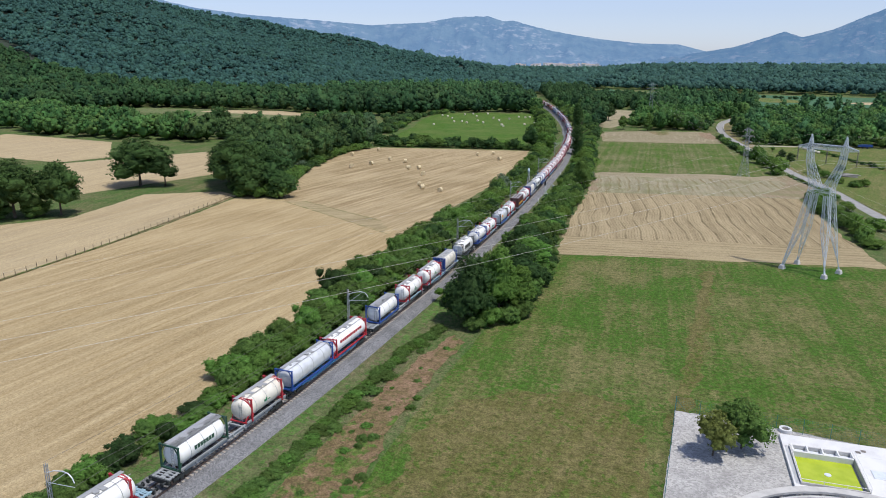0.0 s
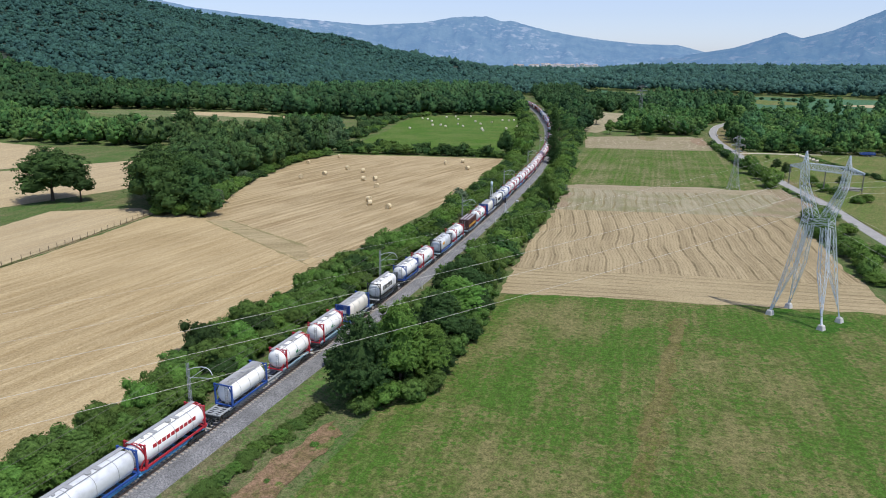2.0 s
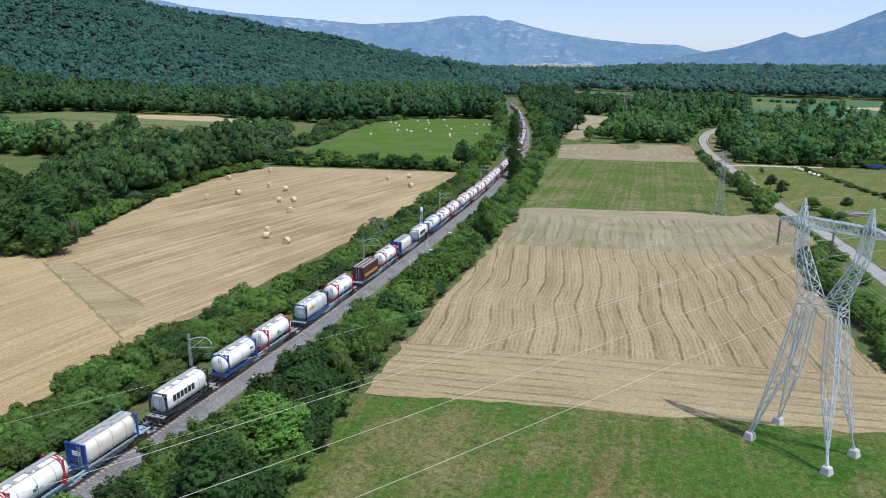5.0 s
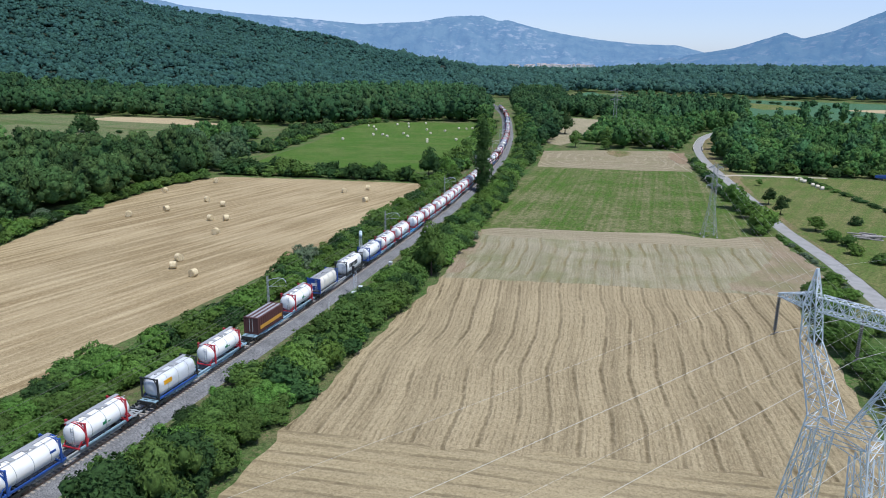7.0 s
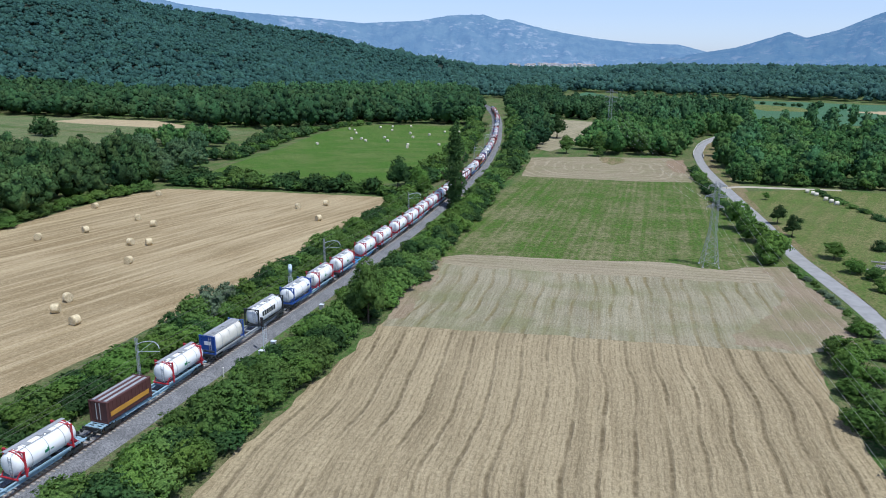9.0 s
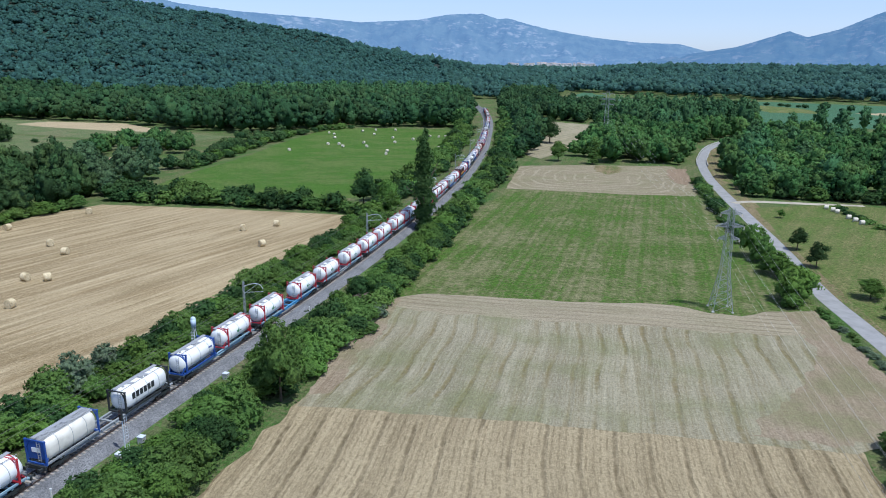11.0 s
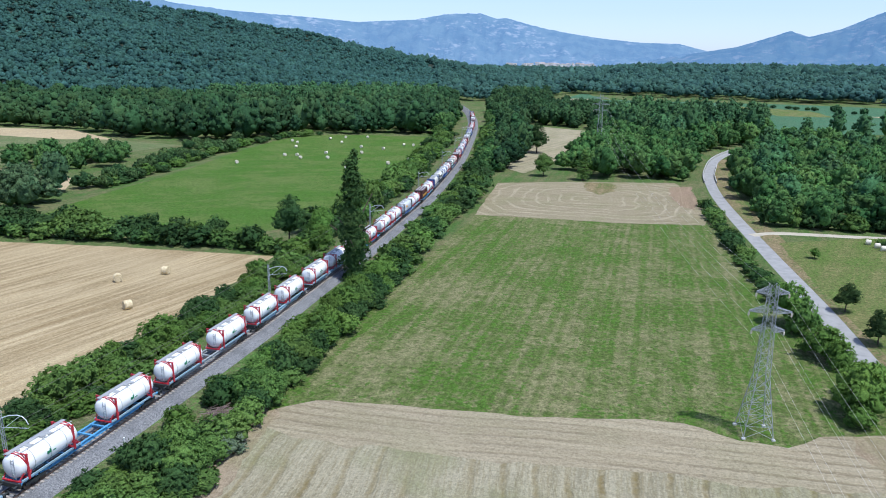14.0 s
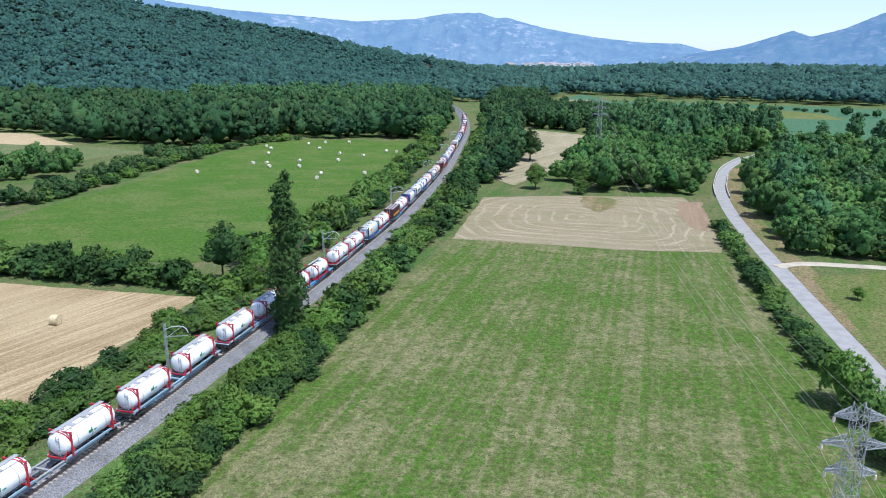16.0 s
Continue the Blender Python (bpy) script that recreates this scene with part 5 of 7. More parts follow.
def wagon(L, mat_, s0):
    """A skeleton container wagon standing on the track, its rear end at arc length s0."""
    x, y, a = on_track(s0 + L / 2)
    root = empty("container_wagon", (x, y, RAIL_Z), a)
    h = L / 2 - 0.65
    bm = bmesh.new()
    for sx in (-0.95, 0.95):
        box(bm, (sx, 0, 0.98), (0.22, 2 * h, 0.09))
        box(bm, (sx, 0, 0.78), (0.06, 2 * h - 5, 0.32))
        box(bm, (sx, 0, 0.62), (0.2, 2 * h - 7, 0.06))
    for k in np.arange(-h + 0.15, h, 1.9):
        box(bm, (0, k, 0.9), (2.3, 0.22, 0.16))
    for e in (-1, 1):
        for k in (0.35, 0.75, 1.15, 1.55):
            box(bm, (0, e * (h - k), 0.97), (2.3, 0.16, 0.08))
        box(bm, (0, e * (h - 1.0), 0.93), (0.5, 1.9, 0.06))
    part("frame", bm, mat_, root)
    for e in (-1, 1):
        bm = bmesh.new()
        box(bm, (0, e * h, 0.85), (2.5, 0.18, 0.42))
        for sx in (-0.88, 0.88):
            drum(bm, (sx, e * (h + 0.3), 0.85), 0.1, 0.5, "Y", 10)
            drum(bm, (sx, e * (h + 0.58), 0.85), 0.23, 0.06, "Y", 14)
        part("buffer_beam", bm, DARK, root)
        bog = empty("bogie", (0, e * (h - 1.9), 0))
        bog.parent = root
        bm = bmesh.new()
        for sx in (-1.0, 1.0):
            box(bm, (sx, 0, 0.52), (0.14, 2.3, 0.3))
            box(bm, (sx, 0, 0.38), (0.2, 0.5, 0.3))
        box(bm, (0, 0, 0.6), (2.0, 0.45, 0.24))
        part("bogie_frame", bm, DARK, bog)
        for k in (-0.9, 0.9):
            bm = bmesh.new()
            for sx in (-0.87, 0.87):
                drum(bm, (sx, k, 0.46), 0.46, 0.13, "X", 18)
            drum(bm, (0, k, 0.46), 0.08, 1.9, "X", 8)
            part("wheelset", bm, M_RAIL, bog)
    return tagged(root, "skeleton flat wagon with steel side beams", "wagon", "wagons of the freight train")


# wagons from the rear: (rear end, front end, colour, [(rear of load, kind)...]), all as distances north
CONSIST = [
    (8.0, 28.6, PALEBLUE, [(9.0, "B"), (19.4, "B")]),
    (29.0, 49.6, PALEBLUE, [(30.4, "B"), (39.9, "B")]),
    (50.0, 70.6, STEELGREY, [(52.2, "green"), (62.4, "C")]),
    (70.9, 92.3, SKYBLUE, [(71.2, "long_silver"), (81.5, "long_white")]),
    (92.7, 115.0, STEELGREY, [(95.8, "grey_top"), (106.4, "B")]),
    (115.4, 135.2, PALEBLUE, [(116.2, "B"), (125.4, "blue_end")]),
    (135.6, 146.8, STEELGREY, [(137.0, "black")]),
    (147.2, 167.0, STEELGREY, [(148.0, "blue"), (157.0, "B")]),
    (167.4, 188.4, PALEBLUE, [(168.8, "silver"), (179.0, "B")]),
    (188.8, 209.4, PALEBLUE, [(190.6, "brown"), (200.8, "B")]),
    (209.8, 231.0, STEELGREY, [(210.6, "blue_end"), (221.8, "black")]),
    (231.4, 250.2, PALEBLUE, [(232.2, "blue"), (241.4, "B")]),
    (250.6, 272.2, SKYBLUE, [(251.4, "B"), (263.4, "B")]),
    (272.6, 293.4, STEELGREY, [(273.4, "B"), (284.6, "B")]),
    (293.8, 314.0, PALEBLUE, [(294.6, "B"), (304.8, "B")]),
]
FURTHER = [("B", "B"), ("B", "A"), ("B", "B"), ("silver", "B"), ("brown", "B"), ("blue_end", "black"), ("blue", "B"), ("green", "C"), ("brown2", "A"), ("grey_top", "B"), ("blue", "B"), ("brown", "white_box"), ("green", "blue"),
           ("grey_top", "brown2"), ("B", "B"), ("C", "brown"), ("brown2", "A"), ("white_box", "brown2"), ("B", "B"), ("B", "blue")]
for i, (a, b) in enumerate(FURTHER):
    y0 = 314.4 + 20.6 * i
    CONSIST.append((y0, y0 + 20.2, (PALEBLUE, SKYBLUE, STEELGREY)[i % 3], [(y0 + 1.2, a), (y0 + 11.2, b)]))
for y0, y1, mat_, loads in CONSIST:
    wagon(s_at(y1) - s_at(y0), mat_, s_at(y0))
    for y2, k in loads:
        x, y, a = on_track(s_at(y2) + LEN.get(k, 7.15) / 2)
        copy_thing(KINDS[k], pose(x, y, RAIL_Z + 1.03, 0, 0, a))


# ---- catenary ----
def catenary_mast(y):
    s = s_at(y)
    x, yy, a = on_track(s, -3.2)
    root = empty("catenary_mast", (x, yy, 0.45), a)
    bm = bmesh.new()
    H = 7.4
    for sx in (-0.16, 0.16):
        for sy in (-0.11, 0.11):
            bar(bm, (sx, sy, -0.6), (sx * 0.7, sy * 0.8, H), 0.05)
    for k in range(16):
        z = k * H / 16
        d = 1 if k % 2 else -1
        for sy in (-0.11, 0.11):
            bar(bm, (-0.16 * d, sy, z), (0.16 * d, sy, z + H / 16), 0.03)
    part("post", bm, M_DULL, root)
    bm = bmesh.new()
    box(bm, (0, 0, -0.2), (0.9, 0.9, 0.7))
    part("footing", bm, M_CONCRETE, root)
    bm = bmesh.new()
    pts = [(0.1, 0, 6.6), (1.0, 0, 7.0), (2.1, 0, 7.25), (2.8, 0, 7.2), (3.2, 0, 6.9), (3.4, 0, 6.45)]
    for p, q in zip(pts, pts[1:]):
        bar(bm, p, q, 0.09, 6)
    bar(bm, (0.1, 0, 5.4), (2.5, 0, 7.2), 0.06, 6)
    bar(bm, (0.1, 0, 5.6), (3.4, 0, 6.05), 0.05, 6)
    part("bracket_arm", bm, M_GALV, root)
    return tagged(root, "grey lattice catenary mast with curved bracket arm", "catenary mast", "catenary masts along the track")


MASTS = [42, 94, 147, 201, 254, 307.5, 361, 414, 466, 517, 568]
for y in MASTS:
    catenary_mast(y)


def wire(name, pts, w, mat_, label, group):
    """A thin wire through points."""
    cu = bpy.data.curves.new(name, "CURVE")
    cu.dimensions, cu.bevel_depth, cu.bevel_resolution = "3D", w / 2, 0
    sp = cu.splines.new("POLY")
    sp.points.add(len(pts) - 1)
    for q, p in zip(sp.points, pts):
        q.co = (*p, 1)
    cu.materials.append(mat_)
    return tagged(new(name, cu), label, "wire", group)


M_WIRE = plain("aluminium_wire", (0.62, 0.60, 0.54), 0.5, 0.3, dirt=0.1)
M_COPPER = plain("contact_wire_copper", (0.18, 0.17, 0.15), 0.6, 0.4)
for side, z, sag in ((0.0, 6.45, 0.0), (0.0, 7.6, 0.7), (-3.5, 7.9, 0.5)):
    pts = []
    for y0, y1 in zip(MASTS, MASTS[1:]):
        for t in np.linspace(0, 1, 8, endpoint=False):
            x, yy, _ = on_track(s_at(y0 + (y1 - y0) * t), side)
            pts.append((x, yy, z - sag * 4 * t * (1 - t)))
    wire("overhead_wire", pts, 0.035, M_COPPER, "thin dark overhead line wire", "overhead line wires")


# ---- pylons ----
def lattice(bm, a0, a1, n, w, legs, braces=None):
    """Braced panels between successive square sections; a0, a1 lists of four corners."""
    a0, a1 = [Vector(p) for p in a0], [Vector(p) for p in a1]
    for i in range(4):
        if braces is None or len(bm.verts) == 0:
            bar(bm, a0[i], a1[i], legs)
        else:
            braces.append((a0[i], a1[i], legs))
    for k in range(n):
        lo = [a0[i].lerp(a1[i], k / n) for i in range(4)]
        hi = [a0[i].lerp(a1[i], (k + 1) / n) for i in range(4)]
        for i in range(4):
            j = (i + 1) % 4
            for p, q in ((lo[i], hi[j]), (lo[j], hi[i]), (lo[i], lo[j]))[:3 if k else 2]:
                if braces is None:
                    bar(bm, p, q, w)
                else:
                    braces.append((p, q, w))


def brace_parts(braces, parent):
    for p, q, w in braces:
        bm = bmesh.new()
        bar(bm, p, q, w)
        part("brace", bm, M_GALV, parent)


def sq(cx, cy, z, rx, ry):
    return [(cx - rx, cy - ry, z), (cx + rx, cy - ry, z), (cx + rx, cy + ry, z), (cx - rx, cy + ry, z)]


def pylon_portal():
    """A cat-head pylon: four splayed legs, a waist, two horns and a cross arm along local x."""
    root = empty("pylon", (35.8, 154.5, 0), -38.5)
    feet = [(-4.35, -3.0), (4.35, -3.0), (4.35, 3.0), (-4.35, 3.0)]
    for fx, fy in feet:
        bm, br = bmesh.new(), []
        box(bm, (fx, fy, 0.35), (1.2, 1.2, 1.1), bevel=0.12)
        for v in bm.verts:
            if v.co.z > 0.5:
                v.co.x, v.co.y = fx + (v.co.x - fx) * 0.72, fy + (v.co.y - fy) * 0.72
        part("footing", bm, M_CONCRETE, root, "pale concrete footing block")
    low = sq(0, 0, 16.0, 2.3, 1.25)
    for i, (fx, fy) in enumerate(feet):
        bm, br = bmesh.new(), []
        f = Vector((fx, fy, 0.7))
        top = Vector(low[i])
        # each leg is a slim braced mast
        inn = Vector((fx * 0.15, fy * 0.25, 16.0))
        o = [(f.x - .12, f.y - .12, f.z), (f.x + .12, f.y - .12, f.z), (f.x + .12, f.y + .12, f.z), (f.x - .12, f.y + .12, f.z)]
        m_ = f.lerp(top, 0.55)
        sx, sy = (1 if fx > 0 else -1), (1 if fy > 0 else -1)
        mid = [(m_.x, m_.y, m_.z), (m_.x - sx * 1.3, m_.y, m_.z), (m_.x - sx * 1.3, m_.y - sy * 1.0, m_.z), (m_.x, m_.y - sy * 1.0, m_.z)]
        lattice(bm, o, mid, 5, 0.038, 0.078, br)
        tp = [(top.x, top.y, 16), (top.x - sx * 1.2, top.y, 16), (top.x - sx * 1.2, top.y - sy * 0.9, 16), (top.x, top.y - sy * 0.9, 16)]
        lattice(bm, mid, tp, 3, 0.038, 0.078, br)
        brace_parts(br, part("leg", bm, M_GALV, root))
    bm, br = bmesh.new(), []
    lattice(bm, sq(0, 0, 15.9, 2.3, 1.25), sq(0, 0, 17.6, 2.1, 1.1), 2, 0.05, 0.09, br)
    brace_parts(br, part("waist", bm, M_GALV, root))
    for e in (-1, 1):
        bm, br = bmesh.new(), []
        lattice(bm, sq(e * 1.25, 0, 17.5, 0.85, 1.0), sq(e * 3.1, 0, 22.6, 0.5, 0.6), 4, 0.042, 0.082, br)
        lattice(bm, sq(e * 3.1, 0, 22.6, 0.5, 0.6), sq(e * 3.35, 0, 25.4, 0.42, 0.5), 3, 0.042, 0.082, br)
        brace_parts(br, part("horn", bm, M_GALV, root))
        bm, br = bmesh.new(), []
        lattice(bm, sq(e * 3.35, 0, 25.3, 0.42, 0.5), sq(e * 3.4, 0, 27.9, 0.05, 0.05), 3, 0.042, 0.075, br)
        brace_parts(br, part("peak", bm, M_GALV, root))
        bm, br = bmesh.new(), []
        a = [(e * 3.75, -0.45, 25.0), (e * 3.75, 0.45, 25.0), (e * 3.75, 0.45, 26.0), (e * 3.75, -0.45, 26.0)]
        b = [(e * 5.9, -0.05, 25.2), (e * 5.9, 0.05, 25.2), (e * 5.9, 0.05, 25.4), (e * 5.9, -0.05, 25.4)]
        lattice(bm, a, b, 4, 0.042, 0.075, br)
        brace_parts(br, part("arm_end", bm, M_GALV, root))
    bm, br = bmesh.new(), []
    a = [(-2.95, -0.45, 25.0), (-2.95, 0.45, 25.0), (-2.95, 0.45, 26.0), (-2.95, -0.45, 26.0)]
    b = [(2.95, -0.45, 25.0), (2.95, 0.45, 25.0), (2.95, 0.45, 26.0), (2.95, -0.45, 26.0)]
    lattice(bm, a, b, 8, 0.042, 0.075, br)
    brace_parts(br, part("cross_beam", bm, M_GALV, root))
    for x in (-5.8, 0.0, 5.8):
        bm, br = bmesh.new(), []
        for k in range(17):
            drum(bm, (x, 0, 25.0 - k * 0.15), 0.13, 0.07, seg=8)
        bar(bm, (x, 0, 25.3), (x, 0, 22.2), 0.05)
        bar(bm, (x, -0.5, 22.3), (x, 0.5, 22.3), 0.07)
        part("insulator", bm, M_RUST, root, "dark insulator string")
    tagged(root, "tall galvanised lattice pylon with two horns on concrete footings", "pylon", "power pylons")
    m = root.matrix_basis
    d = Vector((math.cos(radians(229)), math.sin(radians(229)), 0))
    for x, z, w in ((-5.8, 22.3, 0.032), (0.0, 22.3, 0.032), (5.8, 22.3, 0.032), (-3.4, 27.9, 0.012), (3.4, 27.9, 0.012)):
        p = m @ Vector((x, 0, z))
        for sgn, span, fall in ((1, 300, 6.5), (-1, 300, 6.5)):
            pts = []
            for t in np.linspace(0, 1, 24):
                q = p + d * sgn * span * t
                pts.append((q.x, q.y, q.z - fall * 4 * t * (1 - t)))
            wire("power_line", pts, w, M_WIRE, "pale power line conductor", "power line conductors")


pylon_portal()


def pylon_slim(name, x, y, turn, H, base, arms, label):
    root = empty(name, (x, y, 0), turn)
    bm = bmesh.new()
    b = base / 2
    lattice(bm, sq(0, 0, 0.2, b, b), sq(0, 0, H * 0.4, b * 0.42, b * 0.42), 5, 0.034, 0.07)
    part("leg_section", bm, M_DULL, root)
    bm = bmesh.new()
    lattice(bm, sq(0, 0, H * 0.4, b * 0.42, b * 0.42), sq(0, 0, H, b * 0.24, b * 0.24), 11, 0.026, 0.058)
    part("shaft", bm, M_DULL, root)
    for fx in (-b, b):
        for fy in (-b, b):
            bm = bmesh.new()
            box(bm, (fx, fy, 0.15), (0.4, 0.4, 0.3), bevel=0.05)
            part("footing", bm, M_CONCRETE, root)
    for z, w, sides in arms:
        for e in sides:
            bm = bmesh.new()
            c = b * 0.27
            a = [(e * c, -c, z - 0.1), (e * c, c, z - 0.1), (e * c, c, z + 0.6), (e * c, -c, z + 0.6)]
            q = [(e * w, -.05, z), (e * w, .05, z), (e * w, .05, z + .1), (e * w, -.05, z + .1)]
            lattice(bm, a, q, 3, 0.032, 0.06)
            part("arm", bm, M_DULL, root)
            bm = bmesh.new()
            for k in range(4):
                drum(bm, (e * w, 0, z - 0.15 - k * 0.1), 0.11, 0.05, seg=8)
            bar(bm, (e * w, 0, z), (e * w, 0, z - 0.6), 0.04)
            part("insulator", bm, M_WRAP, root)
    return tagged(root, label, "pylon", "power pylons")


ARMS = [(17.2, 1.75, (-1, 1)), (15.0, 2.3, (-1, 1)), (12.8, 1.75, (-1, 1))]
P2 = pylon_slim("pylon", 38.8, 286.4, 10, 18.2, 3.3, ARMS, "slim grey lattice pylon with three short arms a side")
P3 = pylon_slim("pylon", 5.4, 519, 10, 28.0, 4.6, [(26.5, 3.2, (-1, 1)), (24.0, 3.6, (-1, 1)), (21.5, 3.0, (-1, 1))], "slim grey lattice pylon rising out of the wood")
for i, (z, w, sides) in enumerate(ARMS):
    for e in sides:
        p = P2.matrix_basis @ Vector((e * w, 0, z - 0.6))
        q = P3.matrix_basis @ Vector((e * w, 0, z + 7.0))
        o = Vector((58 + e * w, 100, z - 1.2))
        for a, b in ((p, q), (p, o)):
            wire("power_line", [tuple(a.lerp(b, t) - Vector((0, 0, 5.0 * 4 * t * (1 - t)))) for t in np.linspace(0, 1, 16)], 0.018, M_WIRE, "thin pale power line conductor", "power line conductors")


# ---- plants in place ----
def hedge_line(pts, gap, w, h, seed, tones, spread=1.5, label="dense green trackside bush", group="bushes along the railway"):
    r = np.random.default_rng(seed)
    for i, (x, y) in enumerate(spline(pts, gap)):
        s = r.uniform(0.75, 1.3)
        bush(x + r.uniform(-spread, spread), y + r.uniform(-gap * .35, gap * .35), 1.18 * w * s, h * r.uniform(0.7, 1.45), int(r.integers(1000)), int(r.choice(tones)), 0.0, label, group)


def off(y0, y1, side, n=12):
    """Points beside the track."""
    return [on_track(s_at(y), side)[:2] for y in np.linspace(y0, y1, n)]


T0 = [0, 0, 0, 1, 1, 2]
hedge_line(off(24, 74, -7.6), 2.3, 3.0, 1.9, 1, T0, 0.5)
hedge_line(off(24, 74, -9.8), 2.6, 2.8, 1.7, 47, T0, 0.6)
hedge_line(off(72, 110, -8.0), 2.8, 4.0, 2.6, 44, T0, 0.7)
hedge_line(off(74, 118, -11.2), 3.2, 4.8, 3.5, 2, T0, 0.8)
hedge_line(off(108, 340, -8.2), 2.8, 4.0, 2.7, 3, T0, 0.7)
hedge_line(off(112, 338, -11.4), 3.2, 4.8, 3.7, 4, T0, 0.8)
hedge_line(off(104, 180, -14.6), 3.4, 4.8, 3.9, 5, T0, 0.8)
hedge_line(off(340, 590, -12), 5.0, 6.5, 4.6, 6, [0, 0, 2, 2, 1], 1.8)
hedge_line([(-50, 352), (-52, 380), (-54, 410), (-60, 450), (-66, 490), (-74, 540), (-84, 590)], 6.0, 7.0, 5.6, 7, [0, 2, 0, 1], 2.2)
hedge_line([(-128, 333), (-100, 336.5), (-75, 340), (-58, 342)], 3.2, 5.6, 4.4, 8, [0, 2, 2], 1.2, "dark green field hedge bush", "bushes of the field hedge")
hedge_line([(-128, 341), (-100, 344), (-70, 346.5)], 4.0, 5.8, 4.6, 9, [0, 2], 1.2, "dark green field hedge bush", "bushes of the field hedge")
# right of the track
hedge_line(off(112, 165, 8.6), 3.2, 5.0, 3.6, 11, T0, 1.2)
hedge_line(off(114, 160, 13.0), 3.6, 6.5, 5.8, 12, [0, 2, 2], 1.2)
hedge_line(off(165, 335, 7.4), 2.8, 4.0, 2.6, 13, [0, 0, 1, 1, 2], 1.2)
hedge_line(off(160, 400, 10.8), 3.2, 4.9, 3.7, 14, [0, 0, 1, 2], 1.2)
hedge_line(off(158, 228, 13.4), 3.0, 4.4, 3.3, 48, [0, 0, 2, 1], 0.8)
hedge_line(off(236, 275, 13.4), 3.0, 4.4, 3.0, 49, [0, 2, 1], 0.8)
hedge_line(off(276, 340, 12.6), 3.2, 4.0, 3.2, 50, [0, 2, 1], 0.7)
hedge_line(off(330, 450, 8.6), 4.0, 5.5, 3.8, 15, [0, 2, 0], 1.6)
hedge_line(off(395, 470, 13.0), 4.5, 7.0, 5.4, 16, [0, 2, 2], 1.5)
hedge_line(off(455, 640, 8.4), 5.0, 5.0, 3.2, 51, [0, 2, 0], 1.2)
hedge_line(off(470, 640, 12.6), 5.5, 6.5, 6.0, 52, [0, 2, 2], 1.5)
hedge_line(off(45, 103, 8.3), 5.0, 2.2, 0.9, 17, [0, 1, 0], 0.8)
for i, (x, y, w, h, k, lb) in enumerate([(-24.8, 105.5, 8.6, 11.6, 5, "dense dark green tree crowding the railway bank"), (-20.6, 109.5, 7.0, 12.2, 6, "light green slender tree beside the railway bank"),
                                         (-18.2, 113.5, 6.5, 8.0, 6, ""), (-22.5, 116.5, 8, 8.6, 5, ""), (-19.5, 125, 8.6, 8.8, 5, ""), (-19, 134, 9, 8.2, 6, ""), (-20.4, 143, 8.5, 7.0, 5, "")]):
    tree(x, y, h, w, k, 11 + i, lb or "low-crowned green tree in the trackside thicket", "trees of the trackside thicket")
for i, (x, y, w, h, t) in enumerate([(-23.4, 102.8, 4.0, 2.6, 0), (-21.5, 105.5, 5, 3.6, 1), (-18.6, 107.6, 5, 3.2, 0), (-16.8, 111, 4.6, 3.4, 0), (-17.6, 116, 6, 4.2, 2), (-19.5, 120.5, 6.5, 5.2, 0),
                                     (-17, 122.5, 5.5, 3.8, 0), (-16.8, 128, 6, 4.4, 2), (-17, 132, 6, 4.2, 0), (-17, 138.5, 6.5, 4.6, 2), (-18.5, 146.5, 6.5, 4.6, 0), (-24.5, 121, 6, 5.0, 0), (-24, 129, 6, 5.2, 2), (-24.2, 138, 6, 5.0, 0)]):
    bush(x, y, w, h, 700 + i, t, 0.0, "leafy undergrowth of the trackside thicket", "undergrowth of the trackside thicket")
for i, (x, y, w, h, t) in enumerate([(-20.5, 151, 8, 5.4, 2), (-19.5, 160, 7, 4.6, 0), (-21.0, 197, 8.6, 5.8, 0), (-19.6, 206, 7.5, 5, 0), (-22.5, 188, 7, 4.6, 0), (-20.6, 240, 7.5, 5.8, 0), (-20.0, 250, 6.5, 5.0, 0)]):
    bush(x, y, w, h, i * 3, t, 0.0, "tall green bush crowding the railway bank")


tree(-17.5, 233.5, 11, 6.5, 0, 3, "round-crowned tree on a bare trunk at the field corner")
tree(-52, 346, 11.5, 7.5, 1, 4, "dark green round tree at the hedge's end")
for i, (x, y, h, w) in enumerate([(-47, 352, 8, 6), (-44.5, 345, 8.5, 5), (-41, 340, 7, 5), (-50, 360, 6.5, 6)]):
    tree(x, y, h, w, 3, 20 + i, "light green tree beside the railway")
POPLAR = make_tree("poplar", 24.0, 2.3, 0.5, 17, 9000, 0.2, LEAF_POPLARTREE, 77, "tall")
p_ = copy_thing(POPLAR, pose(-27.4, 326, 0))
tagged(p_, "tall slender dark green poplar beside the track", "tree")
for i, (x, y, h, w, k) in enumerate([(-161, 198.6, 16, 20, 2), (-153, 201, 11, 9, 1), (-160, 147, 15.5, 17, 2), (-151.5, 154, 14.5, 13, 2), (-170, 143, 15, 16, 2), (-182, 137, 14, 14, 1),
                                     (-116, 194, 13, 13, 2), (-124, 199, 18, 16, 2), (-112, 198, 14, 12, 1), (-106, 195, 8, 9, 2), (-131, 208, 16, 15, 1), (-122, 210, 15, 13, 2), (-138, 216, 14, 13, 2)]):
    tree(x, y, h, w, k, 40 + i, "broad dark green oak standing among stubble fields")
for x, y, w, h in ((-156, 150, 9, 5), (-164, 145, 9, 5), (-173, 140, 9, 5), (-118, 193.5, 8, 5), (-110, 195, 7, 4.5), (-126, 203, 9, 6)):
    bush(x, y, w, h, int(-x * y) % 97, 0, 0.0, "dense undergrowth beneath field oaks", "undergrowth beneath the oaks")
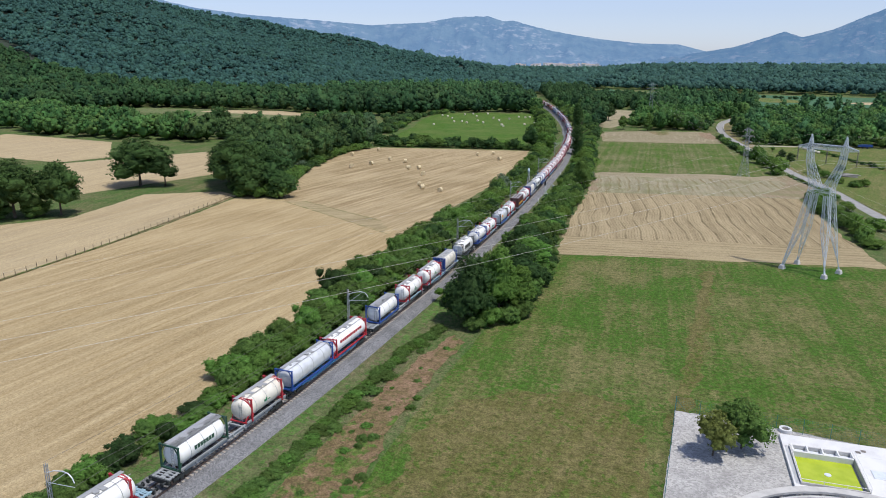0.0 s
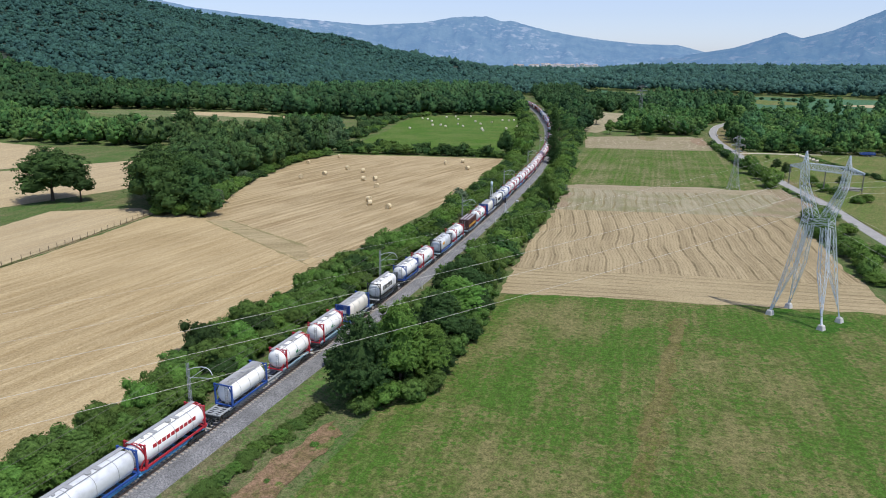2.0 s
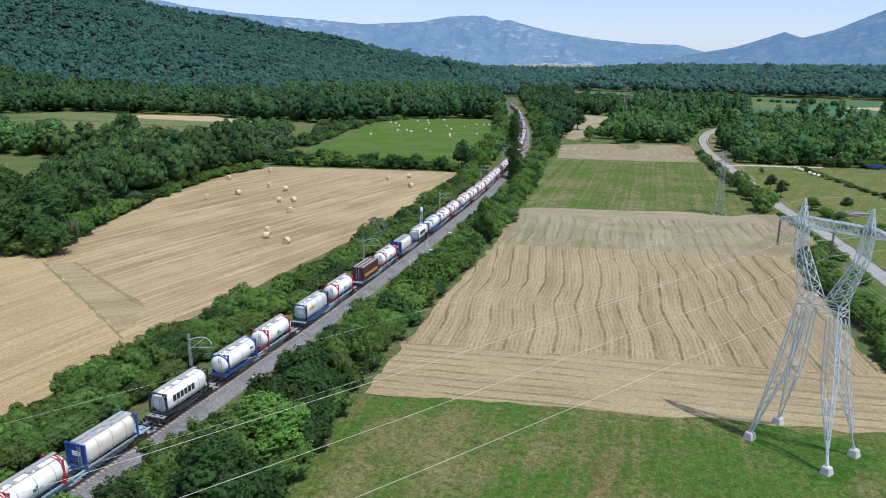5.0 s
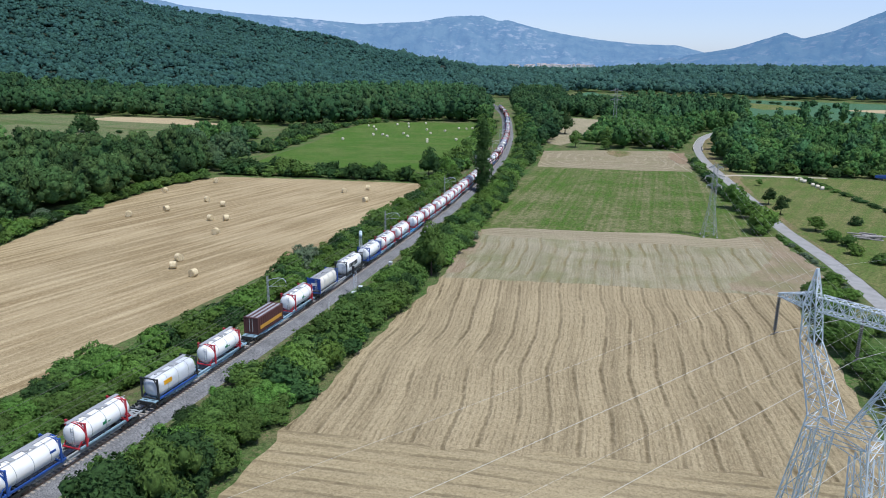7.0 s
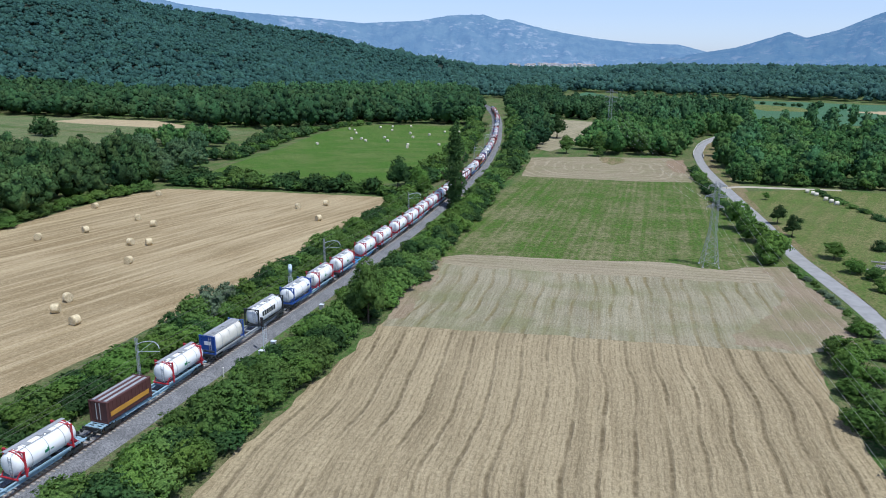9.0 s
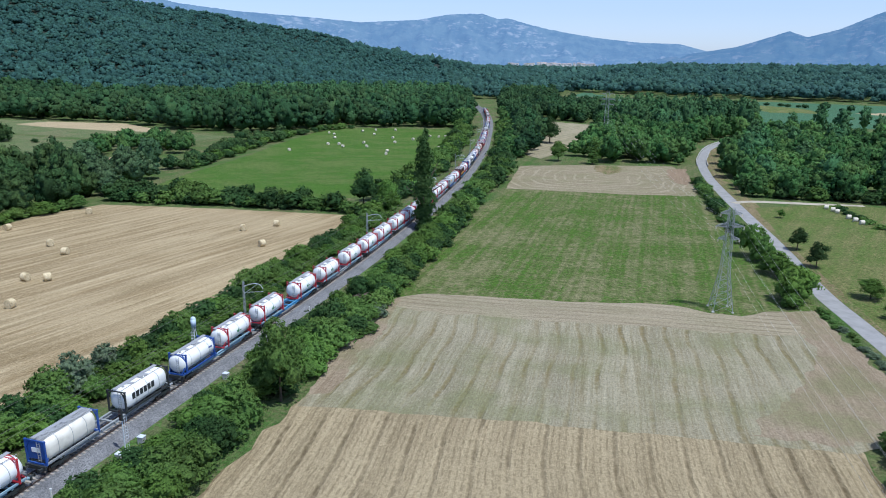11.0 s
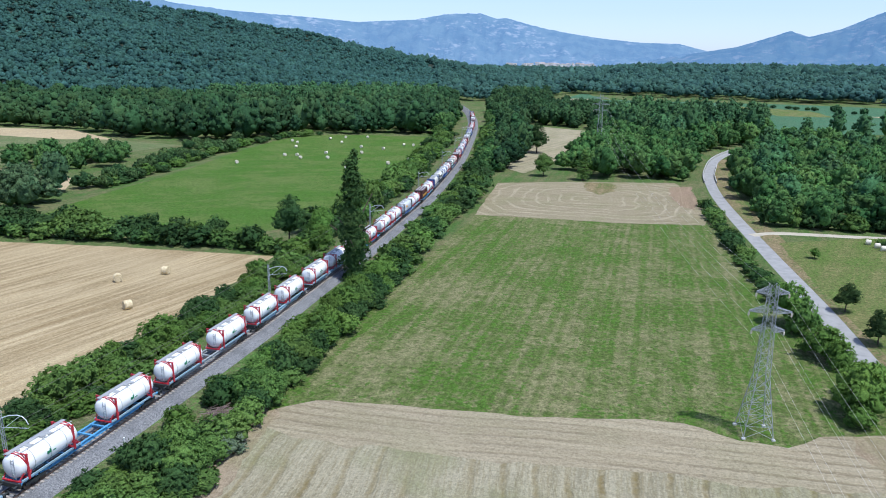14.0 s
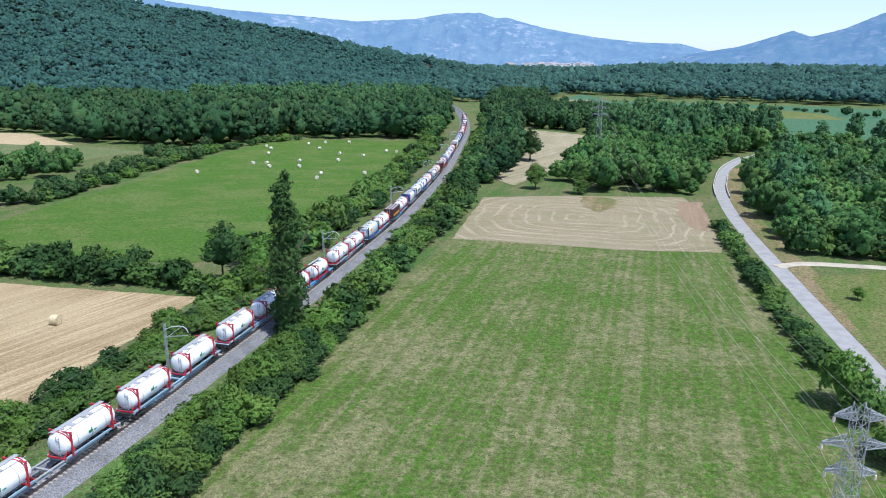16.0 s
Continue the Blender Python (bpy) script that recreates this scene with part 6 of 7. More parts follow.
for i, (x, y, w, h) in enumerate(((-106, 194.5, 7.5, 6), (-113, 192.5, 6, 4), (-118.5, 191, 5, 3), (-110, 203, 8, 6.5), (-113, 211, 8, 6.5), (-117, 221, 8, 6), (-121, 232, 7, 5), (-125, 246, 7, 4.5))):
    bush(x, y, w, h, 11 + i * 5, (0, 1, 1, 3, 0, 0, 1, 3)[i], 0.0, "rounded green bush at the wood's edge", "bushes at the wood's edge")
for i, (x, y, h, w, k) in enumerate([(-23.5, 534, 13.5, 11, 1), (-11, 467, 8.5, 7.5, 0), (4, 462, 11, 5, 4), (59.8, 335.5, 5.2, 4.2, 1), (60.8, 320.5, 5.6, 4.4, 1), (66, 301, 4.0, 5, 3), (62.2, 372, 2.6, 2.4, 3)]):
    tree(x, y, h, w, k, 60 + i, "lone green tree by the lane")
# tree belt on the far side of the bale field
forest("wood_belt", [(-113, 200), (-122, 228), (-130, 263), (-135, 309), (-130, 332), (-162, 347), (-200, 338), (-186, 296), (-150, 236)],
       7.2, 12, 11.0, 1000, 0.25, LEAF_BELT, 81, "belt of dark green trees beside the bale field", hvar=0.4)
forest("belt_back", [(-218, 318), (-206, 338), (-214, 362), (-240, 372), (-262, 352), (-246, 322)], 8.5, 9.5, 11, 420, 0.32, LEAF_BELT, 88, "dark green trees behind the stubble strip", hvar=0.4)
forest("belt_low", [(-165, 345), (-172, 372), (-200, 372), (-214, 362), (-200, 335)], 7.0, 6.5, 8.5, 420, 0.26, LEAF_BELT, 85, "lower green bushes at the end of the tree belt", hvar=0.5)
forest("willow_clump", [(-130, 334), (-134, 345), (-140, 372), (-150, 382), (-168, 376), (-168, 342)], 7.2, 11, 9.5, 1000, 0.25, LEAF_WILLOW, 86, "pale grey-green willows between bale field and lush meadow", hvar=0.3)
forest("scrub_tall", [(-178, 412), (-174, 440), (-186, 458), (-215, 455), (-222, 430), (-204, 410)], 7.5, 7.0, 8.4, 380, 0.28, LEAF_SCRUB, 87, "clump of green trees in the pasture", hvar=0.4)
forest("wood_corner", [(-262, 312), (-345, 327), (-440, 390), (-480, 440), (-440, 440), (-330, 385), (-250, 352), (-222, 325)], 8.6, 12, 12, 170, 0.42, LEAF_SCRUB, 82, "dark green wood at the stubble field's end")
forest("scrub_left", [(-141, 392), (-150, 390), (-160, 436), (-172, 470), (-160, 472), (-148, 438)], 6.0, 4.0, 6.5, 300, 0.25, LEAF_BELT, 83, "low green scrub beside the lush meadow", hvar=0.6)
forest("scrub_left_b", [(-152, 487), (-162, 500), (-158, 520), (-172, 525), (-185, 490), (-160, 476)], 7.5, 3.8, 6, 300, 0.25, LEAF_BELT, 84, "low green scrub beside the lush meadow")
for x, y, w, h in ((-286, 441, 15, 11), (-279, 437, 11, 7), (-240, 462, 5, 3), (-262, 440, 4, 2.4), (-300, 448, 7, 4), (-232, 440, 6, 3.5)):
    bush(x, y, w, h, int(-x), 2, 0.0, "dark round bush in a dry pasture", "bushes of the pasture")
hedge_line([(-145, 396), (-151, 440), (-158, 480), (-162, 515), (-160, 550), (-150, 572)], 5.5, 5.5, 3.4, 42, [0, 2, 1], 2.0, "low green bush at the meadow's edge", "bushes at the meadow's edge")
hedge_line([(-110, 197), (-119, 226), (-127.5, 263), (-132, 300), (-128, 324)], 4.2, 5.5, 3.0, 45, [0, 1, 2, 0], 0.8, "green bush along the bale field", "bushes along the bale field")
hedge_line([(-60, 343), (-54, 341), (-49, 340), (-46, 346), (-49, 354)], 2.6, 5.0, 3.6, 46, [0, 2, 0], 0.6, "dark green field hedge bush", "bushes of the field hedge")
hedge_line([(-18, 253), (-17, 261), (-19, 271)], 3.0, 4.2, 2.0, 43, [1, 0, 3], 0.6)
# roadside bushes
for i, (x, y, w, h, t) in enumerate([(49.0, 325.5, 7.5, 8.2, 1), (50.5, 321.5, 6, 6.5, 0), (51.4, 312.5, 7, 5.6, 1), (53.0, 309, 5, 4.6, 1), (52.0, 295, 8.0, 7.4, 1), (53.5, 299, 6.5, 6, 1), (51, 291.5, 4.5, 3.2, 1)]):
    bush(x, y, w, h, 500 + i, t, 0.0, "big round green bush beside the lane", "bushes along the lane")
hedge_line([(43.5, 425), (44.5, 400), (46.5, 370), (49, 345), (50.5, 334)], 3.4, 4.0, 2.6, 31, [2, 0], 0.6, "dark green roadside bush", "bushes along the lane")
hedge_line([(53, 243), (52.6, 225), (52.5, 208), (53, 190), (57, 175)], 4.6, 4.6, 3.4, 32, [1, 1, 0], 1.8, "green bush at the edge of an orchard", "bushes along the lane")
hedge_line([(59, 250), (58, 230), (58.5, 210), (60, 195)], 7.5, 4.2, 2.9, 33, [1, 1, 0], 2.2, "green bush at the edge of an orchard", "bushes along the lane")
hedge_line([(55.3, 291), (58.0, 274), (60.2, 258), (61.6, 244)], 2.0, 1.7, 0.8, 53, [0, 3, 0], 0.5, "low weedy shrub on the lane's verge", "weeds along the lane")
for i, (x, y, w, h, t) in enumerate([(67.5, 290, 5, 3.6, 1), (70, 286, 4.5, 3.2, 0), (69.5, 278, 4.5, 3.0, 1), (73, 271, 5, 2.8, 0), (76.5, 274, 5, 3.0, 1), (78, 312, 4.5, 2.8, 2)]):
    bush(x, y, w, h, 820 + i, t, 0.0, "round green bush on the dry bank beside the lane", "bushes on the bank of the lane")
for i, (x, y, w, h, t) in enumerate([(-20.8, 299, 6.2, 5.4, 1), (-22.2, 307.5, 6.4, 5.6, 1), (-23.0, 316.5, 5.8, 5.0, 1), (-20.4, 293.5, 4.8, 3.8, 0), (-43, 227.5, 6, 6.2, 3), (-44, 234, 4.5, 4.6, 3)]):
    bush(x, y, w, h, 840 + i, t, 0.0, "full bright green bush beside the railway" if t == 1 else "pale leafy bush beside the railway")
hedge_line([(80, 392), (84, 372), (90, 345), (96, 320), (104, 300)], 4.5, 3.0, 1.6, 34, [0, 2], 0.8, "low hedge bush beside the paddock", "bushes of the paddock hedge")
hedge_line([(58, 404), (85, 405), (120, 406)], 5, 6, 5.0, 35, [2, 0], 1.0, "dark green bush at the wood's edge", "bushes at the wood's edge")


# ---- bales ----
def bale(x, y, turn, mat_, label, group, R=0.75, L=1.25):
    bm = bmesh.new()
    drum(bm, (0, 0, R - 0.03), R, L, "Y", 20)
    bmesh.ops.bevel(bm, geom=[e for e in bm.edges if abs(abs(e.verts[0].co.y) - L / 2) < 1e-3 and abs(abs(e.verts[1].co.y) - L / 2) < 1e-3 and e.verts[0].co.y * e.verts[1].co.y > 0], offset=0.09, segments=2, affect="EDGES")
    ob = part("hay_bale", bm, mat_, smooth=False)
    ob.matrix_basis = pose(x, y, 0.03, 0, 0, turn)
    return tagged(ob, label, "bale", group)


STRAW = [(-119.5, 315.5), (-124.1, 293.9), (-102.8, 285.1), (-94.4, 280.4), (-105.5, 269.6), (-110.5, 260.3), (-87.3, 263.1), (-83.4, 264.4), (-77.4, 250.3), (-71.3, 227.4), (-68.9, 222.2), (-61.8, 218.7), (-70.1, 311.8), (-64.7, 318.8), (-58, 299.7)]
b0 = bale(*STRAW[0], 40, M_BALE, "round golden straw bale lying on stubble", "straw bales", 0.8, 1.3)
for i, (x, y) in enumerate(STRAW[1:]):
    copy_thing(b0, pose(x, y, 0.03, 0, 0, (i * 53) % 180))
WRAPPED = [(-126.6, 483.6), (-121.6, 485.5), (-116.1, 477.8), (-135.5, 511.5), (-149.4, 534.6), (-143.2, 527.8), (-112.5, 495.8), (-105.4, 481.9), (-135.3, 550.2), (-130.7, 559.8), (-122.5, 536), (-106.6, 522.8),
           (-98.4, 503), (-89.9, 468.5), (-86.9, 458.9), (-119.8, 564.3), (-94.1, 519.7), (-75.5, 475.2), (-90.1, 537.8), (-85.1, 537.6), (-82.1, 540.9), (-71, 488.7), (-133.5, 456.3)]
w0 = bale(*WRAPPED[0], 60, M_WRAP, "pale round hay bale on green grass", "pale bales on the lush meadow", 0.66, 1.15)
for i, (x, y) in enumerate(WRAPPED[1:]):
    copy_thing(w0, pose(x, y, 0.03, 0, 0, (i * 71) % 180))
for i, (x, y) in enumerate([(77.5, 390), (78.6, 387), (79.2, 384.5), (80.4, 377), (81.2, 373.5), (82, 370.2)]):
    tagged(copy_thing(w0, pose(x, y, 0.03, 0, 0, 75 + i * 4)), "white plastic-wrapped bale in a row", "bale", "wrapped bales by the paddock")


# ---- sewage works in the meadow ----
patch("yard_gravel", [(6.6, 83.3), (5.6, 72), (4.6, 62), (3.5, 45), (40, 45), (40, 78.6), (28.8, 80.1), (18.6, 82.0)], M_YARD, 0.16, "pale gravel yard", jag=0.25, step=0.8, category="yard")


def slab(name, x0, y0, x1, y1, z0, z1, mat_, parent=None, turn=0.0, bevel=0.03):
    bm = bmesh.new()
    box(bm, ((x0 + x1) / 2, (y0 + y1) / 2, (z0 + z1) / 2), (x1 - x0, y1 - y0, z1 - z0), bevel=bevel)
    return part(name, bm, mat_, parent)


M_ALGAE = Mat("algae_water", 0.25, 0, 0.5)
M_ALGAE.color(M_ALGAE.mix(M_ALGAE.step(M_ALGAE.noise(0.8, 4), 0.3, 0.7), (0.33, 0.42, 0.015), (0.42, 0.50, 0.03)))
M_ALGAE = M_ALGAE.m
M_SLAB = plain("white_concrete", (0.68, 0.68, 0.68), 0.8, dirt=0.18, scale=0.6)


def works():
    root = empty("settling_basin", (17.6, 69.6, 0.1), -1.5)
    # slab round the basin, in four strips
    for x0, y0, x1, y1 in ((0, 7.9, 24, 10.6), (0, -9, 0.6, 7.9), (6.9, -9, 24, 7.9), (0.6, -9, 6.9, 0.2)):
        slab("deck", x0, y0, x1, y1, -0.1, 0.42, M_SLAB, root)
    for x0, y0, x1, y1 in ((0.6, 0.2, 0.75, 7.9), (6.75, 0.2, 6.9, 7.9), (0.75, 7.75, 6.75, 7.9), (0.75, 0.2, 6.75, 0.35)):
        slab("basin_wall", x0, y0, x1, y1, -0.08, 0.72, M_CONCRETE, root)
    slab("water", 0.95, 1.1, 6.5, 6.4, -0.08, 0.12, M_ALGAE, root, bevel=0.0)["label"] = "bright yellow-green algae water"
    slab("channel", 0.75, 6.6, 6.75, 7.7, -0.08, 0.3, M_GALV, root)
    for x in (0.8, 2.3, 3.8, 5.3, 6.7):
        slab("channel_bar", x - 0.08, 6.5, x + 0.08, 7.8, 0.3, 0.85, M_WHITEPAINT, root)
    slab("weir", 0.8, 6.35, 6.7, 6.6, -0.05, 0.75, M_SLAB, root)
    for y, z in ((0.3, 1.05), (0.3, 0.65)):
        bm = bmesh.new()
        bar(bm, (0.6, y, z), (6.9, y, z), 0.06, 6)
        part("handrail", bm, M_WHITEPAINT, root)
    for x in (0.6, 2.7, 4.8, 6.9):
        bm = bmesh.new()
        bar(bm, (x, 0.3, 0.3), (x, 0.3, 1.08), 0.05, 6)
        part("rail_post", bm, M_WHITEPAINT, root)
    for x, y0, y1 in ((6.95, 0.3, 7.9), (0.55, 0.3, 7.9)):
        bm = bmesh.new()
        bar(bm, (x, y0, 1.15), (x, y1, 1.15), 0.06, 6)
        bar(bm, (x, y0, 0.8), (x, y1, 0.8), 0.05, 6)
        part("handrail", bm, M_WHITEPAINT, root)
    for x, y in ((8.0, 8.9), (7.4, 8.5)):
        slab("hatch", x, y, x + 0.5, y + 0.45, 0.42, 0.47, M_RUST, root)
    slab("grating", 8.0, 3.6, 9.9, 5.2, 0.42, 0.48, M_GALV, root)
    bm = bmesh.new()
    drum(bm, (3.7, 3.4, 0.14), 0.34, 0.06, seg=14)
    part("float", bm, M_GALV, root)
    tagged(root, "concrete settling basin with yellow-green water and white railings", "basin")
    # round tank with a raised walkway ring
    ring = empty("round_tank", (21.9, 55.2, 0.1))
    for r0, r1, z0, z1, nm, mat_ in ((13.0, 13.9, 0.75, 1.0, "walkway_ring", M_CONCRETE), (12.2, 12.5, 0.0, 0.9, "tank_wall", M_CONCRETE)):
        n, vs, fs = 64, [], []
        for i in range(n):
            a = 2 * math.pi * i / n
            for r, z in ((r0, z0), (r1, z0), (r1, z1), (r0, z1)):
                vs.append((r * math.cos(a), r * math.sin(a), z))
        for i in range(n):
            j = (i + 1) % n
            for k in range(4):
                fs.append((i * 4 + k, j * 4 + k, j * 4 + (k + 1) % 4, i * 4 + (k + 1) % 4))
        mesh_obj(nm, vs, fs, mat_, ring)
    for i in range(40):
        a = 2 * math.pi * i / 40
        bm = bmesh.new()
        box(bm, (13.2, 0, 0.4), (0.3, 0.22, 0.9), pose(0, 0, 0, 0, 0, math.degrees(a)))
        part("bracket", bm, M_CONCRETE, ring)
    bm = bmesh.new()
    drum(bm, (0, 0, 0.2), 12.2, 0.2, seg=64)
    part("water", bm, plain("dark_water", (0.02, 0.025, 0.02), 0.15), ring)
    tagged(ring, "round concrete treatment tank with walkway ring", "tank")
    # manhole ring by the fence
    man = empty("manhole_ring", (18.8, 81.6, 0.1))
    n, vs, fs = 20, [], []
    for i in range(n):
        a = 2 * math.pi * i / n
        for r, z in ((0.42, 0.0), (0.72, 0.0), (0.7, 0.45), (0.45, 0.45)):
            vs.append((r * math.cos(a), r * math.sin(a), z))
    for i in range(n):
        j = (i + 1) % n
        for k in range(4):
            fs.append((i * 4 + k, j * 4 + k, j * 4 + (k + 1) % 4, i * 4 + (k + 1) % 4))
    mesh_obj("ring", vs, fs, M_SLAB, man)
    bm = bmesh.new()
    drum(bm, (0, 0, 0.3), 0.44, 0.06, seg=16)
    part("lid", bm, M_RUST, man)
    tagged(man, "white concrete manhole ring with dark lid", "manhole")


works()
M_FENCE = plain("green_fence_steel", (0.03, 0.16, 0.16), 0.5, 0.2)


def mesh_fence(a, b, gap, h, label):
    a, b = Vector(a), Vector(b)
    n = int((b - a).length / gap)
    d = (b - a).normalized()
    root = empty("mesh_fence", (*a, 0))
    for i in range(n + 1):
        p = (b - a) * i / n
        bm = bmesh.new()
        bar(bm, (p.x, p.y, 0.05), (p.x, p.y, h), 0.07, 6)
        part("post", bm, M_FENCE, root)
    for i in range(n):
        p, q = (b - a) * i / n, (b - a) * (i + 1) / n
        bm = bmesh.new()
        for k in range(9):
            z = 0.12 + k * (h - 0.2) / 8
            bar(bm, (p.x, p.y, z), (q.x, q.y, z), 0.012, 3)
        for k in range(1, 14):
            t = k / 14
            m_ = p.lerp(q, t)
            bar(bm, (m_.x, m_.y, 0.1), (m_.x, m_.y, h - 0.08), 0.01, 3)
        part("mesh_panel", bm, M_FENCE, root)
    bm = bmesh.new()
    bar(bm, (d.x * gap * 0.5, d.y * gap * 0.5, 0.05), (0, 0, h * 0.8), 0.05, 6)
    part("brace", bm, M_FENCE, root)
    return tagged(root, label, "fence")


mesh_fence((6.7, 83.4), (34.5, 79.3), 2.75, 2.1, "green steel mesh fence with slim posts")
mesh_fence((6.65, 83.3), (3.4, 46.0), 2.75, 2.1, "green steel mesh fence along the gravel yard")
LEAF_OLIVE = foliage("leaves_olive", (0.12, 0.135, 0.035), (0.23, 0.24, 0.07))
YARD_A = make_tree("tree", 5.2, 2.25, 0.9, 9, 2200, 0.11, LEAF_OLIVE, 91)
YARD_B = make_tree("tree", 6.0, 2.75, 0.3, 11, 3600, 0.12, LEAF, 92)
tagged(copy_thing(YARD_A, pose(10.2, 73.6, 0.1)), "small olive-green tree on the gravel yard", "tree")
tagged(copy_thing(YARD_B, pose(13.4, 76.2, 0.1)), "round bushy green tree on the gravel yard", "tree")


# ---- bank with dead bracken right of the track ----
patch("bracken_bank", [(-26, 100), (-29, 86), (-30.5, 72), (-32.5, 54), (-33, 40), (-24, 40), (-24.5, 58), (-25.5, 70), (-25, 84), (-23.5, 97)], M_BANK, 0.083, "grassy bank with reddish dead bracken and soil", jag=0.7, step=1.0, category="soil")
rb = np.random.default_rng(17)
for i, (x, y) in enumerate(spline([(-36.0, 46), (-33.6, 60), (-32.6, 74), (-31.2, 88), (-28.6, 102)], 1.15)):
    bush(x + rb.uniform(-.3, .3), y, rb.uniform(1.9, 2.9), rb.uniform(0.9, 1.4), int(rb.integers(1000)), int(rb.choice([0, 0, 1])), 0, "low green bank-top shrub in a row")
for i in range(26):
    x, y = rb.uniform(-30.5, -24.5), rb.uniform(48, 98)
    bush(x, y, rb.uniform(0.9, 2.0), rb.uniform(0.4, 0.9), int(rb.integers(1000)), int(rb.choice([0, 1])), 0, "small green shrub on the bracken bank")
plant_bushes(290)


# ---- railway small things ----
def boxpost(name, x, y, z, h, w, mat_, label, category, group=""):
    root = empty(name, (x, y, z))
    bm = bmesh.new()
    box(bm, (0, 0, h / 2 - 0.1), (w, w, h + 0.2), bevel=0.02)
    part("post", bm, mat_, root)
    bm = bmesh.new()
    box(bm, (0, 0, h + 0.03), (w * 1.3, w * 1.3, 0.06))
    part("cap", bm, mat_, root)
    return tagged(root, label, category, group)


post0 = None
for i, y in enumerate([235.5, 247, 258.5, 269.5, 279.5, 289.8, 300.9, 304.2, 316, 327, 338]):
    x, yy, a = on_track(s_at(y), -4.05)
    if post0 is None:
        post0 = boxpost("marker_post", x, yy, 0.35, 0.95, 0.16, M_RUST, "short dark marker post beside the track", "post", "marker posts beside the track")
    else:
        copy_thing(post0, pose(x, yy, 0.35))


def relay_post():
    root = empty("relay_mast", (-36.6, 243.4, 0.3))
    for i, (x, y) in enumerate(((-0.3, -0.3), (0.3, -0.3), (0.3, 0.3), (-0.3, 0.3))):
        bm = bmesh.new()
        bar(bm, (x * 1.3, y * 1.3, -0.3), (x * 0.5, y * 0.5, 3.6), 0.08)
        part("leg", bm, M_GALV, root)
    for k in range(6):
        bm = bmesh.new()
        bar(bm, (-0.3, -0.36, 0.5 + k * 0.5), (0.3, -0.36, 0.5 + k * 0.5), 0.05)
        part("rung", bm, M_GALV, root)
    bm = bmesh.new()
    drum(bm, (0, 0, 4.3), 0.36, 1.2, seg=20)
    bmesh.ops.create_uvsphere(bm, u_segments=20, v_segments=8, radius=0.36, matrix=pose(0, 0, 4.9))
    part("canister", bm, paint("canister_blue_white", (0.55, 0.66, 0.76), 0.4), root, "pale blue-white canister", smooth=True)
    tagged(root, "short mast carrying a pale blue canister", "mast")


relay_post()


def signal(x, y, h, label):
    root = empty("railway_signal", (x, y, 0.3))
    bm = bmesh.new()
    bar(bm, (0, 0, -0.2), (0, 0, h), 0.14, 8)
    part("post", bm, M_GALV, root)
    bm = bmesh.new()
    box(bm, (0, -0.12, h - 0.6), (0.5, 0.16, 1.5), bevel=0.06)
    part("backboard", bm, DARK, root)
    for k in range(3):
        bm = bmesh.new()
        drum(bm, (0, -0.24, h - 0.15 - k * 0.42), 0.11, 0.12, "Y", 12)
        part("lamp", bm, paint("lens_dark", (0.05, 0.03, 0.03), 0.15), root)
    bm = bmesh.new()
    for dx in (0.2, 0.5):
        bar(bm, (dx, 0.1, 0), (dx, 0.1, h - 0.8), 0.035, 5)
    for k in range(int(h / 0.35) - 2):
        bar(bm, (0.2, 0.1, 0.3 + k * 0.35), (0.5, 0.1, 0.3 + k * 0.35), 0.03, 5)
    part("ladder", bm, M_GALV, root)
    bm = bmesh.new()
    box(bm, (0, 0, -0.05), (0.8, 0.8, 0.35))
    part("footing", bm, M_CONCRETE, root)
    return tagged(root, label, "signal")


signal(-27.4, 217.5, 5.2, "railway signal post with black head and ladder")
for i, (x, y) in enumerate([(-26.9, 216), (-27.2, 236.5), (-27.0, 219.6)]):
    root = empty("trackside_cabinet", (x, y, 0.3))
    slab("body", -0.35, -0.3, 0.35, 0.3, -0.25, 0.85, paint("cabinet_grey", (0.46, 0.47, 0.47), 0.6), root)
    slab("roof", -0.4, -0.35, 0.4, 0.35, 0.85, 0.92, M_GALV, root)
    tagged(root, "small grey trackside equipment cabinet", "cabinet", "trackside cabinets")
for i, y in enumerate([208.3, 150, 262]):
    x, yy, _ = on_track(s_at(y), 3.9)
    boxpost("distance_marker", x, yy, 0.35, 1.3, 0.14, M_WHITEPAINT, "white marker stake beside the ballast", "post", "white stakes beside the track")
# heap of cut branches
bm = bmesh.new()
for i in range(70):
    a, t = rb.uniform(0, math.pi), rb.uniform(-0.35, 0.35)
    c = Vector((rb.normal() * 1.0, rb.normal() * 0.7, rb.uniform(0.1, 0.9)))
    d = Vector((math.cos(a), math.sin(a), t)) * rb.uniform(0.5, 1.3)
    bar(bm, c - d, c + d, rb.uniform(0.03, 0.08), 4)
heap = part("branch_heap", bm, plain("dead_branches", (0.24, 0.18, 0.16), 0.95, dirt=0.4))
heap.matrix_basis = pose(-21.6, 271.2, 0.35, 0, 0, 20)
tagged(heap, "heap of cut grey-brown branches beside the hedge", "branch heap", kind="stuff")

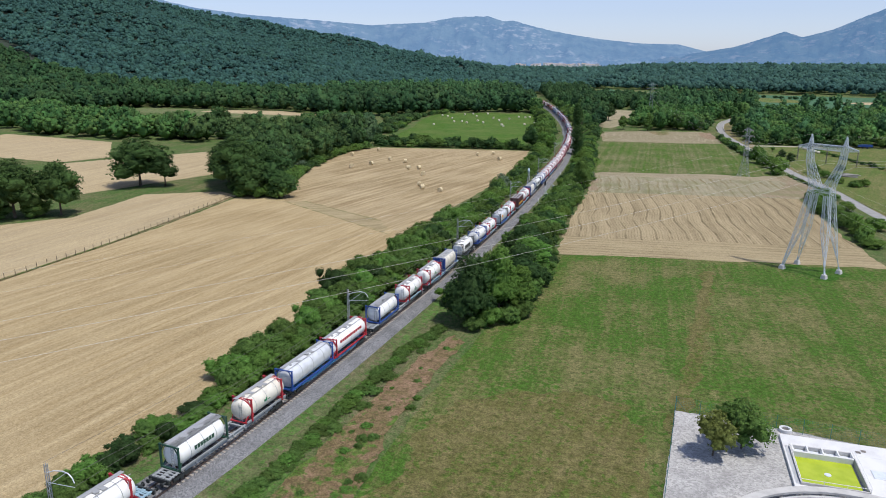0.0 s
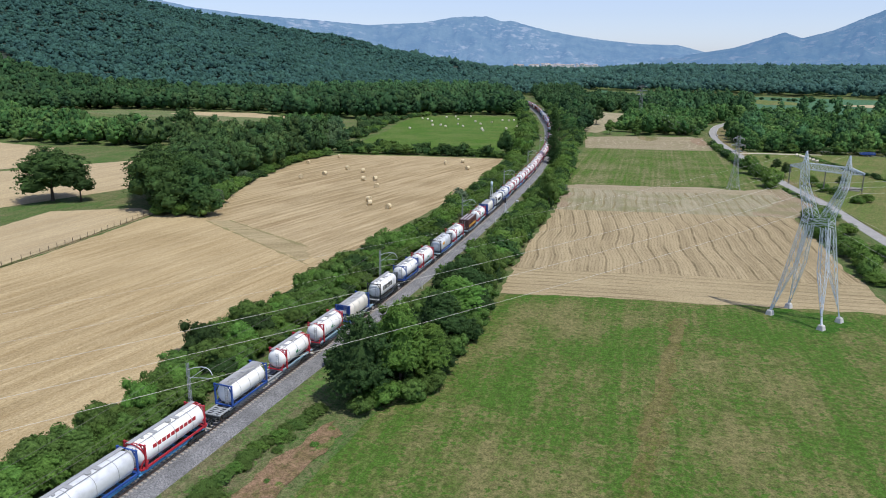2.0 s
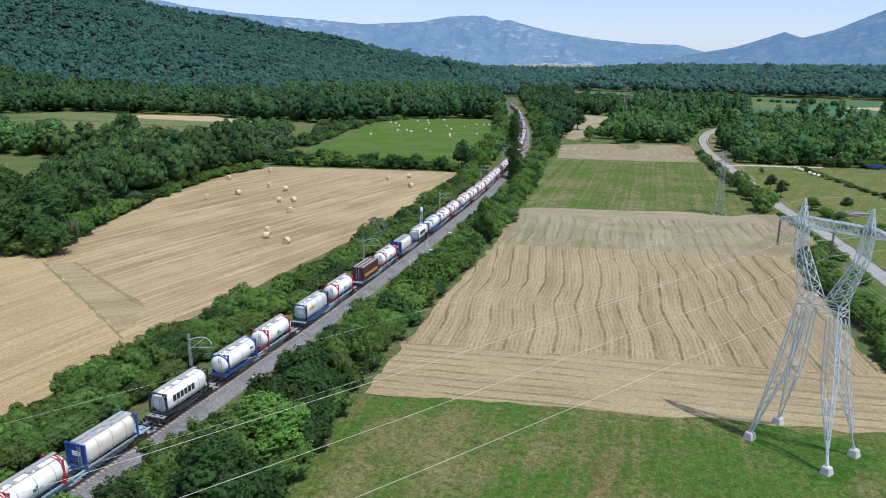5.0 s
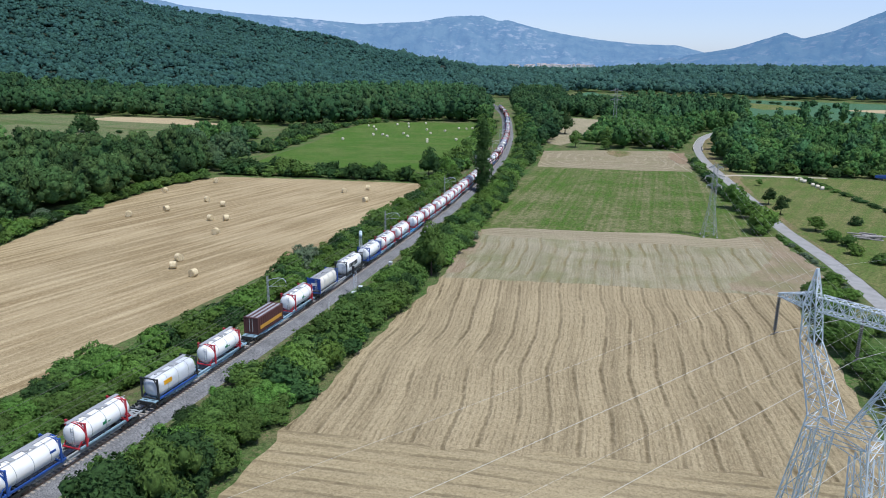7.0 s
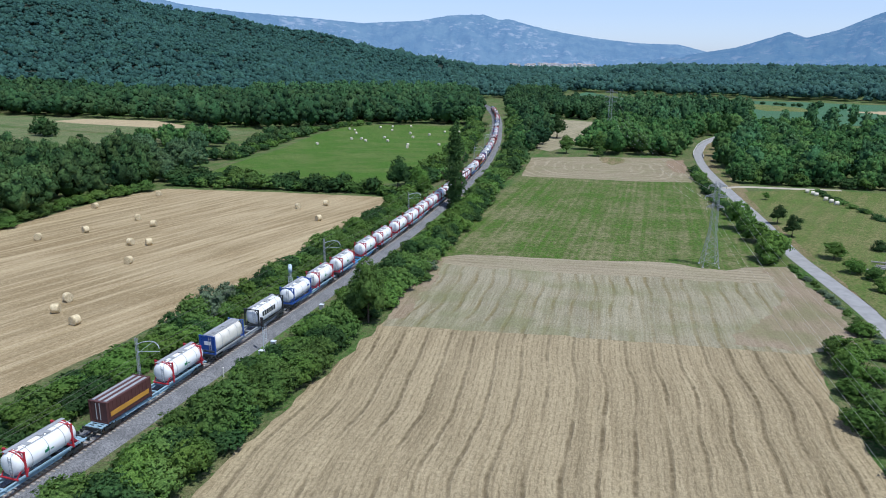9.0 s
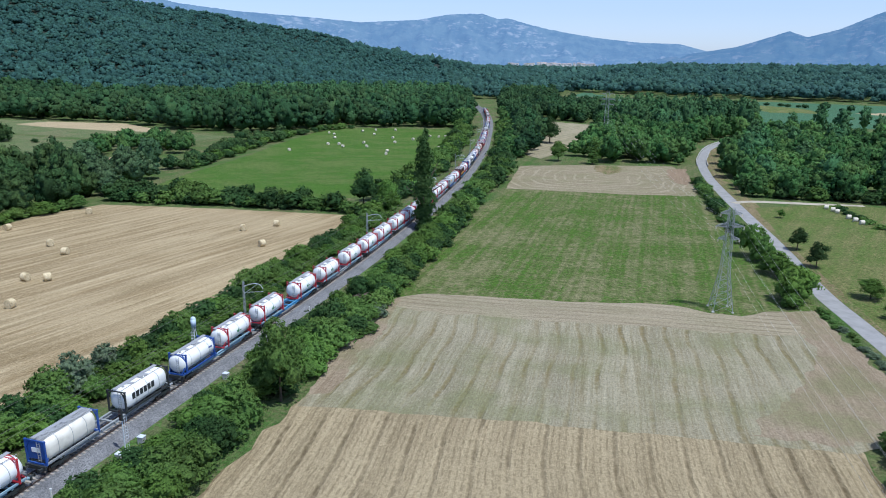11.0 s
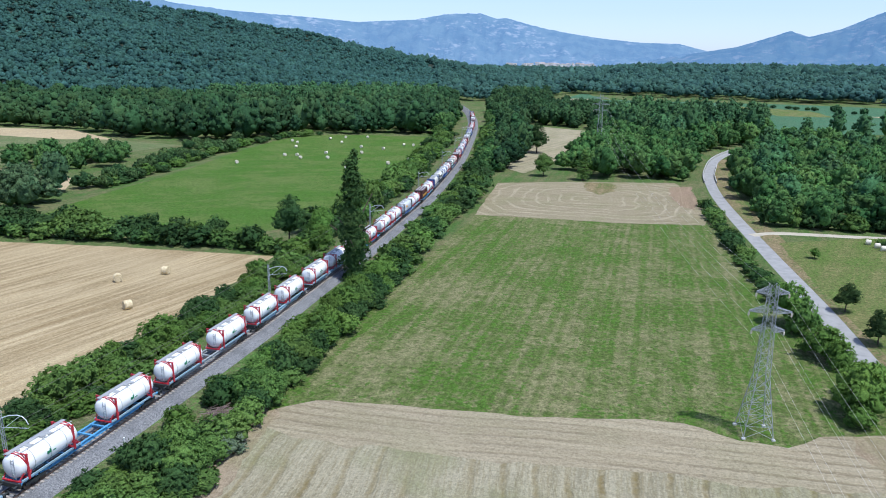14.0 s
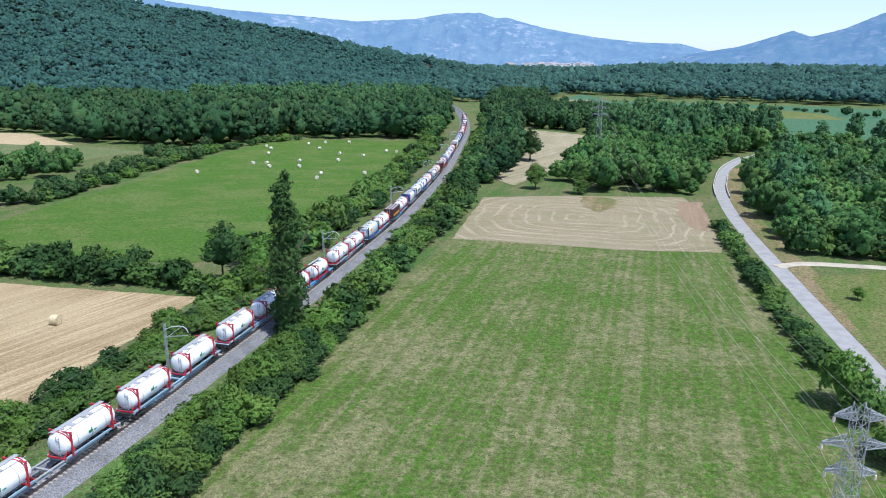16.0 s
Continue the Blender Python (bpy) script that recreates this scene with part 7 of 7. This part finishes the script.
# wire fence between the stubble fields
root = empty("field_fence", (0, 0, 0))
pf = spline([(-116.9, 30), (-116.8, 102), (-116.7, 132), (-118, 156), (-121.5, 191)], 2.6)
for i, (x, y) in enumerate(pf):
    bm = bmesh.new()
    bar(bm, (x, y, -0.1), (x + rb.uniform(-.05, .05), y, 1.25), 0.11, 6)
    part("post", bm, BARK, root)
for z in (0.45, 0.8, 1.1):
    bm = bmesh.new()
    for a, b in zip(pf, pf[1:]):
        bar(bm, (a[0], a[1], z), (b[0], b[1], z), 0.02, 3)
    part("wire", bm, M_RUST, root)
tagged(root, "wire fence on wooden posts between stubble fields", "fence")
patch("fence_strip", [(-116.5, -20), (-116.4, 100), (-116.3, 132), (-117.7, 156), (-121.0, 191), (-121.8, 191), (-118.4, 156), (-117.1, 132), (-117.2, 100), (-117.4, -20)], M_DRYVERGE, 0.17, "strip of dark weeds under the fence", jag=0.3, step=1.0, category="verge")

# log pile and trailer beyond the lane
M_LOG = plain("grey_logs", (0.34, 0.32, 0.30), 0.9, dirt=0.4)
for i in range(16):
    bm = bmesh.new()
    L_ = rb.uniform(3.0, 6.0)
    drum(bm, (0, 0, 0), rb.uniform(0.15, 0.28), L_, "X", 10)
    ob = part("log", bm, M_LOG)
    ob.matrix_basis = pose(76.0 + rb.uniform(-3.5, 3.5), 297 + rb.uniform(-3, 3), 0.2 + 0.3 * (i % 3), 0, 0, rb.uniform(-25, 25))
    tagged(ob, "grey weathered log on a loose pile", "log", "logs on the pile")
root = empty("farm_trailer", (110, 402, 0), 80)
slab("bed", -1.2, -3.2, 1.2, 3.2, 0.8, 1.1, BLUE, root)
slab("side", -1.2, -3.2, -1.1, 3.2, 1.1, 1.9, BLUE, root)
slab("side", 1.1, -3.2, 1.2, 3.2, 1.1, 1.9, BLUE, root)
for x in (-1.1, 1.1):
    for y in (-1.0, 1.0):
        bm = bmesh.new()
        drum(bm, (x, y, 0.42), 0.45, 0.28, "X", 16)
        part("wheel", bm, DARK, root)
tagged(root, "dark blue farm trailer parked by the wood", "trailer")

# parapet of the lane's bridge
for side, y0, y1 in ((-2.1, 470, 575), (2.1, 470, 520)):
    r_ = [q for q in spline(ROAD, 2.5) if y0 < q[1] < y1]
    pr = sweep("road_barrier", r_, [(side - 0.09, 0.0), (side - 0.09, 0.75), (side + 0.09, 0.75), (side + 0.09, 0.0)], M_CONCRETE)
    tagged(pr, "low pale barrier along the lane's bend", "barrier", kind="structure")

# ---- sleepers ----
bm = bmesh.new()
box(bm, (0, 0, 0), (2.6, 0.26, 0.2), bevel=0.02)
sl = bpy.data.meshes.new("sleeper")
bm.to_mesh(sl)
bm.free()
sl.materials.append(M_SLEEPER)
s0 = s_at(52)
for i in range(300):
    x, y, a = on_track(s0 + i * 0.6)
    ob = new("sleeper", sl)
    ob.matrix_basis = pose(x, y, 0.91, 0, 0, a)
    ob.parent = BED
vs, fs = [], []
cv = np.array([v.co[:] for v in sl.vertices])
cf = [list(p.vertices) for p in sl.polygons]
for i in range(300, 900):
    x, y, a = on_track(s0 + i * 0.6)
    c_, n_ = math.cos(radians(a)), math.sin(radians(a))
    o = len(vs)
    vs += [(x + p[0] * c_ - p[1] * n_, y + p[0] * n_ + p[1] * c_, 0.91 + p[2]) for p in cv]
    fs += [[k + o for k in f] for f in cf]
ob = mesh_obj("sleepers", vs, fs, M_SLEEPER, BED)
ob["kind"] = "stuff"

# patterns from which copies were made
for t in (*TREE, POPLAR, YARD_A, YARD_B, *KINDS.values()):
    for o in (*t.children_recursive, t):
        bpy.data.objects.remove(o, do_unlink=True)
